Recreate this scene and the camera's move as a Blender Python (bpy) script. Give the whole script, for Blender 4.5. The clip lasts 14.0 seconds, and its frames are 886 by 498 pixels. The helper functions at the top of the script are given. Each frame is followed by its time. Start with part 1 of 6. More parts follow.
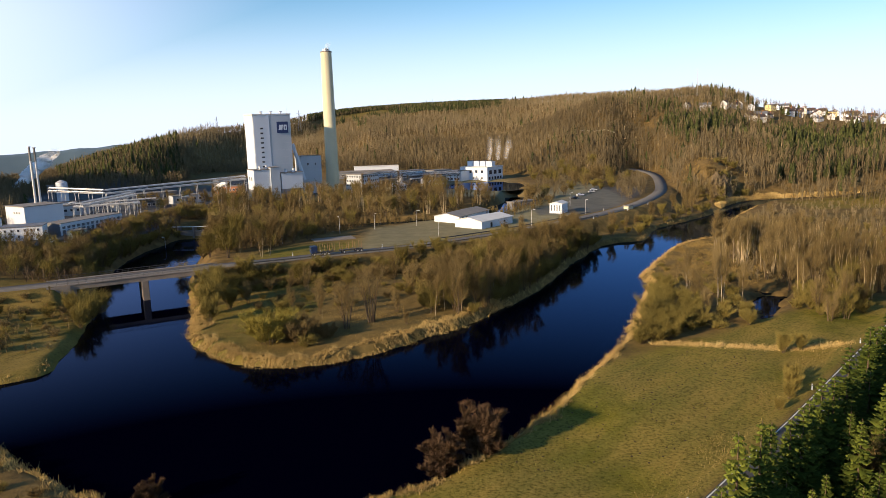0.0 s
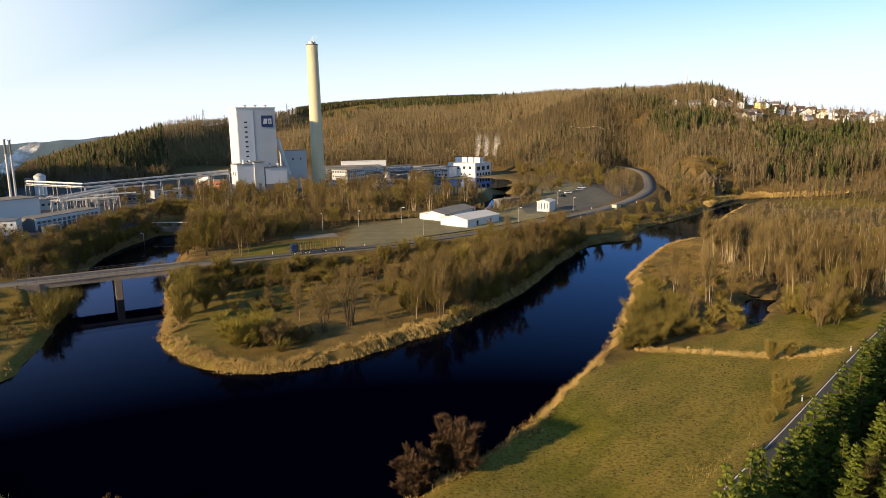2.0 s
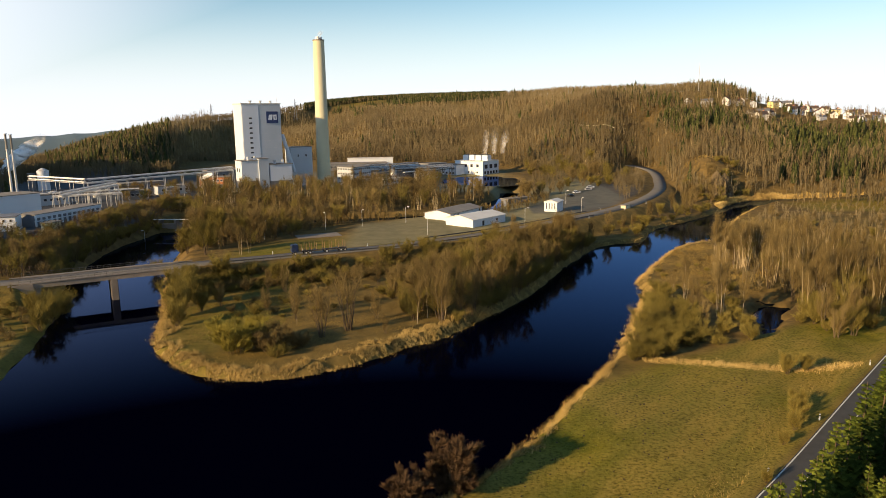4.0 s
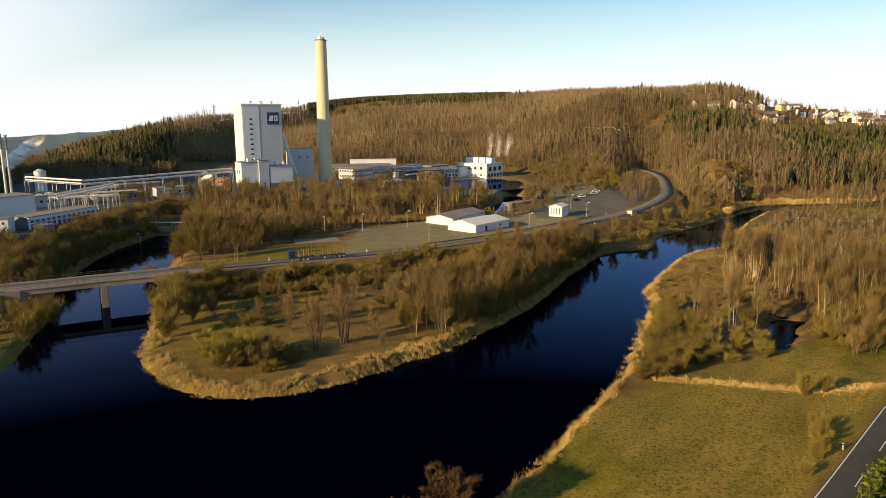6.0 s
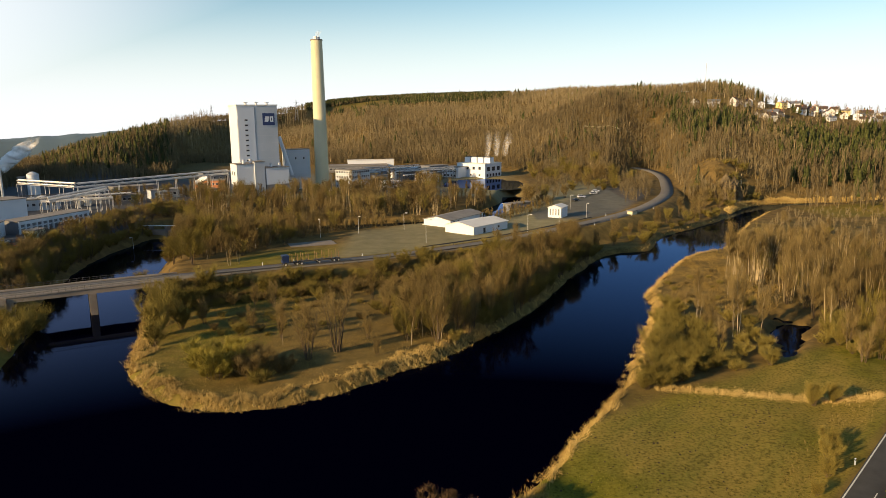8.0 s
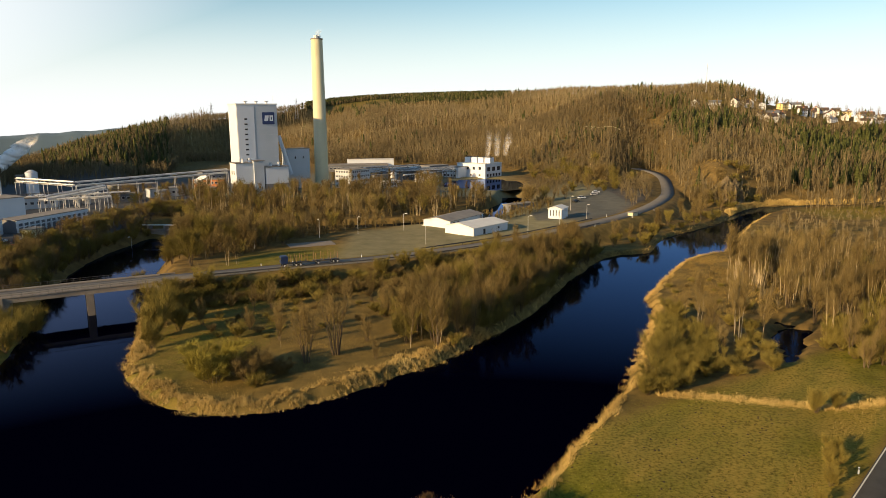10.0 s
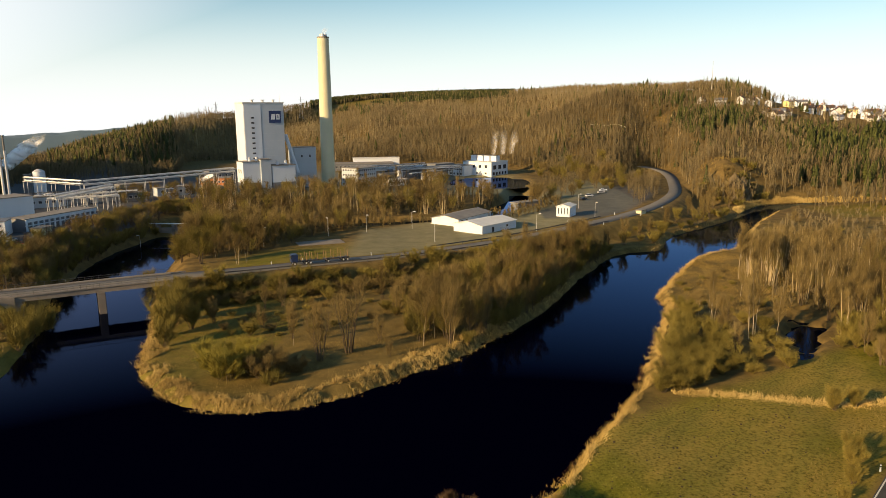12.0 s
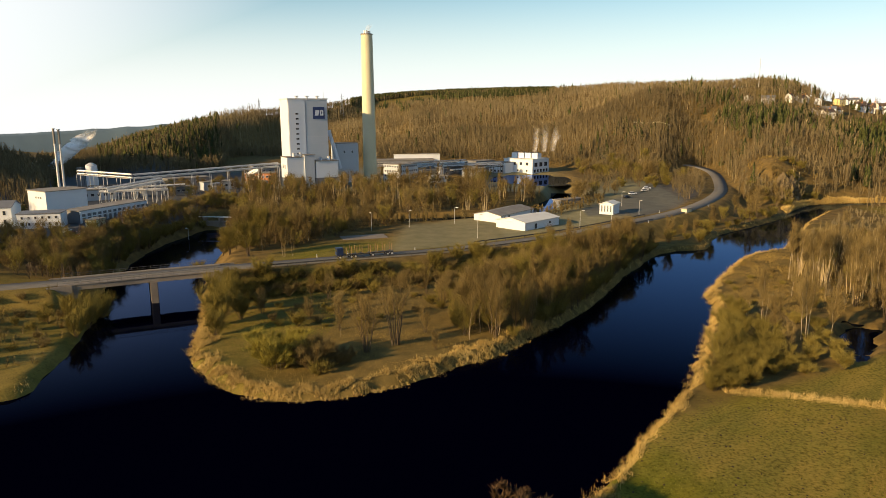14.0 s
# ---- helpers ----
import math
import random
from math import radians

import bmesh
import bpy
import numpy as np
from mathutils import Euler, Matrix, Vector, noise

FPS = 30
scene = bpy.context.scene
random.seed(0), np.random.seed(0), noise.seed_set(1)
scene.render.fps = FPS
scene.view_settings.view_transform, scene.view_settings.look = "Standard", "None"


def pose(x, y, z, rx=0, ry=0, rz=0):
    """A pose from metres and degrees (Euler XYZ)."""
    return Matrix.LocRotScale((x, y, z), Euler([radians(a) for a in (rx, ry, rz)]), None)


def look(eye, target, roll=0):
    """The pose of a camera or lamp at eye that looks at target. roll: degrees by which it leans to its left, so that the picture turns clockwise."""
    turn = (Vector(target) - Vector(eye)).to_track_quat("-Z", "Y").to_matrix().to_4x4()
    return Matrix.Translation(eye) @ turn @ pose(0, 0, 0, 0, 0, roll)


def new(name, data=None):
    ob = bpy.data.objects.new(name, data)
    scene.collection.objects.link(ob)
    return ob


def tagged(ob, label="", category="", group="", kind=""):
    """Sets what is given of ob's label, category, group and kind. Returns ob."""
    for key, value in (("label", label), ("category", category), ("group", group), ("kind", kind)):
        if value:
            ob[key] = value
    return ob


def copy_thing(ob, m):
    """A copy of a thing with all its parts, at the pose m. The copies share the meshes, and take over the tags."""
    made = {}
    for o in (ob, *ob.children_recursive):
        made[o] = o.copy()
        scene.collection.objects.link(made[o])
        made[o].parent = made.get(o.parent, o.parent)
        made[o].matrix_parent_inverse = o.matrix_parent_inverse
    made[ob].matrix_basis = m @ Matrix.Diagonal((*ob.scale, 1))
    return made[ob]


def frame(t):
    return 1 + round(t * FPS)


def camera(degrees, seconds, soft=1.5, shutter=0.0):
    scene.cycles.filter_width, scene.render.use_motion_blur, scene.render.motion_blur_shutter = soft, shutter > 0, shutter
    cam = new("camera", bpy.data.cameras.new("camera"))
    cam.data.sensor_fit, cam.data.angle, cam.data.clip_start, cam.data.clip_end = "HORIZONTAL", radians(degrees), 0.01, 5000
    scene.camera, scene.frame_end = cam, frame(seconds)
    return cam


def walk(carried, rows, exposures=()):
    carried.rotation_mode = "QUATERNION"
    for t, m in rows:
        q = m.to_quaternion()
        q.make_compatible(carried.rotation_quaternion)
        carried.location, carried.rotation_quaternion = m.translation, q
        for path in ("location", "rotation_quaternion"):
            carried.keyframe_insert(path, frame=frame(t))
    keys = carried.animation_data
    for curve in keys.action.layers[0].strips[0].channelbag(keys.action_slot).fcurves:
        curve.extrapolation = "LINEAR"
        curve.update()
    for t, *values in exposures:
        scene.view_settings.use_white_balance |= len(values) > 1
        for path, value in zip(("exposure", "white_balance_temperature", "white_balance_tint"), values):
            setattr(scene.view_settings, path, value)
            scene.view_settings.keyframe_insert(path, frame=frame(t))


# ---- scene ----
cam = camera(64.0, 14.0, soft=0.7)
# seconds, x, y, z, yaw to the left, pitch up, roll
PATH = [
    (0, 0.00, 0.00, 46.96, 0.00, -9.84, -1.66),
    (0.5, 0.57, 1.26, 47.06, -0.63, -9.99, -1.57),
    (1, 1.07, 2.49, 47.24, -0.46, -10.18, -1.34),
    (1.5, 1.48, 3.79, 47.40, -0.02, -10.21, -1.12),
    (2, 1.95, 5.19, 47.55, -0.83, -10.30, -1.13),
    (2.5, 2.29, 6.50, 47.71, -1.13, -10.40, -1.17),
    (3, 2.72, 7.77, 47.85, -0.20, -10.53, -0.86),
    (5.5, 4.04, 15.76, 48.66, -0.14, -10.59, -0.49),
    (6, 4.20, 17.51, 48.89, 0.17, -10.54, -0.40),
    (6.5, 4.25, 19.19, 48.99, 0.57, -10.48, -0.43),
    (7, 4.50, 20.46, 49.09, 0.64, -10.47, -0.54),
    (7.5, 4.81, 21.38, 49.21, 0.69, -10.50, -0.59),
    (8, 5.10, 21.97, 49.41, 0.16, -10.62, -0.71),
    (10.5, 5.02, 23.34, 49.94, 0.12, -10.70, -0.39),
    (11, 4.49, 23.40, 49.88, -0.01, -10.70, -0.47),
    (11.5, 3.74, 23.50, 49.81, 0.19, -10.75, -0.51),
    (12, 3.00, 23.53, 49.65, 0.39, -10.80, -0.57),
    (12.5, 2.37, 23.57, 49.41, 0.19, -10.76, -0.68),
    (13, 1.83, 23.51, 49.19, -0.08, -10.82, -0.89),
    (13.5, 1.33, 23.32, 48.99, -0.17, -10.89, -0.91),
    (14, 0.81, 22.88, 48.96, 3.39, -10.94, -0.38),
]


def flown(x, y, z, yaw, pitch, roll):
    a, p = radians(yaw), radians(pitch)
    ahead = Vector((-math.sin(a) * math.cos(p), math.cos(a) * math.cos(p), math.sin(p)))
    return look((x, y, z), Vector((x, y, z)) + ahead, roll)


EXPOSURE = 0.75
walk(cam, [(t, flown(*row)) for t, *row in PATH], [(0.0, EXPOSURE, 5700, 17), (3.0, EXPOSURE, 6400, 15), (7.0, EXPOSURE, 6750, 13), (14.0, EXPOSURE, 6950, 12)])

# ---- sky and sun ----
SUN_HEIGHT, SUN_HEADING = radians(17), Vector((0.79, 0.61))   # the way the light travels on the ground
world = bpy.data.worlds.new("sky")
scene.world = world
world.use_nodes = True
sky = world.node_tree.nodes.new("ShaderNodeTexSky")
sky.sky_type, sky.sun_disc = "NISHITA", False
sky.sun_elevation = SUN_HEIGHT
sky.sun_rotation = math.atan2(-SUN_HEADING.x, -SUN_HEADING.y)
sky.air_density, sky.dust_density, sky.ozone_density = 1.0, 0.4, 1.5
veil = world.node_tree.nodes.new("ShaderNodeMix")      # a pale spring haze that thins with height
veil.data_type = "RGBA"
veil.inputs[7].default_value = (7.6, 8.1, 8.5, 1)
where = world.node_tree.nodes.new("ShaderNodeTexCoord")
split = world.node_tree.nodes.new("ShaderNodeSeparateXYZ")
thin = world.node_tree.nodes.new("ShaderNodeMapRange")
thin.interpolation_type = "SMOOTHSTEP"
thin.inputs["From Min"].default_value, thin.inputs["From Max"].default_value = 0.0, 0.19
thin.inputs["To Min"].default_value, thin.inputs["To Max"].default_value = 0.9, 0.0
world.node_tree.links.new(where.outputs["Generated"], split.inputs[0])
world.node_tree.links.new(split.outputs[2], thin.inputs["Value"])
sunward = world.node_tree.nodes.new("ShaderNodeVectorMath")   # the haze glows towards the sun
sunward.operation = "DOT_PRODUCT"
sunward.inputs[1].default_value = (-SUN_HEADING.x, -SUN_HEADING.y, 0)
glow = world.node_tree.nodes.new("ShaderNodeMapRange")
glow.interpolation_type = "SMOOTHSTEP"
glow.inputs["From Min"].default_value, glow.inputs["From Max"].default_value = -0.5, 0.0
glow.inputs["To Max"].default_value = 0.9
both = world.node_tree.nodes.new("ShaderNodeMath")
both.operation = "MAXIMUM"
tone = world.node_tree.nodes.new("ShaderNodeMix")
tone.data_type, tone.blend_type = "RGBA", "MULTIPLY"
tone.inputs[0].default_value = 1.0
tone.inputs[7].default_value = (0.78, 1.02, 1.06, 1)
world.node_tree.links.new(where.outputs["Generated"], sunward.inputs[0])
world.node_tree.links.new(sunward.outputs["Value"], glow.inputs["Value"])
world.node_tree.links.new(thin.outputs[0], both.inputs[0])
low = world.node_tree.nodes.new("ShaderNodeMapRange")
low.interpolation_type = "SMOOTHSTEP"
low.inputs["From Min"].default_value, low.inputs["From Max"].default_value = 0.12, 0.42
low.inputs["To Min"].default_value, low.inputs["To Max"].default_value = 1.0, 0.0
band = world.node_tree.nodes.new("ShaderNodeMath")
band.operation = "MULTIPLY"
world.node_tree.links.new(split.outputs[2], low.inputs["Value"])
world.node_tree.links.new(glow.outputs[0], band.inputs[0])
world.node_tree.links.new(low.outputs[0], band.inputs[1])
world.node_tree.links.new(band.outputs[0], both.inputs[1])
world.node_tree.links.new(both.outputs[0], veil.inputs[0])
world.node_tree.links.new(sky.outputs[0], tone.inputs[6])
world.node_tree.links.new(tone.outputs[2], veil.inputs[6])
world.node_tree.links.new(veil.outputs[2], world.node_tree.nodes["Background"].inputs[0])
world.node_tree.nodes["Background"].inputs[1].default_value = 0.08
lamp = bpy.data.lights.new("sun", "SUN")
lamp.energy, lamp.angle, lamp.color = 5.0, radians(0.6), (1.0, 0.71, 0.37)
sun = new("sun", lamp)
sun.matrix_world = look((0, 0, 300), Vector((0, 0, 300)) + Vector((SUN_HEADING.x * math.cos(SUN_HEIGHT), SUN_HEADING.y * math.cos(SUN_HEIGHT), -math.sin(SUN_HEIGHT))))

# ---- materials ----
def nodes_of(name):
    m = bpy.data.materials.new(name)
    m.use_nodes = True
    t = m.node_tree
    return m, t, t.nodes["Principled BSDF"]


def ramp(t, fac, stops):
    r = t.nodes.new("ShaderNodeValToRGB")
    while len(r.color_ramp.elements) < len(stops):
        r.color_ramp.elements.new(0.5)
    for e, (p, c) in zip(r.color_ramp.elements, stops):
        e.position, e.color = p, (*c, 1)
    t.links.new(fac, r.inputs[0])
    return r.outputs[0]


def noise_at(t, scale, detail=4.0, rough=0.6, coords="Object"):
    c = t.nodes.new("ShaderNodeTexCoord")
    n = t.nodes.new("ShaderNodeTexNoise")
    n.inputs["Scale"].default_value, n.inputs["Detail"].default_value, n.inputs["Roughness"].default_value = scale, detail, rough
    t.links.new(c.outputs[coords], n.inputs["Vector"])
    return n.outputs["Fac"]


def mixed(t, fac, a, b, mode="MIX"):
    m = t.nodes.new("ShaderNodeMix")
    m.data_type, m.blend_type = "RGBA", mode
    for socket, v in ((m.inputs[0], fac), (m.inputs[6], a), (m.inputs[7], b)):
        if isinstance(v, (int, float)):
            socket.default_value = v
        elif isinstance(v, tuple):
            socket.default_value = (*v, 1)
        else:
            t.links.new(v, socket)
    return m.outputs[2]


def bumped(t, b, height, strength, distance):
    u = t.nodes.new("ShaderNodeBump")
    u.inputs["Strength"].default_value, u.inputs["Distance"].default_value = strength, distance
    t.links.new(height, u.inputs["Height"])
    t.links.new(u.outputs[0], b.inputs["Normal"])


def surface(name, low, high, scale=0.5, rough=0.8, metal=0.0, bump=0.3, fine=6.0, depth=0.02):
    """Two scales of mottling between two colours, with a fine relief."""
    m, t, b = nodes_of(name)
    coarse, grain = noise_at(t, scale), noise_at(t, scale * fine, 3.0)
    c = mixed(t, grain, ramp(t, coarse, [(0.3, low), (0.7, high)]), tuple(0.5 * (a + z) for a, z in zip(low, high)))
    t.links.new(c, b.inputs["Base Color"])
    b.inputs["Roughness"].default_value, b.inputs["Metallic"].default_value = rough, metal
    if rough > 0.75:
        b.inputs["Specular IOR Level"].default_value = 0.2
    if bump:
        bumped(t, b, grain, bump, depth)
    return m


def varied(name, stops, rough=0.85, patch=0.02, island=0.42):
    """Each loose piece takes its own shade, and the stand drifts in tone from place to place."""
    m, t, b = nodes_of(name)
    g = t.nodes.new("ShaderNodeNewGeometry")
    info = t.nodes.new("ShaderNodeObjectInfo")
    c = t.nodes.new("ShaderNodeNewGeometry")
    n = t.nodes.new("ShaderNodeTexNoise")
    n.inputs["Scale"].default_value, n.inputs["Detail"].default_value = patch, 3.0
    t.links.new(c.outputs["Position"], n.inputs["Vector"])
    def maths(op, a, v):
        k = t.nodes.new("ShaderNodeMath")
        k.operation = op
        for s, q in zip(k.inputs, (a, v)):
            if isinstance(q, (int, float)):
                s.default_value = q
            else:
                t.links.new(q, s)
        return k.outputs[0]
    r = maths("MULTIPLY", g.outputs["Random Per Island"], island)
    o = maths("MULTIPLY", info.outputs["Random"], 0.25)
    p = maths("MULTIPLY", maths("SUBTRACT", n.outputs["Fac"], 0.3), 1.6 * (1 - island))
    t.links.new(ramp(t, maths("ADD", maths("ADD", r, o), p), stops), b.inputs["Base Color"])
    b.inputs["Roughness"].default_value = rough
    b.inputs["Specular IOR Level"].default_value = 0.15
    return m


def ground_material():
    """Litter, meadow and gravel, laid out by the sheet's zone weights."""
    m, t, b = nodes_of("ground")
    z = t.nodes.new("ShaderNodeVertexColor")
    z.layer_name = "zone"
    s = t.nodes.new("ShaderNodeSeparateColor")
    t.links.new(z.outputs[0], s.inputs[0])
    big, mid, small = noise_at(t, 0.035), noise_at(t, 0.25), noise_at(t, 2.2, 5.0)
    litter = mixed(t, small, ramp(t, mid, [(0.36, (0.070, 0.048, 0.018)), (0.64, (0.225, 0.150, 0.052))]), (0.13, 0.090, 0.031))
    green = ramp(t, mid, [(0.30, (0.058, 0.074, 0.005)), (0.52, (0.135, 0.128, 0.011)), (0.75, (0.20, 0.175, 0.03))])
    straw = ramp(t, small, [(0.3, (0.13, 0.105, 0.018)), (0.7, (0.28, 0.215, 0.05))])
    spots = ramp(t, small, [(0.30, (0.55, 0.55, 0.5)), (0.48, (1, 1, 1))])
    meadow = mixed(t, 1.0, mixed(t, ramp(t, big, [(0.36, (0.1, 0.1, 0.1)), (0.54, (0.95, 0.95, 0.95))]), green, straw), spots, "MULTIPLY")
    c = t.nodes.new("ShaderNodeTexCoord")            # long streaks that the mower left
    turn = t.nodes.new("ShaderNodeMapping")
    turn.inputs["Rotation"].default_value = (0, 0, radians(-48))
    stretch = t.nodes.new("ShaderNodeMapping")
    stretch.inputs["Scale"].default_value = (0.06, 0.30, 1)
    streak = t.nodes.new("ShaderNodeTexNoise")
    streak.inputs["Scale"].default_value, streak.inputs["Detail"].default_value = 1.0, 3.0
    t.links.new(c.outputs["Object"], turn.inputs[0])
    t.links.new(turn.outputs[0], stretch.inputs[0])
    t.links.new(stretch.outputs[0], streak.inputs["Vector"])
    meadow = mixed(t, 1.0, meadow, ramp(t, streak.outputs["Fac"], [(0.34, (0.80, 0.86, 0.78)), (0.66, (1.15, 1.08, 1.05))]), "MULTIPLY")
    gravel = mixed(t, small, ramp(t, mid, [(0.3, (0.14, 0.135, 0.072)), (0.7, (0.27, 0.24, 0.145))]), (0.20, 0.185, 0.105))
    c = mixed(t, s.outputs[1], litter, meadow)
    c = mixed(t, s.outputs[2], c, gravel)
    lot = mixed(t, small, ramp(t, mid, [(0.3, (0.055, 0.06, 0.066)), (0.7, (0.11, 0.115, 0.12))]), (0.08, 0.085, 0.09))
    c = mixed(t, s.outputs[0], c, lot)
    t.links.new(c, b.inputs["Base Color"])
    b.inputs["Roughness"].default_value = 0.95
    b.inputs["Specular IOR Level"].default_value = 0.1
    bumped(t, b, small, 0.4, 0.25)
    return m


def water_material():
    """Black peaty water that mirrors only at low angles."""
    m, t, b = nodes_of("river_water")
    b.inputs["Base Color"].default_value = (0.0002, 0.0003, 0.0035, 1)
    b.inputs["Roughness"].default_value = 1.0
    b.inputs["Specular IOR Level"].default_value = 0.0
    gloss = t.nodes.new("ShaderNodeBsdfGlossy")
    gloss.inputs["Color"].default_value = (0.26, 0.36, 0.66, 1)
    gloss.inputs["Roughness"].default_value = 0.03
    bumped(t, gloss, noise_at(t, 0.5, 3.0), 0.035, 0.2)
    edge = t.nodes.new("ShaderNodeFresnel")
    edge.inputs["IOR"].default_value = 1.33
    share = t.nodes.new("ShaderNodeMapRange")
    share.inputs["From Min"].default_value, share.inputs["From Max"].default_value = 0.12, 0.70
    mix = t.nodes.new("ShaderNodeMixShader")
    t.links.new(edge.outputs[0], share.inputs["Value"])
    t.links.new(share.outputs[0], mix.inputs[0])
    t.links.new(b.outputs[0], mix.inputs[1])
    t.links.new(gloss.outputs[0], mix.inputs[2])
    t.links.new(mix.outputs[0], t.nodes["Material Output"].inputs[0])
    return m


M_GROUND, M_WATER = ground_material(), water_material()
M_ASPHALT = surface("asphalt", (0.11, 0.105, 0.098), (0.18, 0.17, 0.155), 0.4, 0.85, depth=0.01)
M_LANE = surface("worn_asphalt", (0.035, 0.035, 0.036), (0.07, 0.07, 0.068), 0.4, 0.8, depth=0.01)
M_LINE = surface("road_paint", (0.55, 0.54, 0.5), (0.75, 0.74, 0.7), 1.5, 0.6, bump=0)
M_CONCRETE = surface("concrete", (0.14, 0.125, 0.11), (0.25, 0.22, 0.19), 0.4, 0.85)
M_DARK = surface("dark_steel", (0.03, 0.03, 0.032), (0.07, 0.07, 0.07), 1.0, 0.6)
M_WHITE = surface("white_cladding", (0.52, 0.57, 0.64), (0.64, 0.68, 0.73), 0.12, 0.55, bump=0.1)
M_GREY = surface("grey_cladding", (0.36, 0.41, 0.46), (0.46, 0.50, 0.55), 0.1, 0.5, bump=0.1)
M_SLATE = surface("dark_cladding", (0.10, 0.11, 0.13), (0.17, 0.18, 0.20), 0.2, 0.6)
M_CREAM = surface("cream_concrete", (0.50, 0.48, 0.33), (0.62, 0.59, 0.42), 0.08, 0.8)
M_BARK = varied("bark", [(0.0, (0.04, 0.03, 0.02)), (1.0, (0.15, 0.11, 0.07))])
M_BIRCH = varied("birch_bark", [(0.0, (0.17, 0.13, 0.08)), (0.5, (0.32, 0.26, 0.18)), (1.0, (0.50, 0.43, 0.32))])
M_TWIG = varied("bare_twigs", [(0.0, (0.045, 0.033, 0.014)), (0.5, (0.140, 0.102, 0.038)), (1.0, (0.28, 0.212, 0.090))])
M_WILLOW = varied("willow_twigs", [(0.0, (0.065, 0.053, 0.013)), (0.5, (0.155, 0.126, 0.030)), (1.0, (0.29, 0.23, 0.06))])
M_WOODS = varied("wooded_slope", [(0.0, (0.080, 0.064, 0.034)), (0.5, (0.168, 0.132, 0.070)), (1.0, (0.31, 0.250, 0.138))], patch=0.009, island=0.3)
M_SALLOW = varied("green_willow_twigs", [(0.0, (0.10, 0.088, 0.015)), (0.5, (0.21, 0.178, 0.030)), (1.0, (0.34, 0.28, 0.06))])
M_PINE = varied("pine_needles", [(0.0, (0.020, 0.025, 0.008)), (0.5, (0.052, 0.060, 0.016)), (1.0, (0.105, 0.105, 0.03))])
M_SPRUCE = varied("spruce_needles", [(0.0, (0.016, 0.026, 0.004)), (0.5, (0.065, 0.088, 0.010)), (1.0, (0.16, 0.18, 0.022))])
M_REED = varied("dry_reed", [(0.0, (0.16, 0.11, 0.045)), (0.5, (0.43, 0.31, 0.108)), (1.0, (0.76, 0.58, 0.24))], patch=0.1)
M_PALE = varied("pale_bark", [(0.0, (0.20, 0.15, 0.08)), (0.5, (0.38, 0.30, 0.17)), (1.0, (0.56, 0.47, 0.30))])
M_RUST = varied("withered_leaves", [(0.0, (0.03, 0.019, 0.011)), (0.5, (0.08, 0.05, 0.027)), (1.0, (0.15, 0.10, 0.055))])
M_GRASS = varied("meadow_grass", [(0.0, (0.055, 0.075, 0.006)), (0.5, (0.14, 0.15, 0.014)), (1.0, (0.28, 0.22, 0.04))], patch=0.08)
M_STRAW = varied("dead_grass", [(0.0, (0.10, 0.068, 0.020)), (0.5, (0.23, 0.158, 0.046)), (1.0, (0.42, 0.300, 0.095))], patch=0.08)
M_SOIL = surface("soil", (0.03, 0.02, 0.012), (0.07, 0.05, 0.03), 2.0, 0.95)
M_GLASS = surface("window_glass", (0.02, 0.025, 0.035), (0.05, 0.06, 0.08), 0.3, 0.12, bump=0)
M_BRICK = surface("orange_brick", (0.42, 0.16, 0.07), (0.55, 0.24, 0.11), 0.6, 0.85)
M_ROOF = surface("grey_roof", (0.16, 0.15, 0.14), (0.28, 0.26, 0.23), 0.25, 0.8)
M_PALEROOF = surface("pale_roof", (0.55, 0.54, 0.50), (0.70, 0.69, 0.65), 0.3, 0.6)
M_TILE = surface("dark_roof_tiles", (0.05, 0.04, 0.038), (0.11, 0.08, 0.07), 0.8, 0.8)
M_NAVY = surface("navy_sign", (0.012, 0.03, 0.11), (0.016, 0.04, 0.14), 0.3, 0.5, bump=0)
M_STEEL = surface("galvanised_steel", (0.45, 0.46, 0.47), (0.66, 0.66, 0.65), 0.6, 0.45, metal=0.3, bump=0.1)
M_TYRE = surface("tyre_rubber", (0.015, 0.015, 0.015), (0.03, 0.03, 0.03), 3.0, 0.9, bump=0)
M_WOOD = surface("log_wood", (0.20, 0.11, 0.05), (0.38, 0.24, 0.12), 1.2, 0.85)
M_RED = surface("red_paint", (0.38, 0.03, 0.02), (0.48, 0.05, 0.03), 0.5, 0.4, bump=0)
M_BLUE = surface("blue_paint", (0.010, 0.022, 0.07), (0.016, 0.034, 0.10), 0.5, 0.4, bump=0)
M_SILVER = surface("silver_paint", (0.42, 0.43, 0.44), (0.5, 0.5, 0.52), 0.5, 0.35, bump=0)
M_BLACK = surface("black_paint", (0.015, 0.015, 0.017), (0.03, 0.03, 0.03), 0.5, 0.35, bump=0)
M_STONE = surface("rock_face", (0.06, 0.048, 0.03), (0.20, 0.15, 0.08), 0.15, 0.9, bump=0.8, depth=0.4)
M_YELLOW = surface("yellow_render", (0.62, 0.52, 0.22), (0.70, 0.60, 0.30), 0.3, 0.8)
# far woods: the haze of distance is mixed into this blue
M_FAR_HAZE = surface("hazed_woods", (0.085, 0.13, 0.17), (0.13, 0.19, 0.235), 0.01, 1.0, bump=0)


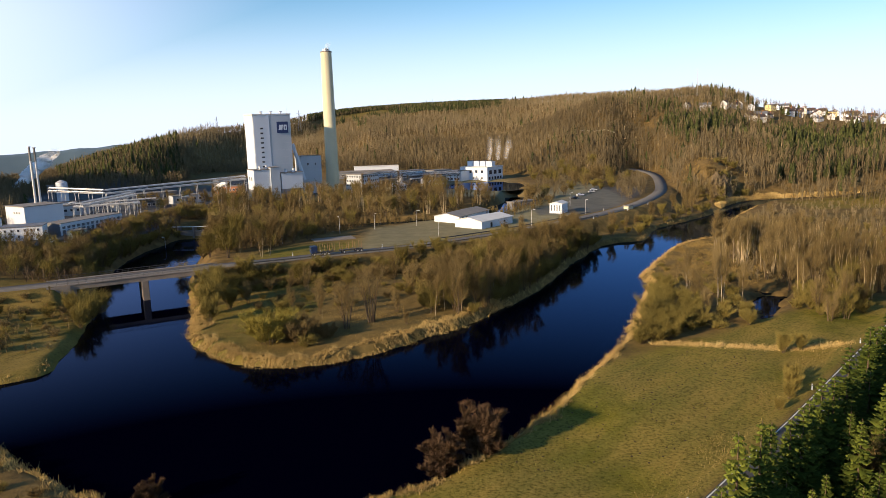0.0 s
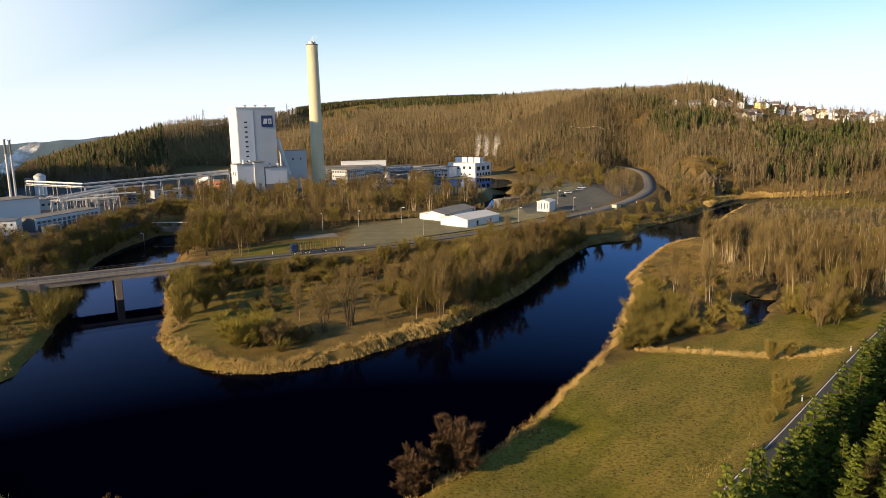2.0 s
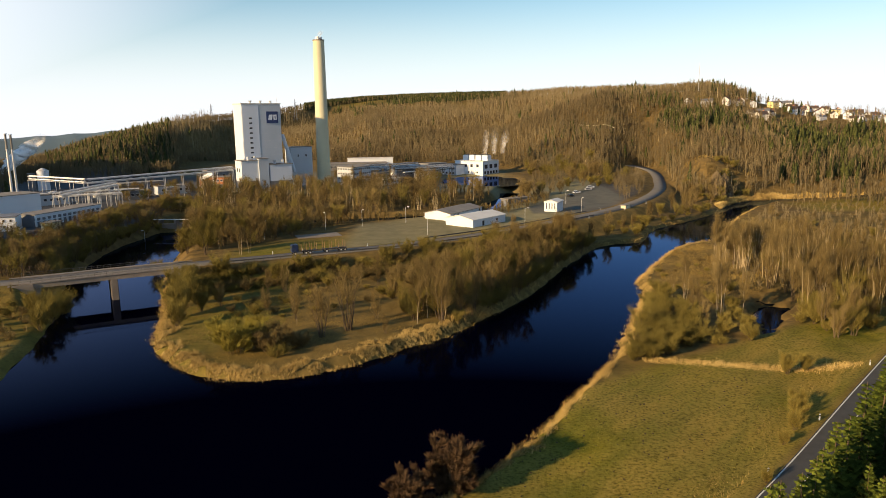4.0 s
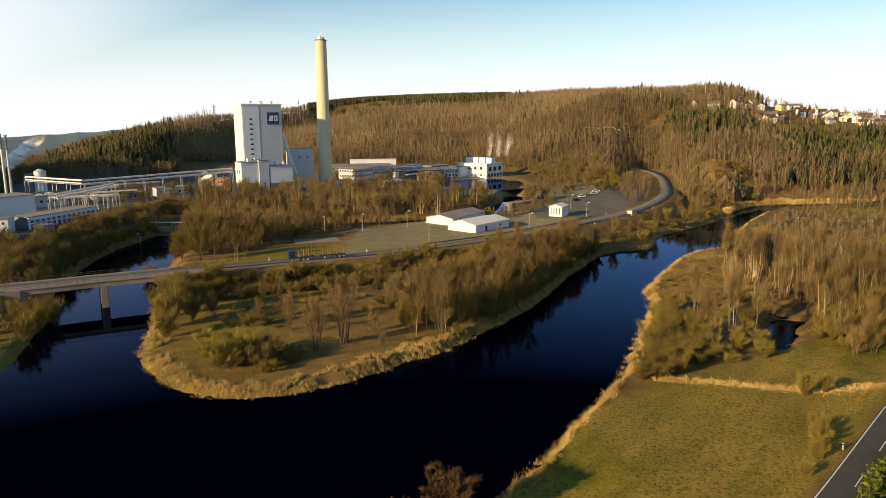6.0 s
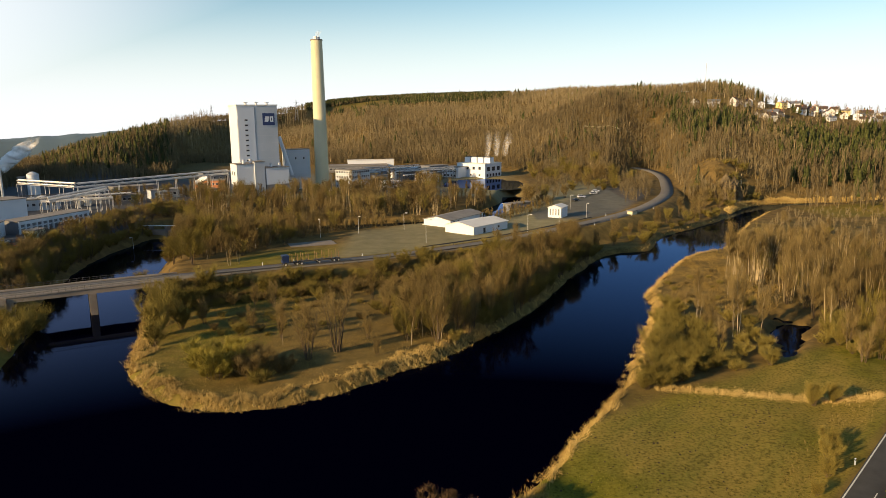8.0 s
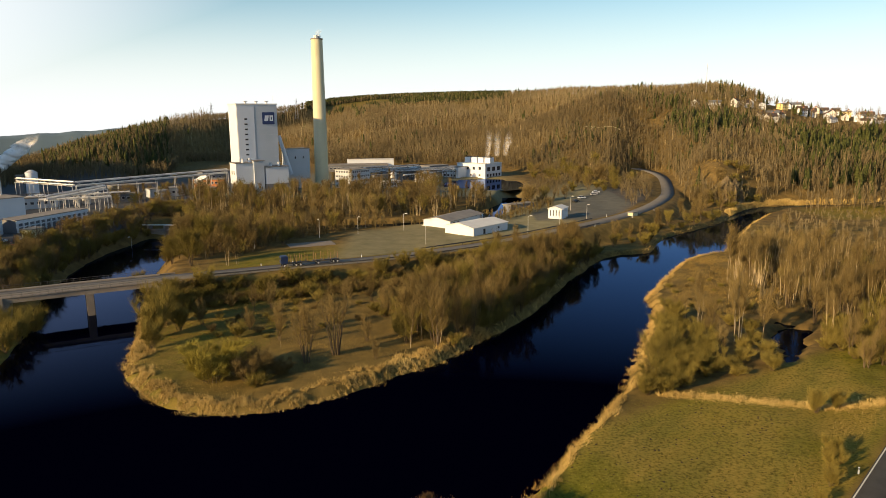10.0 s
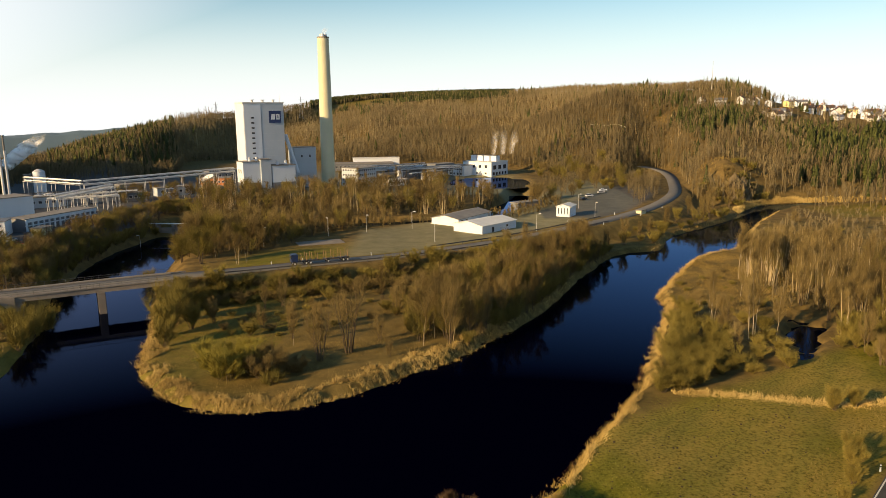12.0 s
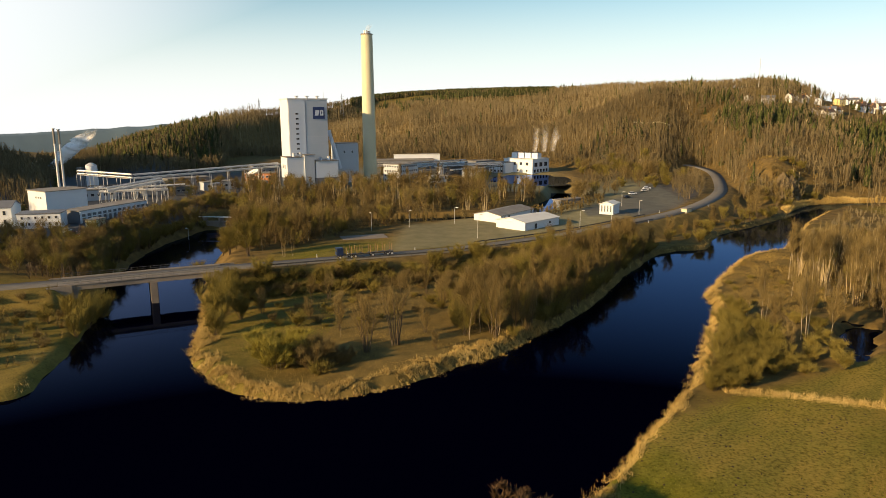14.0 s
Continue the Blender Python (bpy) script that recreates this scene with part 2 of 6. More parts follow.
def steam_material(name, density, scale):
    m, t, b = nodes_of(name)
    b.inputs["Base Color"].default_value = (0.9, 0.9, 0.9, 1)
    b.inputs["Roughness"].default_value = 1.0
    b.inputs["Specular IOR Level"].default_value = 0.0
    b.inputs["Subsurface Weight"].default_value = 0.0
    wisp = ramp(t, noise_at(t, scale, 5.0), [(0.30, (0.0, 0.0, 0.0)), (0.70, (density, density, density))])
    c = t.nodes.new("ShaderNodeTexCoord")
    z = t.nodes.new("ShaderNodeSeparateXYZ")
    t.links.new(c.outputs["Generated"], z.inputs[0])
    fade = ramp(t, z.outputs[2], [(0.0, (1, 1, 1)), (0.45, (0.8, 0.8, 0.8)), (1.0, (0, 0, 0))])
    thin_edge = ramp(t, z.outputs[0], [(0.02, (0, 0, 0)), (0.5, (1, 1, 1)), (0.98, (0, 0, 0))])
    t.links.new(mixed(t, 1.0, mixed(t, 1.0, wisp, fade, "MULTIPLY"), thin_edge, "MULTIPLY"), b.inputs["Alpha"])
    return m


M_STEAM, M_SMOKE = steam_material("thin_steam", 0.40, 0.30), steam_material("white_steam", 4.0, 0.10)

# ---- helpers for meshes ----
def part(name, bm, material, parent=None, label=""):
    """Links a bmesh as one mesh object, under a thing or a part."""
    me = bpy.data.meshes.new(name)
    bm.to_mesh(me)
    bm.free()
    me.materials.append(material)
    ob = new(name, me)
    if parent:
        ob.parent = parent
    if label:
        ob["label"] = label
    return ob


def raw(name, verts, faces, material, parent=None, smooth=False):
    """A mesh from arrays: verts (n, 3), faces (m, 3) or (m, 4)."""
    verts, faces = np.asarray(verts, np.float32), np.asarray(faces, np.int32)
    me = bpy.data.meshes.new(name)
    k = faces.shape[1]
    me.vertices.add(len(verts))
    me.vertices.foreach_set("co", verts.ravel())
    me.loops.add(faces.size)
    me.loops.foreach_set("vertex_index", faces.ravel())
    me.polygons.add(len(faces))
    me.polygons.foreach_set("loop_start", np.arange(0, faces.size, k, dtype=np.int32))
    me.update(calc_edges=True)
    if smooth:
        me.polygons.foreach_set("use_smooth", np.ones(len(faces), bool))
    me.materials.append(material)
    ob = new(name, me)
    if parent:
        ob.parent = parent
    return ob


def add_box(bm, x0, y0, z0, x1, y1, z1, m=None):
    vs = [bm.verts.new(p) for p in ((x0, y0, z0), (x1, y0, z0), (x1, y1, z0), (x0, y1, z0), (x0, y0, z1), (x1, y0, z1), (x1, y1, z1), (x0, y1, z1))]
    if m is not None:
        for v in vs:
            v.co = m @ v.co
    for f in ((3, 2, 1, 0), (4, 5, 6, 7), (0, 1, 5, 4), (1, 2, 6, 5), (2, 3, 7, 6), (3, 0, 4, 7)):
        bm.faces.new([vs[i] for i in f])


def add_tube(bm, a, b, r0, r1, n=8, caps=True):
    a, b = Vector(a), Vector(b)
    q = (b - a).to_track_quat("Z", "Y")
    rings = []
    for p, r in ((a, r0), (b, r1)):
        rings.append([bm.verts.new(p + q @ Vector((r * math.cos(2 * math.pi * i / n), r * math.sin(2 * math.pi * i / n), 0))) for i in range(n)])
    for i in range(n):
        j = (i + 1) % n
        bm.faces.new((rings[0][i], rings[0][j], rings[1][j], rings[1][i]))
    if caps:
        bm.faces.new(rings[1])
        bm.faces.new(rings[0][::-1])


def spline(points, step):
    """A smooth curve through the points, in even steps."""
    p = np.array(points, float)
    p = np.vstack([2 * p[0] - p[1], p, 2 * p[-1] - p[-2]])
    out = []
    for a, b, c, d in zip(p, p[1:], p[2:], p[3:]):
        n = max(2, int(np.linalg.norm((c - b)[:2]) / step))
        for u in np.arange(n) / n:
            out.append(0.5 * (2 * b + (c - a) * u + (2 * a - 5 * b + 4 * c - d) * u * u + (3 * b - a - 3 * c + d) * u**3))
    out.append(p[-2])
    return np.array(out)


def smooth(a, b, v):
    u = np.clip((v - a) / (b - a), 0, 1)
    return u * u * (3 - 2 * u)


def along(curve, x, y):
    """Distance of many places from a curve, signed positive to its left, and the curve's third coordinate there."""
    shape = np.shape(x)
    x, y = np.ravel(x), np.ravel(y)
    best, sign, third = np.full(x.shape, 1e9), np.ones(x.shape), np.zeros(x.shape)
    pieces = [curve[i:i + 9] for i in range(0, len(curve) - 1, 8)]
    mids = [(p[0, :2] + p[-1, :2]) / 2 for p in pieces]
    reach = [np.hypot(*(p[:, :2] - c).T).max() for p, c in zip(pieces, mids)]
    least = np.full(x.shape, 1e9)          # no place lies farther from the curve than this
    for c, r in zip(mids, reach):
        np.minimum(least, np.hypot(x - c[0], y - c[1]) + r, out=least)
    for p, c, r in zip(pieces, mids, reach):
        pick = np.flatnonzero(np.hypot(x - c[0], y - c[1]) - r <= least)
        if not len(pick):
            continue
        px, py, pb, ps, pt = x[pick], y[pick], best[pick], sign[pick], third[pick]
        for a, b in zip(p[:-1], p[1:]):
            dx, dy = b[0] - a[0], b[1] - a[1]
            u = np.minimum(np.maximum(((px - a[0]) * dx + (py - a[1]) * dy) / (dx * dx + dy * dy + 1e-9), 0), 1)
            ex, ey = px - a[0] - u * dx, py - a[1] - u * dy
            d = np.hypot(ex, ey)
            near = d < pb
            pb = np.where(near, d, pb)
            ps = np.where(near, np.sign(dx * ey - dy * ex), ps)
            if len(a) > 2:
                pt = np.where(near, a[2] + u * (b[2] - a[2]), pt)
        best[pick], sign[pick], third[pick] = pb, ps, pt
    return (best * sign).reshape(shape), third.reshape(shape)


def inside(poly, x, y):
    hit = np.zeros(x.shape, bool)
    for (ax, ay), (bx, by) in zip(poly, np.roll(poly, -1, 0)):
        cross = (ay > y) != (by > y)
        hit ^= cross & (x < (bx - ax) * (y - ay) / (by - ay + 1e-12) + ax)
    return hit


def waves(x, y, scale, seed):
    """Smooth pseudo-random relief between about -1 and 1."""
    rng = np.random.RandomState(seed)
    out = np.zeros(np.shape(x))
    for i in range(9):
        a, k, p = rng.uniform(0, 6.283), (0.6 + 1.3 * rng.rand()) / scale * 6.283, rng.uniform(0, 6.283)
        out = out + np.sin(k * (x * math.cos(a) + y * math.sin(a)) + p) / 4
    return out


# ---- the lie of the land ----
LEFT_SHORE = [(-330, 190), (-160, 150), (-110, 134), (-84, 133), (-83, 147), (-87, 163), (-94, 180), (-103, 200), (-115, 240), (-121, 280), (-118, 316)]
HEAD_SHORE = [(-100, 316), (-95, 280), (-86, 240), (-76, 206), (-66, 183), (-63, 171), (-59.5, 160), (-54, 151), (-48, 144), (-42, 139), (-36, 137), (-30, 137), (-23, 139), (-18, 142),
              (-13.5, 145.5), (-9, 150), (-4, 155.5), (1.6, 160), (6, 165), (11.5, 174), (20, 186), (30, 204), (40, 228), (51, 250), (59, 265), (69, 274)]
FAR_SHORE = [(69, 274), (80, 278), (92, 304), (114, 328), (136, 352), (150, 376), (170, 399), (195, 408), (228, 408), (300, 404), (420, 418)]
RIGHT_SHORE = [(420, 402), (300, 388), (230, 393), (198, 393), (178, 385), (162, 366), (144, 340), (120, 300), (105, 274), (88, 260), (68, 226), (60.5, 210), (58, 196), (50, 176), (44, 161), (38, 146), (32, 135), (27, 127),
               (22, 118), (15, 107), (9, 99), (-1, 88), (-8, 83), (-20, 79), (-35, 80), (-47, 86), (-58, 93), (-70, 103)]
NEAR_SHORE = [(-70, 103), (-92, 111), (-150, 122), (-330, 150)]
SHORE = [spline(c, 3.0) for c in (LEFT_SHORE, HEAD_SHORE, FAR_SHORE, RIGHT_SHORE, NEAR_SHORE)]
RIVER = np.vstack(SHORE)[:, :2]
CANAL = spline([(-108, 330), (-85, 316), (-60, 315), (-32, 319), (0, 327), (24, 352), (42, 395), (46, 425)], 5.0)
POND = np.array([81.5, 173.5])
# centre lines with their heights
MAIN_ROAD = spline([(-330, 120, 7.5), (-180, 162, 7.2), (-113, 190, 7.0), (-88, 203, 7.0), (-72, 211, 7.0), (-56, 218, 7.0), (-42, 225, 6.9), (-27, 232, 6.8), (-10, 241, 6.6), (7.5, 253, 6.5),
                    (28, 269, 6.5), (52, 293, 6.5), (81, 325, 6.7), (103, 357, 7.0), (122, 395, 7.6), (135, 437, 8.6), (146, 482, 9.4), (149, 515, 10.2), (144, 540, 11)], 4.0)
FIELD_ROAD = spline([(-60, -60, 4.0), (-10, 22, 3.6), (18, 59, 3.2), (36, 79, 3.0), (54, 98, 3.0), (78, 124, 3.0), (100, 147, 3.0), (135, 180, 3.2), (200, 235, 4.0), (330, 330, 5)], 4.0)
# bearing from the river bend, foot of the slope, crest and the crest's height
# bearings -66 to -50: an unseen hill added to shade the left-hand hillside
SLOPES = [(-180, 260, 700, 60), (-90, 300, 700, 50), (-66, 330, 520, 60), (-59, 330, 520, 125), (-50, 330, 560, 84), (-41, 330, 620, 38), (-36, 330, 640, 22), (-33, 345, 600, 12), (-31, 520, 900, -2), (-29.8, 560, 900, 1), (-26.4, 530, 830, 21), (-22.8, 500, 830, 32),
          (-20.8, 530, 900, 37), (-19.4, 690, 960, 40.5), (-14.5, 720, 1020, 51), (-11.4, 640, 1100, 58), (-8.8, 610, 1250, 70), (-2.6, 620, 1350, 82), (1.9, 600, 1300, 82), (6.3, 540, 1150, 78.5), (8.4, 500, 1050, 77), (9.5, 490, 1000, 77.5),
          (13.4, 470, 850, 73), (15.2, 525, 830, 72), (17.0, 520, 805, 70.5), (18.2, 430, 800, 71), (19.3, 400, 800, 72.5), (20.8, 400, 800, 73), (22.4, 400, 800, 69), (24.2, 400, 800, 58.5), (26.5, 405, 810, 53), (28, 410, 820, 49), (31.2, 405, 820, 43), (34, 400, 820, 38), (60, 330, 800, 60), (120, 160, 600, 80), (180, 260, 700, 60)]
# a wooded spur on the left-hand slope, lit on one flank and in its own shade on the other
SPUR = ((-244.0, 568.0), (-297.0, 933.0))


def lie(x, y):
    """The height of the ground at many places."""
    x, y = np.asarray(x, float), np.asarray(y, float)
    side, road_z = along(MAIN_ROAD, x, y)
    right, field_z = along(FIELD_ROAD, x, y)
    north = smooth(-14, 10, side)
    base = 1.5 + 0.25 * waves(x, y, 45, 3) + 3.9 * north
    base = base + 2.5 * smooth(335, 400, y) * north
    base = base + (8 - base) * smooth(-112, -135, x) * north
    base = base + (3.0 - base) * smooth(-88, -120, x) * (1 - north)
    base = base + smooth(4, 40, -right) * 12 * smooth(200, 60, y)
    az, r = np.degrees(np.arctan2(x, y - 20)), np.hypot(x, y - 20)
    t = np.array(SLOPES, float).T
    foot, crest, top = (np.interp(az, t[0], c) for c in t[1:])
    u = np.clip((r - foot) / (crest - foot), 0, 1)
    rise = 1 - (1 - u) ** 1.35
    hill = base + (top - base) * rise + (5 * waves(x, y, 210, 5) + 2.2 * waves(x, y, 70, 6)) * np.sin(np.pi * np.clip(u, 0, 1)) ** 0.7
    h = np.where(u > 0, hill, base)
    (ax, ay), (bx, by) = SPUR
    off = ((x - ax) * (by - ay) - (y - ay) * (bx - ax)) / math.hypot(bx - ax, by - ay)
    flank = np.where(off < 0, 9 * np.exp(-(off / 40) ** 2), 9 - 26 * smooth(0, 42, off) + 17 * smooth(95, 240, off))
    h = h + flank * smooth(0.03, 0.2, u) * smooth(0.99, 0.78, u) * (az < -6) * (az > -32)
    h = h + 24 * np.exp(-((x + 206) / 30) ** 2 - ((y - 208) / 30) ** 2)     # an unseen wooded knoll, added to shade the left bank
    h = h - 0.035 * np.clip(r - crest, 0, 900) - 0.06 * np.clip(r - 1500, 0, 4000)
    crag = np.exp(-(((x - 163) / 15) ** 2 + ((y - 428) / 24) ** 2))
    h = h + 11 * crag
    # roads on their banks, but for the span over the river
    for d, z, half, span in ((side, road_z, 5.2, (x < -74) & (x > -103)), (right, field_z, 4.4, np.zeros(x.shape, bool))):
        w = 1 - smooth(half, half + 1.2 + 1.5 * np.abs(z - h), np.abs(d))
        h = np.where(span & (np.abs(d) < 30), h, h + (z - 0.25 - h) * w)
    edge = np.abs(along(RIVER, x, y)[0])
    sd = np.where(inside(RIVER, x, y), -edge, edge)
    wet = sd + 0.6 * waves(x, y, 14, 9)
    h = np.where((sd < 25) & (r < 600), np.minimum(h, 0.5 + 0.75 * np.maximum(wet, 0)), h)
    h = h + (np.minimum(h, -2.0) - h) * (1 - smooth(-4, 1.2, wet))
    c = np.abs(along(CANAL, x, y)[0])
    h = h + (np.minimum(h, 1.2) - h) * (1 - smooth(6, 11, c))
    c = 30 * np.hypot((x - 30) / 27, (y - 466) / 37) - 19 + 1.5 * waves(x, y, 20, 13)
    h = h + (np.minimum(h, 5.0) - h) * (1 - smooth(6, 11, c))
    px, py = (x - POND[0]) * 0.89 - (y - POND[1]) * 0.46, (x - POND[0]) * 0.46 + (y - POND[1]) * 0.89
    p = np.hypot(px / (1.0 + 0.035 * np.clip(py, -10, 14)), py / 4.2) + 1.1 * waves(x, y, 7, 15)
    h = h + (np.minimum(h, -1.2) - h) * (1 - smooth(1.9, 5.2, p))
    return h


def spread(dense0, dense1, step, far0, far1):
    mid = np.arange(dense0, dense1 + 0.1, step)
    def out(gap):
        v, s = [], step
        while not v or v[-1] < gap:
            s *= 1.085
            v.append((v[-1] if v else 0) + s)
        return np.array(v)
    return np.concatenate([(dense0 - out(dense0 - far0))[::-1], mid, dense1 + out(far1 - dense1)])


GX, GY = spread(-150, 150, 1.6, -3600, 3600), spread(70, 330, 1.6, -3000, 4200)
gx, gy = np.meshgrid(GX, GY)
gz = lie(gx.ravel(), gy.ravel())
n = len(GX)
i = (np.arange(len(GY) - 1)[:, None] * n + np.arange(n - 1)).ravel()
ground = raw("ground", np.stack([gx.ravel(), gy.ravel(), gz], 1), np.stack([i, i + 1, i + n + 1, i + n], 1), M_GROUND, smooth=True)
tagged(ground, "river valley ground of meadow, leaf litter and gravel", "ground", kind="structure")
# zones: woodland litter where nothing else, meadow, gravel and yards
fx, fy = gx.ravel(), gy.ravel()
side, _ = along(MAIN_ROAD, fx, fy)
right, _ = along(FIELD_ROAD, fx, fy)
meadow = smooth(3, 4.2, right) * smooth(3, -3, fy - 148 - (fx - 60) * 0.63) * smooth(230, 205, fy) * smooth(-20, 0, fx + 30) * smooth(114, 100, fx) * (fx > 5 + 0.4545 * (fy - 120))
meadow = np.maximum(meadow, smooth(4.5, 9, -side) * smooth(120, 132, fy) * smooth(-110, -100, fx) * smooth(60, 40, fx) * smooth(-60, -40, -side) * (0.16 + 0.42 * smooth(-26, -50, fx)))
meadow = np.maximum(meadow, smooth(5, 12, side) * smooth(40, 22, side) * smooth(-70, -55, fx) * smooth(30, 10, fx))
meadow = np.maximum(meadow, 0.4 * smooth(-80, -95, fx) * smooth(205, 195, fy))
meadow = np.maximum(meadow, 0.8 * smooth(178, 190, fx) * smooth(340, 350, fy) * smooth(384, 376, fy))
meadow = np.maximum(meadow, 0.8 * np.exp(-((fx - 250) / 20) ** 2 - ((fy - 674) / 14) ** 2))
meadow = np.maximum(meadow, 0.15 * smooth(50, 62, fx) * smooth(185, 200, fy) * smooth(345, 325, fy) * smooth(8, 12, right))
meadow = np.maximum(meadow, 0.85 * np.exp(-((fx + 46) / 11) ** 2 - ((fy - 172) / 16) ** 2) * (fy < 200))
plateau = smooth(1150, 1250, np.hypot(fx, fy - 20)) * smooth(-13, -10, np.degrees(np.arctan2(fx, fy))) * smooth(-2, -5, np.degrees(np.arctan2(fx, fy)))
meadow = np.maximum(meadow, plateau)
gravel = 0.8 * smooth(9, 12, side) * smooth(62, 52, side) * smooth(-34, -26, fx) * smooth(20, 8, fx) * (fy < 330)
gravel = np.maximum(gravel, smooth(8, 14, side) * (fx > 8) * (fx < 95) * smooth(70, 55, side) * (fy > 265))
lot = (fx < -126) * smooth(225, 240, fy) * smooth(540, 500, fy)
lot = np.maximum(lot, 0.75 * smooth(7, 10, side) * smooth(44, 36, side) * smooth(318, 326, fy) * smooth(436, 424, fy) * (fx > 44))
lot = np.maximum(lot, 0.6 * (fy > 420) * smooth(560, 530, fy) * smooth(20, 0, fx) * (fx > -210))
gravel = np.maximum(gravel, (fy > 395) * smooth(560, 530, fy) * smooth(60, 30, fx) * (side > 10) * (fx > -210))
zone = np.stack([np.clip(lot, 0, 1), np.clip(meadow * (1 - gravel), 0, 1), np.clip(gravel, 0, 1), np.ones_like(fx)], 1).astype(np.float32)
attr = ground.data.color_attributes.new("zone", "FLOAT_COLOR", "POINT")
attr.data.foreach_set("color", zone.ravel())


def sheet(name, curve, w0, w1, lift, material):
    """A strip that follows a curve between two offsets to its left, with its own thickness."""
    d = np.gradient(curve[:, :2], axis=0)
    d /= np.linalg.norm(d, axis=1)[:, None]
    nl = np.stack([-d[:, 1], d[:, 0]], 1)
    rows = []
    for w, dz in ((w0, -0.3), (w0, lift), (w1, lift), (w1, -0.3)):
        rows.append(np.column_stack([curve[:, :2] + nl * w, curve[:, 2] + dz]))
    k = len(curve)
    v = np.vstack(rows)
    f = [(a * k + j, a * k + j + 1, (a + 1) * k + j + 1, (a + 1) * k + j) for a in range(3) for j in range(k - 1)]
    return raw(name, v, np.array(f)[:, ::-1], material)


water = raw("river_water", [(-700, -200, 0), (700, -200, 0), (700, 500, 0), (-700, 500, 0)], [(0, 1, 2, 3)], M_WATER)
tagged(water, "still dark river water between reed banks", "water", kind="structure")
k = len(CANAL)
d = np.gradient(CANAL, axis=0)
d /= np.linalg.norm(d, axis=1)[:, None]
nl = np.stack([-d[:, 1], d[:, 0]], 1) * 11
v = np.vstack([np.column_stack([CANAL + nl, np.full(k, 3.4)]), np.column_stack([CANAL - nl, np.full(k, 3.4)])])
canal = raw("canal_water", v, [(j, j + k, j + k + 1, j + 1) for j in range(k - 1)], M_WATER)
tagged(canal, "still dark water of the mill canal", "water", kind="structure")
ring = np.arange(40) * 2 * math.pi / 40
mill_pond = raw("pond_water", np.vstack([[(30, 466, 7.0)], np.column_stack([30 + 31 * np.cos(ring), 466 + 39 * np.sin(ring), np.full(40, 7.0)])]), [(0, 1 + j, 1 + (j + 1) % 40) for j in range(40)], M_WATER)
tagged(mill_pond, "dark still pond mirroring the cooling building", "water", kind="structure")
road = sheet("road", MAIN_ROAD, -3.3, 3.3, 0.0, M_ASPHALT)
tagged(road, "grey asphalt main road on a low embankment", "road", kind="structure")
lane = sheet("road", FIELD_ROAD, -3.1, 3.1, 0.0, M_LANE)
tagged(lane, "dark grey asphalt country road beside the meadow", "road", kind="structure")

# ---- woods on the slopes ----
def scatter(count, az0, az1, r0, r1, seed):
    rng = np.random.RandomState(seed)
    a = np.radians(rng.uniform(az0, az1, count))
    r = np.sqrt(rng.uniform(r0 * r0, r1 * r1, count))
    return r * np.sin(a), 20 + r * np.cos(a)


def free_of(x, y):
    """Where trees may stand: off water, roads, yards and open land."""
    side, _ = along(MAIN_ROAD, x, y)
    right, _ = along(FIELD_ROAD, x, y)
    e = np.abs(along(RIVER, x, y)[0])
    wet = inside(RIVER, x, y) | (e < 2) | (np.abs(along(CANAL, x, y)[0]) < 7.5) | (np.hypot((x - 30) / 27, (y - 466) / 37) < 1.12)
    pond = np.hypot((x - POND[0]) * 0.89 - (y - POND[1]) * 0.46, ((x - POND[0]) * 0.46 + (y - POND[1]) * 0.89) / 3.6) < 5.6
    return ~wet & ~pond & (np.abs(side) > 7) & (np.abs(right) > 4.6)


def slope_share(x, y):
    az, r = np.degrees(np.arctan2(x, y - 20)), np.hypot(x, y - 20)
    t = np.array(SLOPES, float).T
    foot, crest = (np.interp(az, t[0], c) for c in t[1:3])
    return (r - foot) / (crest - foot), az, r


def brush_trees(name, x, y, z, height, spread_, material, twigs, seed, width=0.19):
    """Many bare trees as one mesh: a thin stem and a fan of fine boughs each."""
    rng = np.random.RandomState(seed)
    c = len(x)
    base = np.stack([x, y, z], 1)
    V, Fs, off = [], [], 0
    for s in range(twigs + 1):
        ang = rng.uniform(0, 6.283, c)
        if s == 0:
            lo, tip = base, base + np.stack([rng.normal(0, 0.3, c), rng.normal(0, 0.3, c), height * 0.8], 1)
            w = 0.10 + 0.010 * height
        else:
            f = rng.uniform(0.08, 0.6, c) if s % 2 else rng.uniform(0.35, 0.8, c)
            lo = base + np.stack([0 * x, 0 * x, height * f], 1)
            out = spread_ * rng.uniform(0.2, 0.75, c) * (1.2 - 0.7 * f)
            up = height * (rng.uniform(0.25, 0.5, c) if s % 2 else rng.uniform(0.10, 0.28, c))
            tip = lo + np.stack([np.cos(ang) * out, np.sin(ang) * out, up], 1)
            w = rng.uniform(0.6, 1.4, c) * width
        acr = ang + 1.57
        side = np.stack([np.cos(acr) * w, np.sin(acr) * w, rng.normal(0, 0.3, c) * w], 1)
        if s == 0:
            V += [lo - side, lo + side, tip]
        else:
            mid = lo * 0.35 + tip * 0.65
            V += [lo, mid + side + np.stack([0 * x, 0 * x, 0.4 * w], 1), tip]
        i = np.arange(c)
        Fs.append(np.stack([off + i, off + c + i, off + 2 * c + i], 1))
        off += 3 * c
    return raw(name, np.vstack(V), np.vstack(Fs), material)


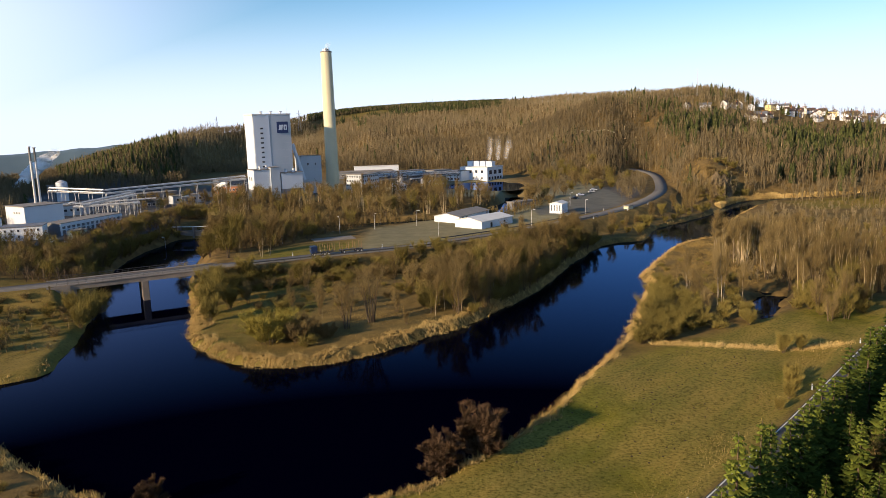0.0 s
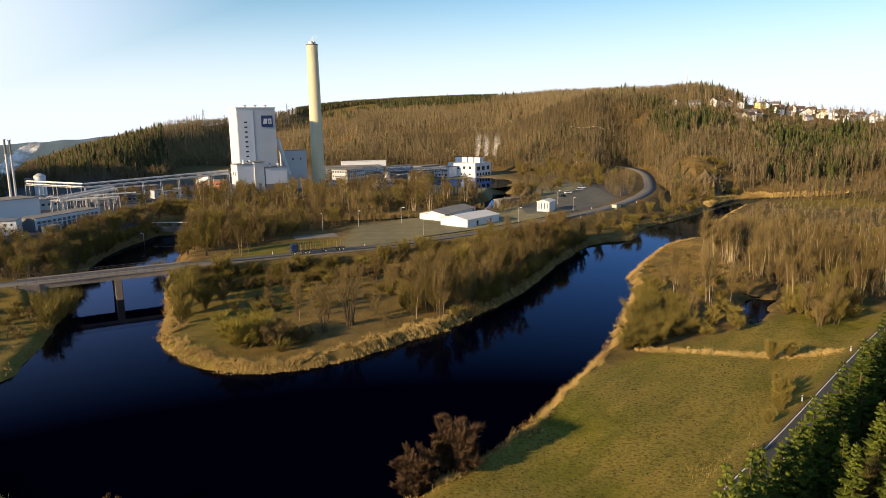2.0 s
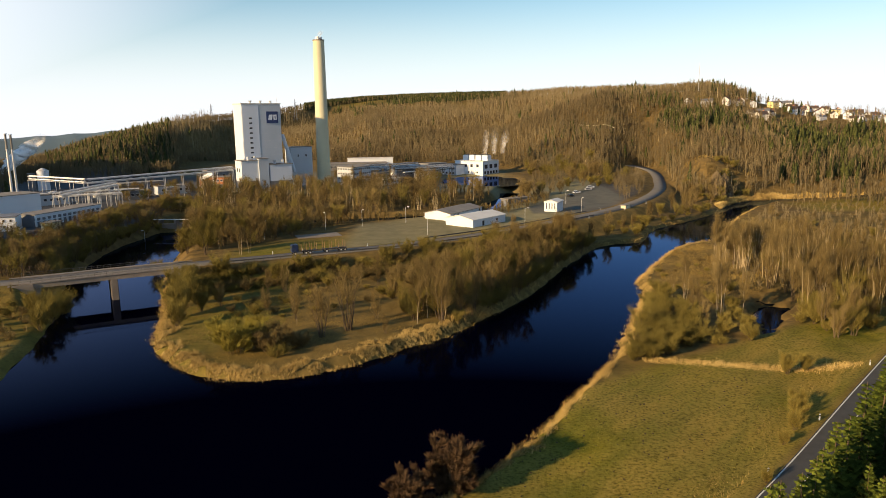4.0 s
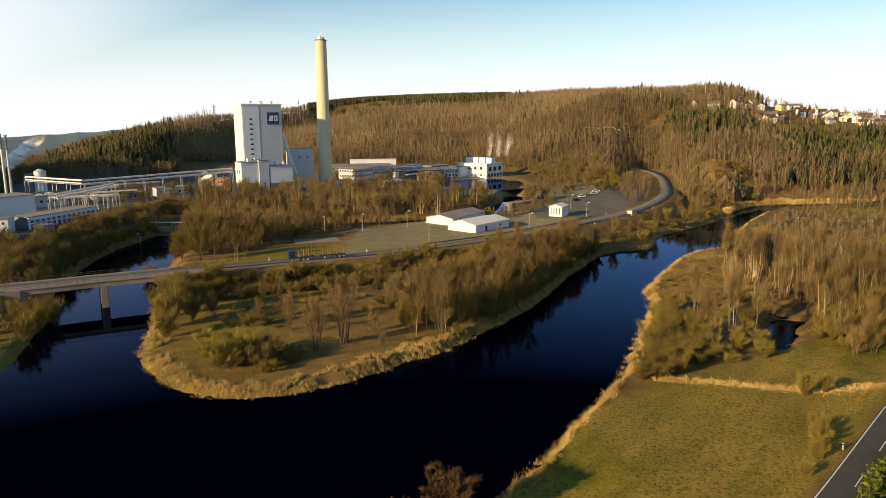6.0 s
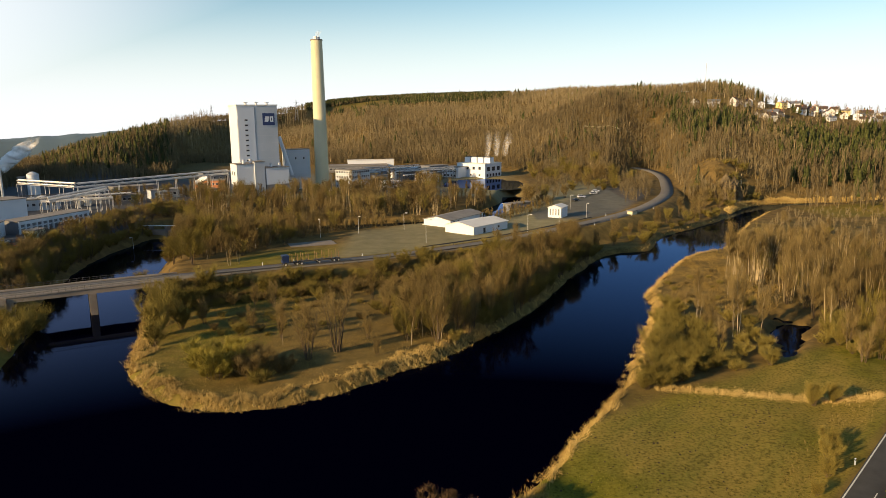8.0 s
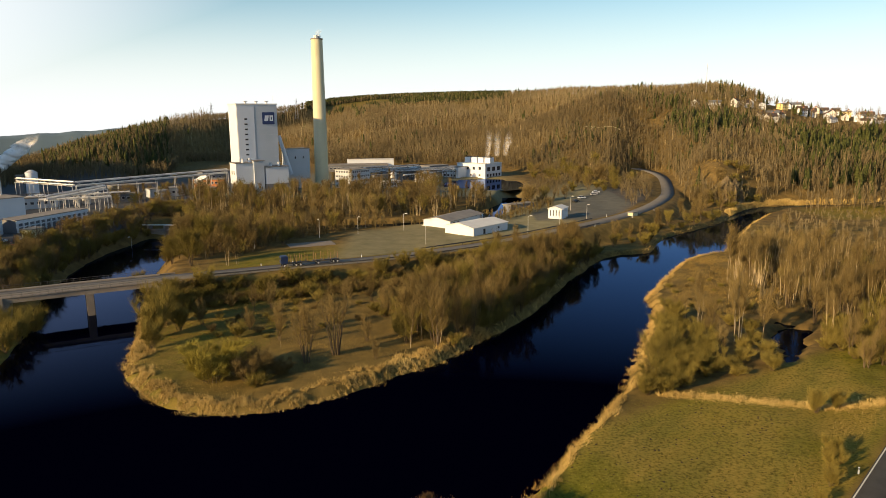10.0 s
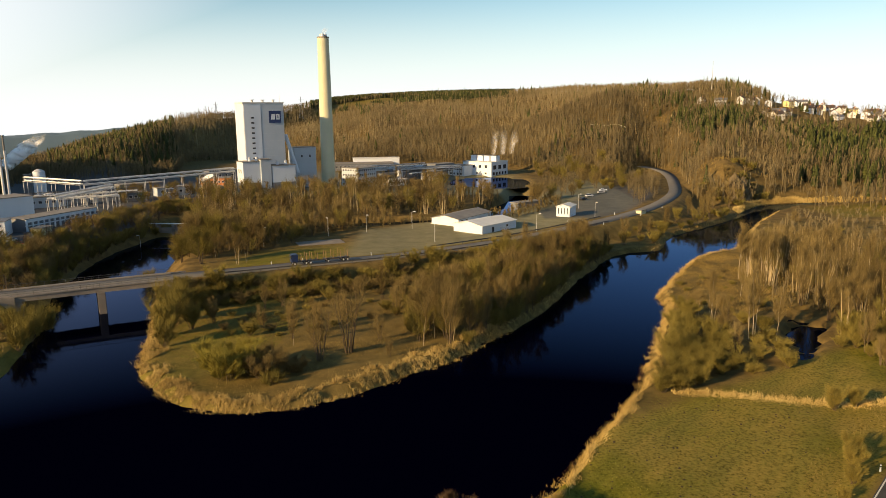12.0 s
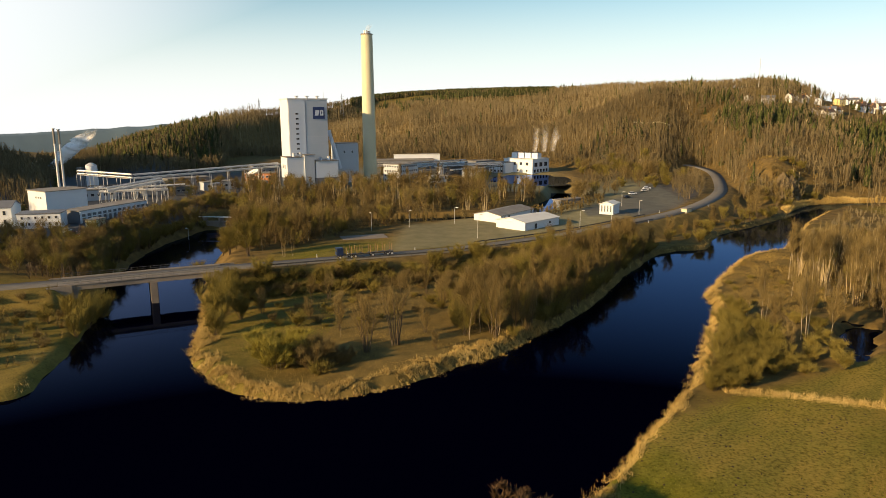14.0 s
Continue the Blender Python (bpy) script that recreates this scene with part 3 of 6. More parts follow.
def cone_trees(name, x, y, z, height, spread_, material, layers, sides, seed):
    """Many conifers as one mesh: tiers of drooping, ragged boughs each."""
    rng = np.random.RandomState(seed)
    c = len(x)
    V, Fs, off = [], [], 0
    for s in range(layers):
        u = s / layers
        top = z + height * (0.16 + 0.84 * (u + 1.35 / layers))
        top = np.minimum(top, z + height)
        low = z + height * (0.10 + 0.84 * u)
        V.append(np.stack([x, y, top], 1))
        apex = off
        off += c
        rim = off
        turn = rng.uniform(0, 6.283, c)
        for k_ in range(sides):
            a = turn + 6.283 * k_ / sides
            r = spread_ * (1 - u) ** 0.65 * rng.uniform(0.55, 1.25, c) * (1.0 if k_ % 2 else 0.6)
            V.append(np.stack([x + np.cos(a) * r, y + np.sin(a) * r, low - height * 0.03 * rng.rand(c)], 1))
            off += c
        i = np.arange(c)
        for k_ in range(sides):
            Fs.append(np.stack([apex + i, rim + k_ * c + i, rim + ((k_ + 1) % sides) * c + i], 1))
    return raw(name, np.vstack(V), np.vstack(Fs), material)


def conifer_share(x, y, az, r, u):
    """How much of the wood is conifer, from place to place."""
    p = 0.01 + 0.05 * (waves(x, y, 160, 21) > 0.75)
    rag = 0.12 * waves(x, y, 60, 23)
    p = p + 0.85 * np.exp(-((az - 29.3) / 3.6) ** 4 - ((u - 0.42 + rag) / 0.20) ** 4)      # the dense stand below the village
    p = p + 0.65 * np.exp(-((az - 20.8) / 2.8) ** 4 - ((u - 0.48 + rag) / 0.11) ** 4)
    p = p + 0.6 * np.exp(-((az - 17.6) / 1.1) ** 2 - ((u - 0.66) / 0.10) ** 2)
    p = p + 0.45 * np.exp(-((az - 21.5) / 2.2) ** 4 - ((u - 0.97) / 0.07) ** 2)
    p = p + 0.5 * np.exp(-((az - 15.0) / 1.2) ** 2 - ((u - 0.88) / 0.10) ** 2)
    p = p + 0.65 * ((r > 1080) & (az > -12) & (az < 9)) + 0.42 * ((az < -20.5) & (az > -29) & (u > 0.12))
    p = np.where((az > 23) & (u > 0.66), 0.06, p)
    return np.clip(p, 0, 0.95)


def grow_woods():
    for j, (count, az0, az1, r0, r1, twigs) in enumerate(((26000, -37, 37, 330, 760, 22), (17000, -37, 37, 760, 1060, 15), (9000, -37, 37, 1060, 1450, 12))):
        x, y = scatter(count, az0, az1, r0, r1, 30 + j)
        u, az, r = slope_share(x, y)
        keep = (u > 0.0) & (u < 1.12) & free_of(x, y)
        open_ = ((((u > 0.72) & (az > 18) & (u < 0.93)) | ((u > 0.60) & (az > 24))) & (np.random.RandomState(8).rand(count) < 0.8))
        field = (r > 1120) & (r < 1230) & (az > -11) & (az < -4)
        crag = np.exp(-(((x - 163) / 15) ** 2 + ((y - 428) / 24) ** 2)) > 0.3
        keep &= ~open_ & ~field & ~crag
        x, y, u, az, r = (q[keep] for q in (x, y, u, az, r))
        z = lie(x, y)
        rng = np.random.RandomState(50 + j)
        con = rng.rand(len(x)) < conifer_share(x, y, az, r, u)
        h = rng.uniform(7.5, 12.5, len(x)) * (1 + 0.15 * waves(x, y, 90, 7))
        b = brush_trees("bare_woods", x[~con], y[~con], z[~con] - 0.3, h[~con], 2.9 + 0 * h[~con], M_WOODS, twigs, 60 + j)
        tagged(b, "leafless brown deciduous woods covering the valley slopes", "woods", kind="stuff")
        k_ = cone_trees("conifer_woods", x[con], y[con], z[con] - 0.3, h[con] * rng.uniform(0.65, 1.1, con.sum()), rng.uniform(2.2, 3.4, con.sum()), M_PINE, 6 if j == 0 else 4, 7, 70 + j)
        tagged(k_, "dark green conifers standing among the bare woods", "woods", kind="stuff")

    # the close-set crest and the pale stems that stand out on the slopes
    rng = np.random.RandomState(90)
    t = np.array(SLOPES, float).T
    for name, label, count, az0, az1, low, high, conifer in (("crest_conifers", "even dark conifer wood along the far crest", 3600, -10.5, 5.5, 0.93, 1.04, True), ("crest_woods", "bare brown woods along the crest", 5200, -29, 23.5, 0.90, 1.05, False)):
        az = rng.uniform(az0, az1, count)
        foot, crest = (np.interp(az, t[0], c) for c in t[1:3])
        r = foot + (crest - foot) * rng.uniform(low, high, count)
        x, y = r * np.sin(np.radians(az)), 20 + r * np.cos(np.radians(az))
        h = rng.uniform(8.5, 11.0, count)
        if conifer:
            ob = cone_trees(name, x, y, lie(x, y) - 0.3, h, 3.0 + 0 * h, M_PINE, 3, 6, 91)
        else:
            ob = brush_trees(name, x, y, lie(x, y) - 0.3, h, 2.9 + 0 * h, M_WOODS, 13, 92)
        tagged(ob, label, "woods", kind="stuff")
    x, y = scatter(1500, -30, 36, 400, 1000, 95)
    u, az, r = slope_share(x, y)
    ok = (u > 0.02) & (u < 0.8) & free_of(x, y) & (waves(x, y, 120, 17) > -0.2)
    x, y = x[ok], y[ok]
    h = rng.uniform(8, 13, len(x))
    tagged(brush_trees("pale_stems", x, y, lie(x, y) - 0.3, h, 1.6 + 0 * h, M_PALE, 4, 96, width=0.16), "pale birch stems standing out on the wooded slopes", "woods", kind="stuff")


grow_woods()

# ---- single trees: a trunk of stems and a crown of limbs and twigs ----
def tube_arrays(path, radii, sides, V, Fs):
    """Appends a tapered tube along a path."""
    base = sum(len(v) for v in V)
    path = np.asarray(path, float)
    d = np.gradient(path, axis=0)
    d /= np.linalg.norm(d, axis=1)[:, None] + 1e-9
    ref = np.array([0.31, 0.95, 0.05])
    u = np.cross(d, ref)
    u /= np.linalg.norm(u, axis=1)[:, None] + 1e-9
    w = np.cross(d, u)
    a = np.arange(sides) * 2 * math.pi / sides
    ring = path[:, None] + np.asarray(radii)[:, None, None] * (np.cos(a)[None, :, None] * u[:, None] + np.sin(a)[None, :, None] * w[:, None])
    V.append(ring.reshape(-1, 3))
    for s in range(len(path) - 1):
        for k_ in range(sides):
            p, q = base + s * sides + k_, base + s * sides + (k_ + 1) % sides
            Fs.append((p, q, q + sides))
            Fs.append((p, q + sides, p + sides))


def bare_tree(name, seed, height, stems=1, fan=0.2, bole=0.3, reach=3.0, limbs=16, rise=0.9, twigs=700, twig=1.1, width=0.05, girth=0.16, droop=0.0, bark=None, fine=None, base_spread=0.25, brush=1.0, apart=False):
    """A leafless tree. fan: how far the stems lean out; bole: the share of stem without limbs; rise: how steeply the limbs climb."""
    rng = np.random.RandomState(seed)
    twigs = int(twigs * (1 + 0.7 * brush))
    TV, TF, CV, CF = [], [], [], []
    tips = []
    for s in range(stems):
        a = 2 * math.pi * (s + rng.rand() * 0.6) / stems
        h = height * rng.uniform(0.78, 1.0)
        lean = fan * rng.uniform(0.5, 1.1) if stems > 1 else fan * 0.3
        u = np.linspace(0, 1, 6)
        r0 = base_spread * (stems > 1)
        path = np.stack([np.cos(a) * (r0 + lean * h * u**1.2) + rng.normal(0, 0.10, 6) * u * 2, np.sin(a) * (r0 + lean * h * u**1.2) + rng.normal(0, 0.10, 6) * u * 2, h * u - 0.4], 1)
        g = girth * rng.uniform(0.7, 1.1)
        tube_arrays(path, g * (1 - 0.86 * u), 6, TV, TF)
        for _ in range(max(3, limbs // stems)):
            f = rng.uniform(bole, 0.96)
            p = np.array([np.interp(f, u, path[:, k_]) for k_ in range(3)])
            b = rng.uniform(0, 6.283)
            ln = reach * rng.uniform(0.5, 1.0) * (1.15 - 0.75 * f)
            tip = p + np.array([math.cos(b) * ln, math.sin(b) * ln, ln * rise * rng.uniform(0.5, 1.2) - droop * ln])
            mid = p * 0.5 + tip * 0.5 + np.array([0, 0, 0.10 * ln])
            tube_arrays([p, mid, tip], [g * 0.22, g * 0.14, 0.012], 3, CV, CF)
            tips.append((p, mid, tip))
        tips.append((path[3], path[4], path[5]))
    t = np.array(tips)
    pick = rng.randint(0, len(t), twigs)
    w = rng.uniform(0.15, 1.0, twigs)[:, None]
    at = np.where(w < 0.5, t[pick, 0] + (t[pick, 1] - t[pick, 0]) * 2 * w, t[pick, 1] + (t[pick, 2] - t[pick, 1]) * (2 * w - 1))
    d = rng.normal(0, 1, (twigs, 3))
    out = (t[pick, 2] - t[pick, 0])
    d = d / np.linalg.norm(d, axis=1)[:, None] * (1 - 0.35 * brush) + 0.9 * out / (np.linalg.norm(out, axis=1)[:, None] + 1e-6) + np.array([0, 0, 0.75 + 0.5 * brush - droop])
    d /= np.linalg.norm(d, axis=1)[:, None]
    ln = (1.5 + 0.9 * brush) * twig * rng.uniform(0.5, 1.3, twigs)[:, None]
    sd = np.cross(d, rng.normal(0, 1, (twigs, 3)))
    sd /= np.linalg.norm(sd, axis=1)[:, None] + 1e-9
    wd = (0.62 - 0.18 * brush) * width * rng.uniform(0.6, 1.5, twigs)[:, None]
    base = sum(len(v) for v in CV)
    CV += [at, at + d * ln * (0.12 - 0.075 * brush) + sd * wd, at + d * ln, at + d * ln * (0.5 + 0.2 * brush) + sd * ln * (0.35 - 0.13 * brush)]
    i = np.arange(twigs)
    CF += list(map(tuple, np.stack([base + i, base + twigs + i, base + 2 * twigs + i], 1))) + list(map(tuple, np.stack([base + twigs + i, base + i, base + 3 * twigs + i], 1)))
    root = new(name)
    if apart:
        faces = len(TF) // stems
        for s in range(stems):
            raw("stem", TV[s], np.array(TF[s * faces:(s + 1) * faces]) - sum(len(v) for v in TV[:s]), bark or M_BARK, root)
    else:
        raw("trunk", np.vstack(TV), TF, bark or M_BARK, root)
    raw("crown", np.vstack(CV), CF, fine or M_TWIG, root)
    return root


def spruce_tree(name, seed, height, reach):
    """A spruce: a straight trunk and whorls of drooping, feathered boughs."""
    rng = np.random.RandomState(seed)
    TV, TF, V, Fs = [], [], [], []
    tube_arrays([(0, 0, -0.5), (0, 0, height * 0.5), (0, 0, height)], [0.20, 0.12, 0.02], 6, TV, TF)
    n = 0
    for w in range(int(height * 2.4)):
        f = (w + 0.5) / int(height * 2.4)
        z = height * (0.06 + 0.93 * f)
        ln = reach * (1 - f) ** 0.85 + 0.15
        for k_ in range(7):
            a = rng.uniform(0, 6.283)
            l2 = ln * rng.uniform(0.7, 1.15)
            o = np.array([math.cos(a), math.sin(a), 0])
            s = np.array([-o[1], o[0], 0])
            p0 = np.array([0, 0, z])
            p1 = p0 + o * l2 * 0.55 + np.array([0, 0, -0.10 * l2])
            p2 = p0 + o * l2 + np.array([0, 0, -0.05 * l2 + 0.1])
            wd = 0.16 * l2 + 0.09
            drop = np.array([0, 0, -0.16 * l2 - 0.08])
            V += [p0, p1 + s * wd + drop, p2, p1 - s * wd + drop, p1 + np.array([0, 0, 0.06])]
            Fs += [(n, n + 1, n + 4), (n + 1, n + 2, n + 4), (n + 2, n + 3, n + 4), (n + 3, n, n + 4)]
            n += 5
            for q in range(3):
                c = p0 + o * l2 * rng.uniform(0.35, 0.95) + np.array([0, 0, -0.08 * l2])
                e = c + (s * rng.choice([-1, 1]) + o * 0.8) * rng.uniform(0.25, 0.5) * (0.4 + 0.3 * l2) + np.array([0, 0, -0.05])
                V += [c + np.array([0, 0, 0.07]), e, c + o * 0.18 + np.array([0, 0, -0.13])]
                Fs.append((n, n + 1, n + 2))
                n += 3
    root = new(name)
    raw("trunk", np.vstack(TV), TF, M_BARK, root)
    raw("needle_crown", np.array(V), Fs, M_SPRUCE, root)
    return root


KINDS = {}


def kind_of_tree(key, label, category, makers):
    KINDS[key] = ([tagged(m, label, category, group=key.replace("_", " ") + "s along the valley") for m in makers], [0] * len(makers))


kind_of_tree("alder", "leafless alder with dark fanning stems on the grassy bank", "tree", [
    bare_tree("alder", 11, 12.0, stems=9, fan=0.20, bole=0.35, reach=2.4, limbs=50, rise=1.6, twigs=535, twig=1.3, width=0.029, girth=0.15, base_spread=0.5, apart=True),
    bare_tree("alder", 12, 11.0, stems=7, fan=0.24, bole=0.3, reach=2.6, limbs=44, rise=1.5, twigs=535, twig=1.3, width=0.029, girth=0.15, base_spread=0.5, apart=True)])
kind_of_tree("birch", "leafless birch with a slender white trunk and brown twigs", "tree", [
    bare_tree("birch", 21, 13.0, bole=0.35, fan=0.15, reach=2.2, limbs=22, rise=1.5, twigs=508, twig=1.2, width=0.033, girth=0.09, bark=M_BIRCH),
    bare_tree("birch", 22, 12.0, stems=2, fan=0.10, bole=0.35, reach=2.0, limbs=24, rise=1.6, twigs=508, twig=1.2, width=0.033, girth=0.085, bark=M_BIRCH),
    bare_tree("birch", 23, 14.0, bole=0.45, fan=0.25, reach=1.9, limbs=20, rise=1.4, twigs=459, twig=1.2, width=0.033, girth=0.09, bark=M_BIRCH)])
kind_of_tree("willow", "yellowish leafless willow shrub with dense upright twigs", "shrub", [
    bare_tree("willow", 31, 5.2, stems=11, fan=0.50, bole=0.1, reach=1.9, limbs=66, rise=1.0, twigs=1452, twig=1.0, width=0.043, girth=0.06, fine=M_WILLOW, brush=0.5),
    bare_tree("willow", 32, 4.6, stems=10, fan=0.60, bole=0.1, reach=1.9, limbs=60, rise=0.9, twigs=1452, twig=1.0, width=0.043, girth=0.06, fine=M_WILLOW, brush=0.5)])
kind_of_tree("sallow", "wide yellow-green willow bush on the headland grass", "shrub", [
    bare_tree("sallow", 35, 5.6, stems=20, fan=0.55, bole=0.05, reach=2.3, limbs=160, rise=0.8, twigs=8500, twig=0.8, width=0.06, girth=0.06, fine=M_SALLOW, base_spread=1.2, brush=0.3)])
kind_of_tree("thorn_bush", "wide brown leafless bush beside the willow", "shrub", [
    bare_tree("thorn_bush", 36, 4.8, stems=18, fan=0.6, bole=0.05, reach=2.2, limbs=126, rise=0.7, twigs=5200, twig=0.85, width=0.05, girth=0.06, base_spread=1.2, brush=0.5)])
kind_of_tree("round_tree", "broad leafless tree with a rounded olive-brown crown", "tree", [
    bare_tree("round_tree", 41, 11.0, stems=4, fan=0.24, bole=0.25, reach=5.0, limbs=64, rise=0.75, twigs=2068, twig=1.5, width=0.041, girth=0.20, fine=M_WILLOW),
    bare_tree("round_tree", 42, 10.5, stems=3, fan=0.26, bole=0.22, reach=4.8, limbs=60, rise=0.8, twigs=1930, twig=1.5, width=0.041, girth=0.20)])
kind_of_tree("bank_tree", "leafless brown tree in the belt along the water", "tree", [
    bare_tree("bank_tree", 51, 10.0, stems=6, fan=0.17, bole=0.12, reach=2.2, limbs=48, rise=1.7, twigs=900, twig=1.2, width=0.034, girth=0.10, base_spread=0.5),
    bare_tree("bank_tree", 52, 9.0, stems=7, fan=0.24, bole=0.1, reach=2.2, limbs=49, rise=1.5, twigs=950, twig=1.1, width=0.034, girth=0.09, fine=M_WILLOW, base_spread=0.6),
    bare_tree("bank_tree", 53, 11.5, stems=4, fan=0.14, bole=0.2, reach=2.3, limbs=44, rise=1.8, twigs=850, twig=1.3, width=0.034, girth=0.11)])
kind_of_tree("valley_tree", "leafless brown tree in the wooded strip by the works", "tree", [
    bare_tree("valley_tree", 54, 10.5, stems=5, fan=0.18, bole=0.15, reach=2.6, limbs=45, rise=1.5, twigs=850, twig=1.3, width=0.039, girth=0.11, base_spread=0.5),
    bare_tree("valley_tree", 55, 9.5, stems=6, fan=0.22, bole=0.1, reach=2.6, limbs=48, rise=1.4, twigs=850, twig=1.2, width=0.039, girth=0.10, fine=M_WILLOW, base_spread=0.5)])
kind_of_tree("pole_tree", "tall slender leafless tree with a pale straight stem", "tree", [
    bare_tree("pole_tree", 61, 14.0, stems=3, fan=0.08, bole=0.5, reach=1.5, limbs=26, rise=2.0, twigs=230, twig=1.1, width=0.032, girth=0.15, bark=M_PALE, base_spread=0.9),
    bare_tree("pole_tree", 62, 13.0, stems=6, fan=0.11, bole=0.5, reach=1.5, limbs=30, rise=2.0, twigs=260, twig=1.1, width=0.032, girth=0.14, bark=M_PALE, base_spread=1.0)])
kind_of_tree("bramble", "low tangled leafless shrub on the bank", "shrub", [
    bare_tree("bramble", 71, 2.6, stems=9, fan=0.65, bole=0.05, reach=1.4, limbs=45, rise=0.6, twigs=682, twig=0.8, width=0.056, girth=0.03, brush=0.4),
    bare_tree("bramble", 72, 2.2, stems=9, fan=0.8, bole=0.05, reach=1.5, limbs=45, rise=0.5, twigs=682, twig=0.8, width=0.062, girth=0.03, fine=M_WILLOW, brush=0.4)])
kind_of_tree("oak", "small tree with withered brown leaves at the water's edge", "tree", [
    bare_tree("oak", 81, 7.5, stems=5, fan=0.26, bole=0.12, reach=3.3, limbs=75, rise=0.6, twigs=15000, twig=0.6, width=0.2, girth=0.13, fine=M_RUST, brush=0.0)])
kind_of_tree("spruce", "dark green young spruce in a dense plantation", "tree", [spruce_tree("spruce", 91, 11.0, 2.5), spruce_tree("spruce", 92, 9.0, 2.2)])
PLANT = random.Random(5)


def plant(key, x, y, size=1.0, z=None, wide=1.0, variant=None):
    """Sets a tree of a kind on the ground; the first ones are the models themselves."""
    models, used = KINDS[key]
    v = PLANT.randrange(len(models)) if variant is None else variant
    ground_z = float(lie(np.array([x]), np.array([y]))[0]) if z is None else z
    m = Matrix.LocRotScale((x, y, ground_z - 0.1), Euler((0, 0, PLANT.uniform(0, 6.283))), None)
    ob = copy_thing(models[v], m) if used[v] else models[v]
    used[v] += 1
    ob.matrix_basis = m @ Matrix.Diagonal((size * wide, size * wide, size, 1))
    return ob


def plant_many(spots, xs, ys):
    zs = lie(np.array(xs), np.array(ys))
    for (key, size, wide), x, y, z in zip(spots, xs, ys, zs):
        plant(key, x, y, size, float(z), wide)


def stand(count, region, seed, mix, sizes=(0.8, 1.15), keep=None):
    """Fills a region with trees: mix is pairs of kind and share."""
    rng = np.random.RandomState(seed)
    poly = np.array(region, float)
    lo, hi = poly.min(0), poly.max(0)
    x, y = rng.uniform(lo[0], hi[0], count * 14), rng.uniform(lo[1], hi[1], count * 14)
    ok = inside(poly, x, y) & free_of(x, y)
    if keep is not None:
        ok &= keep(x, y)
    x, y = x[ok], y[ok]
    taken = []
    gap = 0.75 * math.sqrt(abs(sum(a[0] * b[1] - b[0] * a[1] for a, b in zip(region, region[1:] + region[:1]))) / 2 / count)
    for p in zip(x, y):
        if all((p[0] - q[0]) ** 2 + (p[1] - q[1]) ** 2 > gap * gap for q in taken):
            taken.append(p)
        if len(taken) == count:
            break
    keys, share = [k_ for k_, _ in mix], np.array([s for _, s in mix], float)
    picks = rng.choice(len(keys), len(taken), p=share / share.sum())
    spots = [(keys[p], rng.uniform(*sizes), rng.uniform(0.9, 1.2)) for p in picks]
    if taken:
        plant_many(spots, [p[0] for p in taken], [p[1] for p in taken])


def thicket(label, count, region, seed, heights, material, twigs=46, width=0.09, lean=2.2):
    """A belt of bare scrub and saplings, as one mesh."""
    rng = np.random.RandomState(seed)
    poly = np.array(region, float)
    lo, hi = poly.min(0), poly.max(0)
    x, y = rng.uniform(lo[0], hi[0], count * 4), rng.uniform(lo[1], hi[1], count * 4)
    ok = inside(poly, x, y) & free_of(x, y)
    x, y = x[ok][:count], y[ok][:count]
    h = rng.uniform(*heights, len(x))
    tagged(brush_trees("thicket", x, y, lie(x, y) - 0.3, h, lean * (0.6 + 0.05 * h), material, twigs, seed + 1, width), label, "thicket", kind="stuff")


# the headland
plant("alder", -17.4, 162.4, 1.18, variant=0)
plant("alder", -22.6, 158.0, 0.95, variant=1)
plant("sallow", -38.6, 149.5, 1.22, wide=1.08)
plant("thorn_bush", -31.5, 150.2, 1.1, wide=1.05)
plant("thorn_bush", -26.5, 152.5, 0.6, wide=1.1)
plant("willow", -35.0, 152.5, 1.0, wide=1.1)
plant("bramble", -29.5, 147.0, 1.2)
for x, y, s in ((-60, 175, 1.75), (-62, 185, 1.9), (-57.5, 168, 1.2), (-65, 193, 1.6), (-56, 180, 1.2)):
    plant("willow", x, y, s, wide=0.8)
for x, y, s in ((-31.4, 173, 0.75), (-40, 181, 0.55), (-27, 180, 0.6), (-12, 172, 0.6), (-9, 160, 0.4)):
    plant("bank_tree", x, y, s)
for x, y, s in ((3.7, 170, 1.15), (0.0, 172, 0.95), (-2.3, 167, 0.7), (-30, 168, 0.6), (14, 195, 1.0), (22, 205, 0.9)):
    plant("birch", x, y, s)
stand(112, [(4, 166), (11, 176), (20, 188), (30, 206), (40, 230), (50, 251), (58, 266), (48, 270), (34, 252), (20, 228), (6, 205), (-4, 188), (-6, 172)], 101, [("bank_tree", 6), ("willow", 2), ("round_tree", 1)], (0.75, 1.05))
stand(44, [(-3, 178), (8, 205), (22, 232), (36, 258), (52, 276), (40, 276), (18, 248), (0, 225), (-14, 205), (-14, 184)], 102, [("bank_tree", 3), ("willow", 3), ("bramble", 2)], (0.5, 0.85))
stand(46, [(-55, 190), (-20, 214), (0, 222), (-10, 190), (-30, 176), (-50, 172)], 103, [("bramble", 5), ("willow", 1), ("bank_tree", 2)], (0.35, 0.7))
stand(230, [(-70, 203), (-55, 209), (-40, 216), (-24, 223), (-8, 232), (10, 246), (30, 262), (34, 256), (12, 238), (-6, 224), (-24, 214), (-40, 207), (-54, 200), (-68, 194)], 104, [("bramble", 6), ("willow", 1)], (0.6, 1.15))
edge_line = SHORE[1][(SHORE[1][:, 0] > 6) & (SHORE[1][:, 0] < 62)]
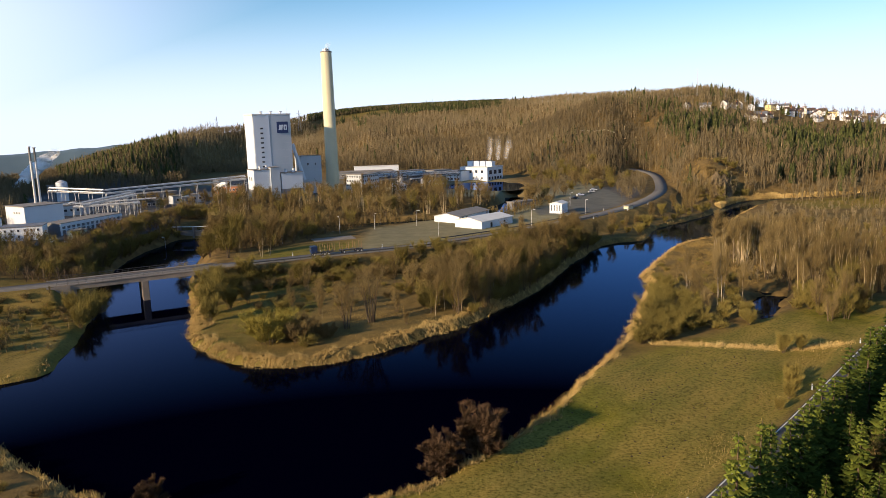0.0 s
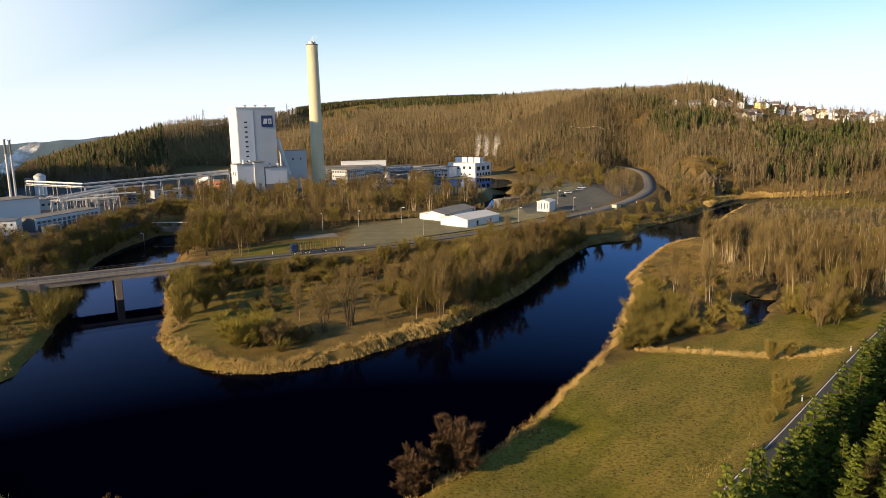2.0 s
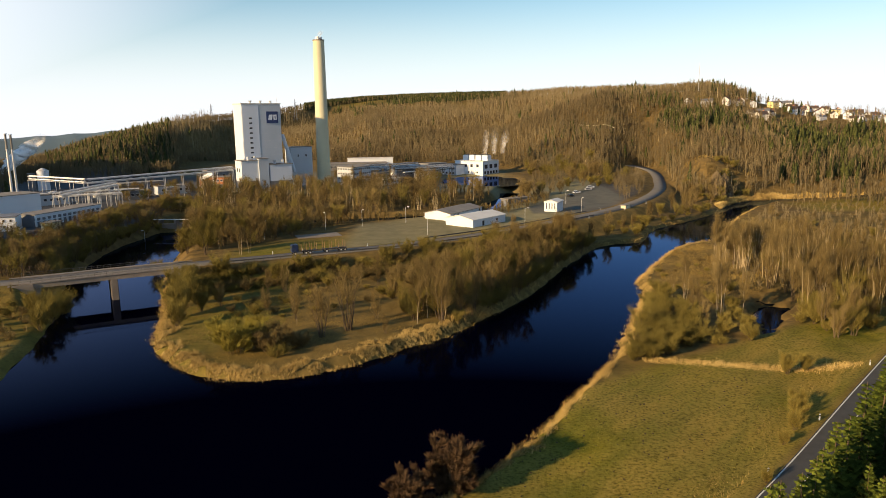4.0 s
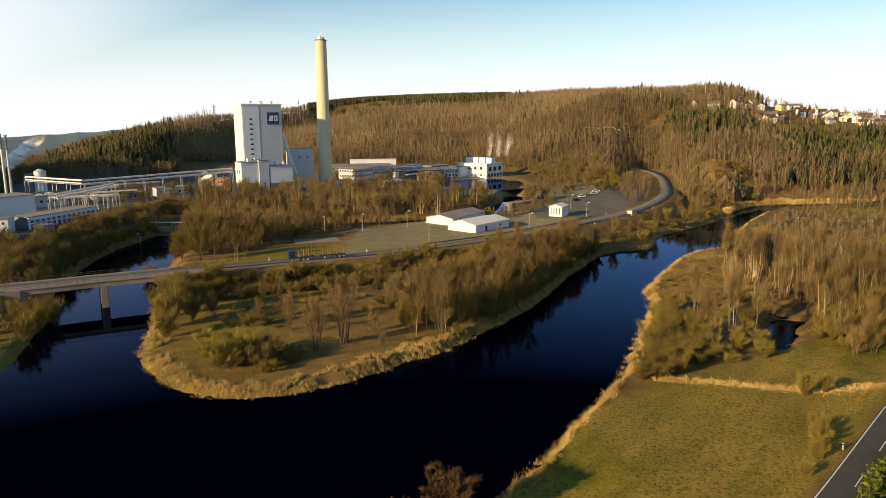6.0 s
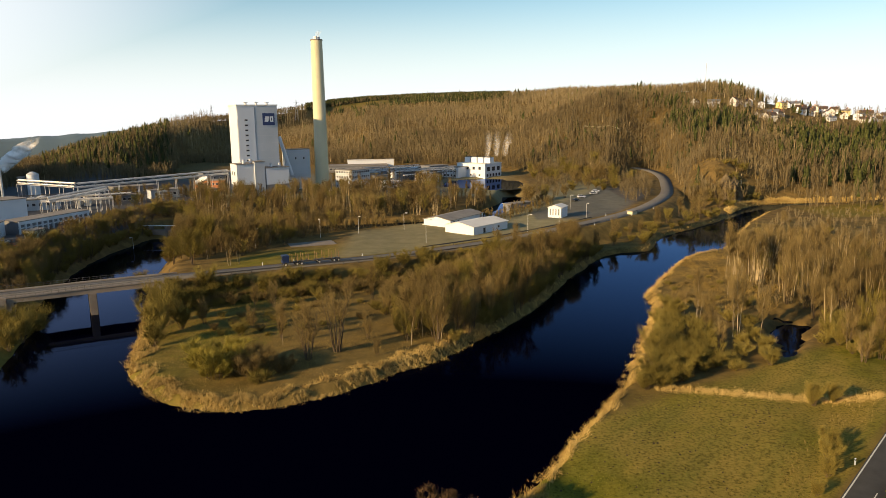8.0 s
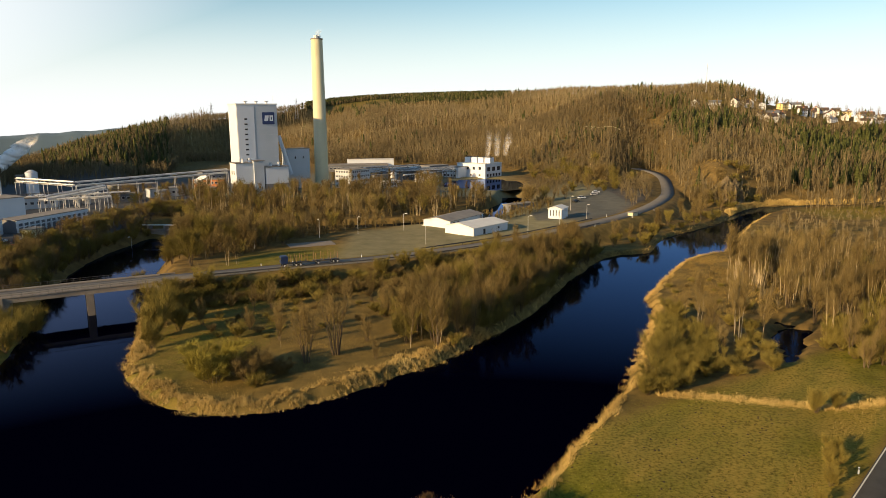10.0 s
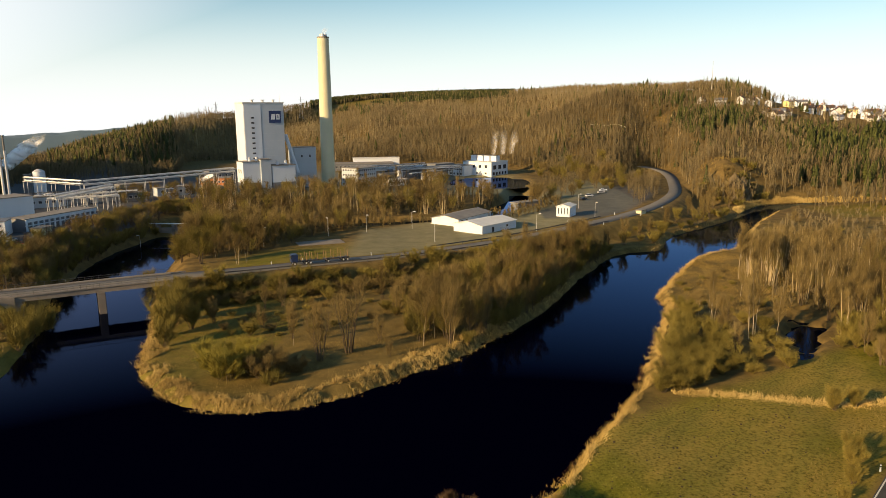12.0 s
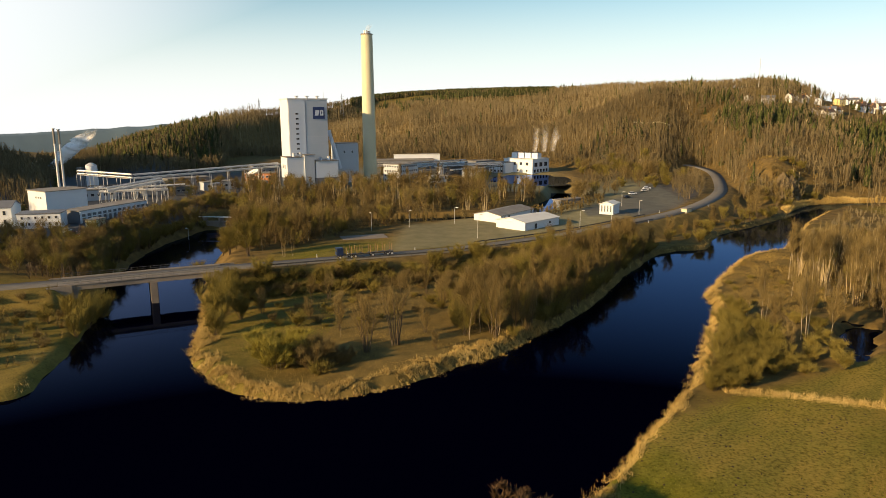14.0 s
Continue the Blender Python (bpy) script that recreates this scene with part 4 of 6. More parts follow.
for p in edge_line:
    plant(PLANT.choice(["bank_tree", "bank_tree", "willow"]), p[0] - PLANT.uniform(0.6, 2.2), p[1] + PLANT.uniform(0.2, 1.2), PLANT.uniform(0.55, 0.85))
# beyond the road, before and behind the canal
plant("round_tree", -72, 234, 1.0, variant=0)
plant("round_tree", -80, 240, 0.8, variant=0)
plant("round_tree", -86, 229, 0.6, variant=0)
plant("birch", -60.5, 233, 0.85)
plant("birch", -58.5, 236, 0.7)
stand(90, [(-98, 255), (-66, 242), (-52, 262), (-46, 282), (-38, 300), (-6, 318), (-4, 322), (-40, 309), (-95, 308)], 105, [("bank_tree", 5), ("round_tree", 3), ("willow", 2), ("birch", 1)], (0.6, 1.0))
stand(165, [(-112, 338), (-60, 326), (0, 338), (24, 372), (32, 410), (26, 440), (-10, 420), (-50, 415), (-90, 400), (-122, 395)], 106, [("valley_tree", 4), ("birch", 3), ("round_tree", 1), ("pole_tree", 2)], (0.65, 1.1), keep=lambda x, y: (x < 2) | (y < 388))
stand(110, [(-113, 205), (-121, 240), (-127, 285), (-125, 330), (-112, 345), (-128, 350), (-133, 300), (-130, 250), (-122, 222)], 107, [("valley_tree", 5), ("round_tree", 2)], (0.38, 0.6))
stand(50, [(-126, 212), (-136, 236), (-150, 222), (-180, 205), (-200, 185), (-160, 182)], 108, [("bramble", 3), ("willow", 3), ("bank_tree", 2)], (0.5, 0.9))
stand(70, [(38, 352), (70, 385), (100, 420), (128, 470), (120, 520), (70, 540), (50, 470), (52, 410)], 109, [("valley_tree", 5), ("round_tree", 2), ("willow", 2)], (0.7, 1.0), keep=lambda x, y: (np.hypot(x - 78, y - 395) > 17) & (np.hypot((x - 38) / 38, (y - 440) / 60) > 1))
# trees on the added knoll, out of view, to lengthen its shadow
stand(60, [(-238, 205), (-222, 240), (-186, 240), (-176, 212), (-195, 180), (-225, 182)], 128, [("valley_tree", 3), ("bank_tree", 2)], (0.8, 1.1))
stand(60, [(-104, 213), (-122, 240), (-152, 242), (-165, 226), (-138, 204), (-118, 200)], 127, [("valley_tree", 4), ("bank_tree", 2), ("willow", 2)], (0.5, 0.8))
# the far bank by the narrows
stand(44, [(66, 280), (84, 284), (96, 308), (116, 332), (140, 352), (128, 362), (106, 344), (88, 318), (72, 300)], 110, [("bank_tree", 4), ("willow", 4), ("bramble", 3)], (0.5, 0.95))
stand(26, [(128, 372), (150, 380), (175, 392), (172, 420), (140, 410)], 111, [("bank_tree", 3), ("willow", 3), ("bramble", 3)], (0.5, 1.0))
# the wooded right bank
for x, y, s in ((66.9, 190.6, 0.8), (69.3, 171.2, 1.0), (69.4, 174.5, 1.05), (72.5, 168, 0.95), (97, 232, 1.05), (98, 234, 1.15), (99.5, 231, 1.1), (101, 233, 1.0), (103, 235, 1.05), (62, 186, 0.6), (80, 205, 0.8), (87.8, 225.8, 1.15), (88.8, 226.4, 1.1), (89.8, 225.2, 1.2), (91, 227, 1.1), (93, 222, 1.15), (67.1, 169.2, 1.1), (68.4, 170, 1.15), (63.6, 181.4, 0.9), (62.7, 177.5, 0.75)):
    plant("birch", x, y, s)
stand(150, [(96, 196), (92, 230), (104, 258), (118, 258), (142, 238), (168, 212), (150, 190), (116, 176), (100, 186)], 112, [("pole_tree", 6), ("birch", 3), ("bank_tree", 3)], (0.7, 1.0))
thicket("tangled bare scrub under the birches of the river wood", 420, [(84, 188), (92, 232), (108, 262), (140, 258), (175, 215), (150, 186), (112, 172), (96, 180)], 301, (2.5, 6.5), M_WOODS)
thicket("low brown scrub on the flat by the far bank", 650, [(152, 334), (176, 372), (232, 383), (340, 380), (340, 322), (235, 300), (190, 322)], 321, (1.4, 3.2), M_WOODS, 34, 0.08, 1.8)
thicket("low brown scrub behind the river wood", 500, [(104, 262), (124, 300), (150, 328), (190, 318), (280, 320), (240, 250), (170, 218), (130, 255)], 303, (3.0, 6.5), M_WOODS)
# twigs take the darker bark material to carry the shade on this bank
thicket("dense scrub on the left river bank, shade put into its colour", 520, [(-105, 200), (-113, 240), (-121, 285), (-119, 330), (-134, 350), (-140, 300), (-136, 250), (-150, 232), (-190, 200), (-170, 180), (-125, 196)], 305, (2.5, 6.0), M_BARK)
thicket("bare scrub along the mill canal", 480, [(-98, 250), (-66, 242), (-48, 282), (-30, 302), (2, 316), (0, 322), (-40, 309), (-95, 308)], 307, (2.0, 6.0), M_TWIG)
thicket("bare scrub in the wooded strip before the works", 800, [(-118, 334), (-60, 324), (0, 336), (26, 362), (34, 388), (4, 392), (-10, 430), (-50, 425), (-90, 408), (-126, 400)], 309, (2.5, 7.0), M_TWIG)
thicket("bare scrub round the lorry park and the mill pond", 420, [(38, 350), (62, 378), (84, 440), (126, 440), (134, 480), (110, 530), (66, 540), (64, 470), (52, 415)], 311, (2.0, 6.0), M_WOODS)
stand(40, [(104, 268), (130, 308), (160, 338), (215, 330), (300, 345), (300, 300), (150, 240), (112, 236)], 113, [("bank_tree", 4), ("willow", 3), ("bramble", 3), ("pole_tree", 1)], (0.4, 0.62), keep=lambda x, y: np.hypot(x, y - 20) > 240)
thicket("low scrub between the sheds and the canal", 150, [(20, 318), (30, 322), (46, 342), (60, 366), (54, 380), (38, 358), (18, 334), (10, 324)], 319, (2.5, 5.0), M_TWIG)
thicket("brown brush between the lorry park and the road bend", 170, [(90, 352), (104, 372), (116, 400), (126, 440), (134, 475), (120, 480), (108, 440), (99, 400)], 313, (3.5, 7.5), M_WOODS, 60, 0.08, 3.0)
thicket("dry scrub on the knoll above the road bend", 120, [(148, 420), (150, 450), (172, 460), (186, 430), (176, 405), (160, 398)], 315, (1.0, 2.6), M_STRAW, 40, 0.06, 2.0)
stand(40, [(84, 184), (110, 232), (130, 214), (112, 182), (104, 168), (86, 168)], 114, [("pole_tree", 4), ("bank_tree", 4), ("birch", 1)], (0.7, 1.0))
stand(30, [(44, 152), (50, 148), (60, 148.5), (62, 158), (62, 176), (60, 190), (53, 178), (47, 164)], 115, [("willow", 4), ("bank_tree", 4), ("bramble", 3)], (0.5, 0.9))
stand(28, [(86, 150), (96, 158), (106, 172), (92, 178), (86, 166)], 116, [("willow", 4), ("bank_tree", 3)], (0.5, 0.85))
stand(30, [(60, 192), (84, 190), (98, 226), (86, 236), (70, 222), (62, 208)], 117, [("bramble", 1)], (0.3, 0.55))
stand(24, [(-110, 200), (-117, 240), (-123, 285), (-121, 325), (-128, 325), (-131, 285), (-125, 240), (-117, 203)], 121, [("valley_tree", 3)], (0.4, 0.62))
stand(34, [(-150, 355), (-128, 352), (-112, 395), (-116, 420), (-150, 420), (-172, 400)], 122, [("valley_tree", 3), ("birch", 1), ("bramble", 2)], (0.5, 0.9))
stand(30, [(112, 250), (180, 290), (260, 330), (250, 300), (140, 225), (106, 215)], 123, [("willow", 3), ("bramble", 2)], (0.6, 0.9))

stand(30, [(98, 240), (116, 268), (135, 268), (120, 238), (108, 225)], 125, [("pole_tree", 6), ("birch", 2), ("bank_tree", 2)], (0.55, 0.8))
shore_line = SHORE[0][(SHORE[0][:, 1] > 204) & (SHORE[0][:, 1] < 318)][::1]
for p in shore_line[shore_line[:, 0] < -98]:
    plant(PLANT.choice(["willow", "willow", "valley_tree"]), p[0] - PLANT.uniform(0.8, 3.5), p[1] + PLANT.uniform(-1, 1), PLANT.uniform(0.6, 0.9), wide=1.0)
stand(22, [(142, 392), (152, 396), (176, 420), (182, 455), (170, 440), (150, 405)], 126, [("bramble", 4), ("willow", 2)], (0.6, 1.0))
for x, y in ((67.5, 152), (94, 178), (71, 181), (80, 194), (66.5, 163), (64, 157)):
    plant("willow", x, y, 0.62, wide=1.1)
for x, y, s in ((70.5, 161, 0.6), (68, 155, 0.55), (84, 164, 0.5), (87, 168, 0.45), (70.5, 167, 0.6), (73, 175, 0.7)):
    plant("willow", x, y, s, wide=1.2)
plant("oak", -1.0, 90.0, 0.95, wide=1.0)
plant("oak", 4.5, 94.0, 1.15, wide=1.0)
plant("oak", -38.5, 84.0, 0.7)
for x, y, s in ((57.6, 112.7, 0.75), (60, 117, 0.7), (55, 108, 0.6), (66, 133, 0.8), (70, 134, 0.7), (43.5, 92, 0.4), (51, 103, 0.45)):
    plant("willow", x, y, s, wide=0.75)
for x, y, s_ in ((40.5, 141, 0.7), (42.5, 144, 0.85), (44, 141.5, 0.75), (45.5, 147, 0.95), (47.5, 144, 0.8), (46.5, 151, 1.0), (49, 155, 1.0), (50.5, 150, 0.9), (53, 152, 0.85), (55, 156, 0.9), (50.5, 160, 1.0), (52, 166, 1.0), (54, 172, 0.95), (57, 161, 0.9), (59, 167, 0.95), (56, 178, 0.8)):
    plant("willow", x, y, s_, wide=1.15)
# the left bank by the bridge
thicket("low dark scrub on the left bank below the bridge", 260, [(-86, 146), (-92, 176), (-101, 190), (-125, 182), (-170, 165), (-140, 146), (-104, 138)], 317, (0.8, 3.2), M_TWIG, 40, 0.06, 1.8)
for x, y, s in ((-91, 176, 1.5), (-93, 185, 1.7), (-89, 168, 1.2), (-96, 178, 1.2)):
    plant("willow", x, y, s, wide=0.75)
stand(50, [(-90, 158), (-100, 190), (-120, 182), (-150, 165), (-140, 150), (-100, 142)], 118, [("bramble", 3), ("willow", 2)], (0.4, 0.85))
stand(9, [(-52, 84), (-66, 94), (-75, 98), (-70, 84), (-50, 76)], 119, [("bramble", 1)], (0.4, 0.7))
# spruces above the country road
stand(210, [(20, 54), (38, 73.5), (56, 92.5), (80, 118.5), (102, 141), (130, 166), (150, 150), (110, 105), (80, 75), (50, 45), (30, 40)], 120, [("spruce", 1)], (0.9, 1.3))
plant("bank_tree", 48, 76, 0.8, variant=0)
for j in range(26):
    k_ = int(np.argmin(np.abs(FIELD_ROAD[:, 0] - (8 + 3.6 * j))))
    d = FIELD_ROAD[k_ + 1, :2] - FIELD_ROAD[k_ - 1, :2]
    d /= np.linalg.norm(d)
    o = 5.2 + PLANT.uniform(-0.3, 0.8)
    plant("spruce", 8 + 3.6 * j + d[1] * o, float(np.interp(8 + 3.6 * j, FIELD_ROAD[:, 0], FIELD_ROAD[:, 1])) - d[0] * o, PLANT.uniform(1.25, 1.5))

# ---- buildings ----
def thing(name, label, category, group="", m=None):
    ob = tagged(new(name), label, category, group)
    if m is not None:
        ob.matrix_basis = m
    return ob


PANES = {}


def window(parent, face, u, z, w, h, name="window", reach=0.0):
    """A framed pane on the right face (y = 0) or the left face (x = 0) of a block; its frame stands proud of the wall."""
    if (w, h) not in PANES:
        bm = bmesh.new()
        e = min(0.12, w * 0.12)
        for box in ((-w / 2, -0.10, -h / 2, w / 2, 0.02, -h / 2 + e), (-w / 2, -0.10, h / 2 - e, w / 2, 0.02, h / 2), (-w / 2, -0.10, -h / 2 + e, -w / 2 + e, 0.02, h / 2 - e), (w / 2 - e, -0.10, -h / 2 + e, w / 2, 0.02, h / 2 - e)):
            add_box(bm, *box)
        k_ = len(bm.faces)
        add_box(bm, -w / 2 + e, -0.04, -h / 2 + e, w / 2 - e, 0.02, h / 2 - e)
        bm.faces.ensure_lookup_table()
        for f in bm.faces[k_:]:
            f.material_index = 1
        me = bpy.data.meshes.new(name)
        bm.to_mesh(me)
        bm.free()
        me.materials.append(M_STEEL)
        me.materials.append(M_GLASS)
        PANES[(w, h)] = me
    ob = new(name, PANES[(w, h)])
    ob.parent = parent
    ob.matrix_basis = pose(u, -reach, z) if face == "r" else pose(-reach, u, z, 0, 0, -90)
    return ob


def block(name, label, category, x, y, z, turn, L, W, H, wall, roof=None, rows=(), gable=0.0, group="", overhang=0.35, base=None):
    """A building: x along its right face, y along its left face. rows: (face, count, from, to, height, width, height of pane)."""
    root = thing(name, label, category, group, pose(x, y, z, 0, 0, turn))
    bm = bmesh.new()
    add_box(bm, 0, 0, -1.0, L, W, H)
    bmesh.ops.bevel(bm, geom=[e for e in bm.edges], offset=0.06, segments=1, affect="EDGES")
    if gable:
        vs = [bm.verts.new(p) for p in ((0, 0, H - 0.02), (0, W, H - 0.02), (0, W / 2, H + gable), (L, 0, H - 0.02), (L, W, H - 0.02), (L, W / 2, H + gable))]
        bm.faces.new((vs[0], vs[2], vs[1]))
        bm.faces.new((vs[3], vs[4], vs[5]))
    part("wall", bm, wall, root)
    bm = bmesh.new()
    o = overhang
    if gable:
        s = gable / (W / 2)
        for q0, q1, z0, z1 in ((-o, W / 2, H - o * s, H + gable), (W / 2, W + o, H + gable, H - o * s)):
            vs = [bm.verts.new(p) for p in ((-o, q0, z0 + 0.03), (L + o, q0, z0 + 0.03), (L + o, q1, z1 + 0.03), (-o, q1, z1 + 0.03), (-o, q0, z0 + 0.22), (L + o, q0, z0 + 0.22), (L + o, q1, z1 + 0.22), (-o, q1, z1 + 0.22))]
            for f in ((3, 2, 1, 0), (4, 5, 6, 7), (0, 1, 5, 4), (1, 2, 6, 5), (2, 3, 7, 6), (3, 0, 4, 7)):
                bm.faces.new([vs[i] for i in f])
    else:
        add_box(bm, -o, -o, H + 0.004, L + o, W + o, H + 0.3)
    part("roof", bm, roof or M_ROOF, root)
    if base:
        bm = bmesh.new()
        add_box(bm, -0.05, -0.05, -0.9, L + 0.05, W + 0.05, base[0])
        part("plinth", bm, base[1], root)
    for face, count, u0, u1, zc, w, h in rows:
        for i in range(count):
            window(root, face, u0 + (u1 - u0) * (i + 0.5) / count, zc, w, h)
    return root


def boiler_tower():
    W, D, H = 22.8, 14.5, 48.2
    t = thing("boiler_tower", "tall white clad boiler house with a navy sign", "industrial building", m=pose(-107.3, 414.3, 8, 0, 0, 33))
    bm = bmesh.new()
    add_box(bm, 0, 0, -1, W, D, H)
    part("wall", bm, M_WHITE, t)
    bm = bmesh.new()
    add_box(bm, 0.3, -0.35, 16, 9.6, -0.004, H - 1.2)
    part("stair_bay", bm, M_WHITE, t)
    # this panel is coloured blue-grey for the shade on the tower's front
    bm = bmesh.new()
    add_box(bm, 9.9, -0.25, 0, W - 0.15, -0.004, H - 0.4)
    part("cladding", bm, M_GREY, t, "front cladding, its shade put in as pale blue-grey")
    for i in range(11):
        bm = bmesh.new()
        add_box(bm, 9.95, -0.29, 3.2 + i * 4.1, W - 0.2, -0.254, 3.26 + i * 4.1)
        part("joint", bm, M_STEEL, t)
    for i in range(9):
        window(t, "r", 4.9, 18.5 + i * 2.75, 1.9, 1.05, "louvre", 0.35)
    bm = bmesh.new()
    add_box(bm, -0.3, -0.45, H, W + 0.3, D + 0.3, H + 0.7)
    part("parapet", bm, M_PALEROOF, t)
    for u in (6.5, 12.5, 18.5):
        bm = bmesh.new()
        add_tube(bm, (u, 4, H + 0.6), (u, 4, H + 1.7), 0.6, 0.6, 12)
        add_box(bm, u - 0.9, 3.1, H + 1.7, u + 0.9, 4.9, H + 2.1)
        part("roof_vent", bm, M_STEEL, t)
    bm = bmesh.new()
    add_tube(bm, (W - 1.2, 2, H + 0.6), (W - 1.2, 2, H + 5.0), 0.10, 0.05, 6)
    part("mast", bm, M_STEEL, t)
    bm = bmesh.new()
    add_box(bm, 14.2, -0.55, 37.6, 21.0, -0.26, 44.2)
    sign = part("sign", bm, M_NAVY, t, "navy square sign with two plain white shapes")
    bm = bmesh.new()
    vs = [bm.verts.new(p) for p in ((15.1, -0.64, 39.4), (17.3, -0.64, 39.4), (17.9, -0.64, 42.4), (15.7, -0.64, 42.4))]
    bm.faces.new(vs)
    for b in ((18.3, 39.4, 20.2, 40.1), (18.3, 41.7, 20.2, 42.4), (18.3, 40.1, 18.95, 41.7), (19.55, 40.1, 20.2, 41.7)):
        add_box(bm, b[0], -0.64, b[1], b[2], -0.55, b[3])
    part("mark", bm, M_WHITE, sign, "white mark")
    return t


def chimney_stack():
    t = thing("chimney", "very tall cream concrete factory chimney", "chimney", m=pose(-69, 454, 7))
    bm = bmesh.new()
    for i in range(8):
        z0, z1 = 87 * i / 8, 87 * (i + 1) / 8
        add_tube(bm, (0, 0, z0), (0, 0, z1), 4.2 - 0.85 * i / 8, 4.2 - 0.85 * (i + 1) / 8, 48, caps=False)
    bmesh.ops.remove_doubles(bm, verts=bm.verts, dist=0.01)
    for f in bm.faces:
        f.smooth = True
    part("shaft", bm, M_CREAM, t)
    bm = bmesh.new()
    add_tube(bm, (0, 0, 86.9), (0, 0, 87.5), 3.55, 3.55, 40)
    part("rim", bm, M_CONCRETE, t)
    for a in (0.5, 2.6, 4.7):
        bm = bmesh.new()
        add_tube(bm, (1.5 * math.cos(a), 1.5 * math.sin(a), 87.3), (1.5 * math.cos(a), 1.5 * math.sin(a), 89.2), 0.9, 0.9, 14)
        part("flue", bm, M_STEEL, t)
    bm = bmesh.new()
    for z in np.arange(2, 86, 1.2):
        add_box(bm, -0.3, -4.5 + 0.0098 * z, z, 0.3, -4.35 + 0.0098 * z, z + 0.06)
    part("ladder", bm, M_STEEL, t)
    return t


boiler_tower()
chimney_stack()
block("filter_house", "white clad annex on a dark base before the boiler house", "industrial building", -104.5, 398, 8, 33, 9.5, 11, 17.5, M_WHITE, rows=[("l", 2, 2, 9, 12.5, 1.4, 2.2)], base=(6.5, M_SLATE))
block("stair_tower", "tall plain grey-clad stair tower beside the annex", "industrial building", -96.1, 402.4, 8, 33, 5.6, 8, 18.5, M_GREY)
block("turbine_hall", "low white clad hall on a dark base", "industrial building", -91.0, 405.8, 8, 33, 13, 9, 15.0, M_WHITE, base=(6.0, M_SLATE))
block("ash_house", "pale grey clad block behind the boiler house", "industrial building", -86, 440, 8, 33, 13.5, 10, 23, M_GREY, rows=[("r", 2, 2, 12, 18, 1.2, 1.6)])
for i, (u, v) in enumerate(((-102, 402.5), (-99, 405.2), (-89.5, 411.5), (-85.5, 414))):
    t = thing("roof_fan", "small white fan housing on the annex roof", "fan housing", "roof fans of the annex", pose(u, v, 25.8 if i < 2 else 23.3, 0, 0, 33))
    bm = bmesh.new()
    add_tube(bm, (0, 0, -0.1), (0, 0, 1.6), 0.7, 0.7, 14)
    part("duct", bm, M_WHITE, t)
    bm = bmesh.new()
    add_tube(bm, (0, 0, 1.6), (0, 0, 2.1), 1.0, 0.6, 14)
    part("cap", bm, M_STEEL, t)
t = thing("duct_chute", "slanting white duct leaning on the boiler house", "duct", m=pose(-88.5, 430, 8))
bm = bmesh.new()
add_tube(bm, (0, 0, 31), (5.5, 3.5, 9), 1.1, 1.1, 12)
part("pipe", bm, M_WHITE, t)
for u in (0.3, 0.75):
    bm = bmesh.new()
    add_tube(bm, (5.5 * u, 3.5 * u, -0.5), (5.5 * u, 3.5 * u, 31 - 22 * u), 0.25, 0.25, 8)
    part("leg", bm, M_STEEL, t)
block("brick_workshop", "flat-roofed orange brick workshop below the pipe bridge", "workshop", -138, 428, 8, 10, 16.5, 9, 6.5, M_BRICK, rows=[("r", 7, 1, 15.5, 4.6, 1.4, 1.3)])
block("office_block", "four-storey grey office block with rows of windows", "office building", -48.2, 432.5, 8, 55, 16, 13, 11.0, M_GREY, rows=[("l", 6, 0.6, 12.4, 1.8 + 2.7 * s, 1.4, 1.3) for s in range(4)] + [("r", 8, 0.6, 15.4, 1.8 + 2.7 * s, 1.4, 1.3) for s in range(4)])
# the white hall gets dark wall and roof colours in place of shade
block("long_hall", "long low white production hall, darkened in colour for its shade", "industrial building", -83, 560, 8, 10, 46, 18, 5.0, M_SLATE, M_ROOF, rows=[("r", 14, 1, 45, 2.8, 2.2, 1.6)])
block("roof_monitor", "pale raised hall standing behind the long hall", "industrial building", -70, 580, 8, 10, 36, 8, 8.0, M_WHITE, M_PALEROOF)
block("pump_house", "small white two-storey building with windows by the pond", "industrial building", 14.5, 507, 7, 50, 12, 14, 7.8, M_WHITE, rows=[("l", 4, 1, 13, 2.2, 1.8, 1.6), ("l", 4, 1, 13, 5.4, 1.8, 1.6)])
block("cooling_house", "white cooling building giving off steam beside the pond", "industrial building", 33, 505, 7, 52, 20, 24, 10.0, M_WHITE, M_PALEROOF, rows=[("l", 4, 2, 22, 7.0, 2.2, 2.2), ("l", 3, 1, 23, 2.4, 1.6, 1.4), ("r", 3, 1, 19, 6.4, 3.8, 3.0), ("r", 5, 1, 19, 2.2, 2.4, 2.2)])
for u in range(4):
    t = thing("cooling_cell", "white fan stack on the cooling building roof", "cooling fan", "fan stacks on the cooling roof", pose(33, 505, 17.9, 0, 0, 52) @ pose(10, 3.6 + 5.6 * u, 0))
    bm = bmesh.new()
    add_box(bm, -2.4, -2.3, -0.6, 2.4, 2.3, 3.0)
    part("casing", bm, M_WHITE, t)
    bm = bmesh.new()
    add_tube(bm, (0, 0, 3.0), (0, 0, 3.5), 1.8, 1.8, 20)
    part("grille", bm, M_DARK, t)
rng = random.Random(17)
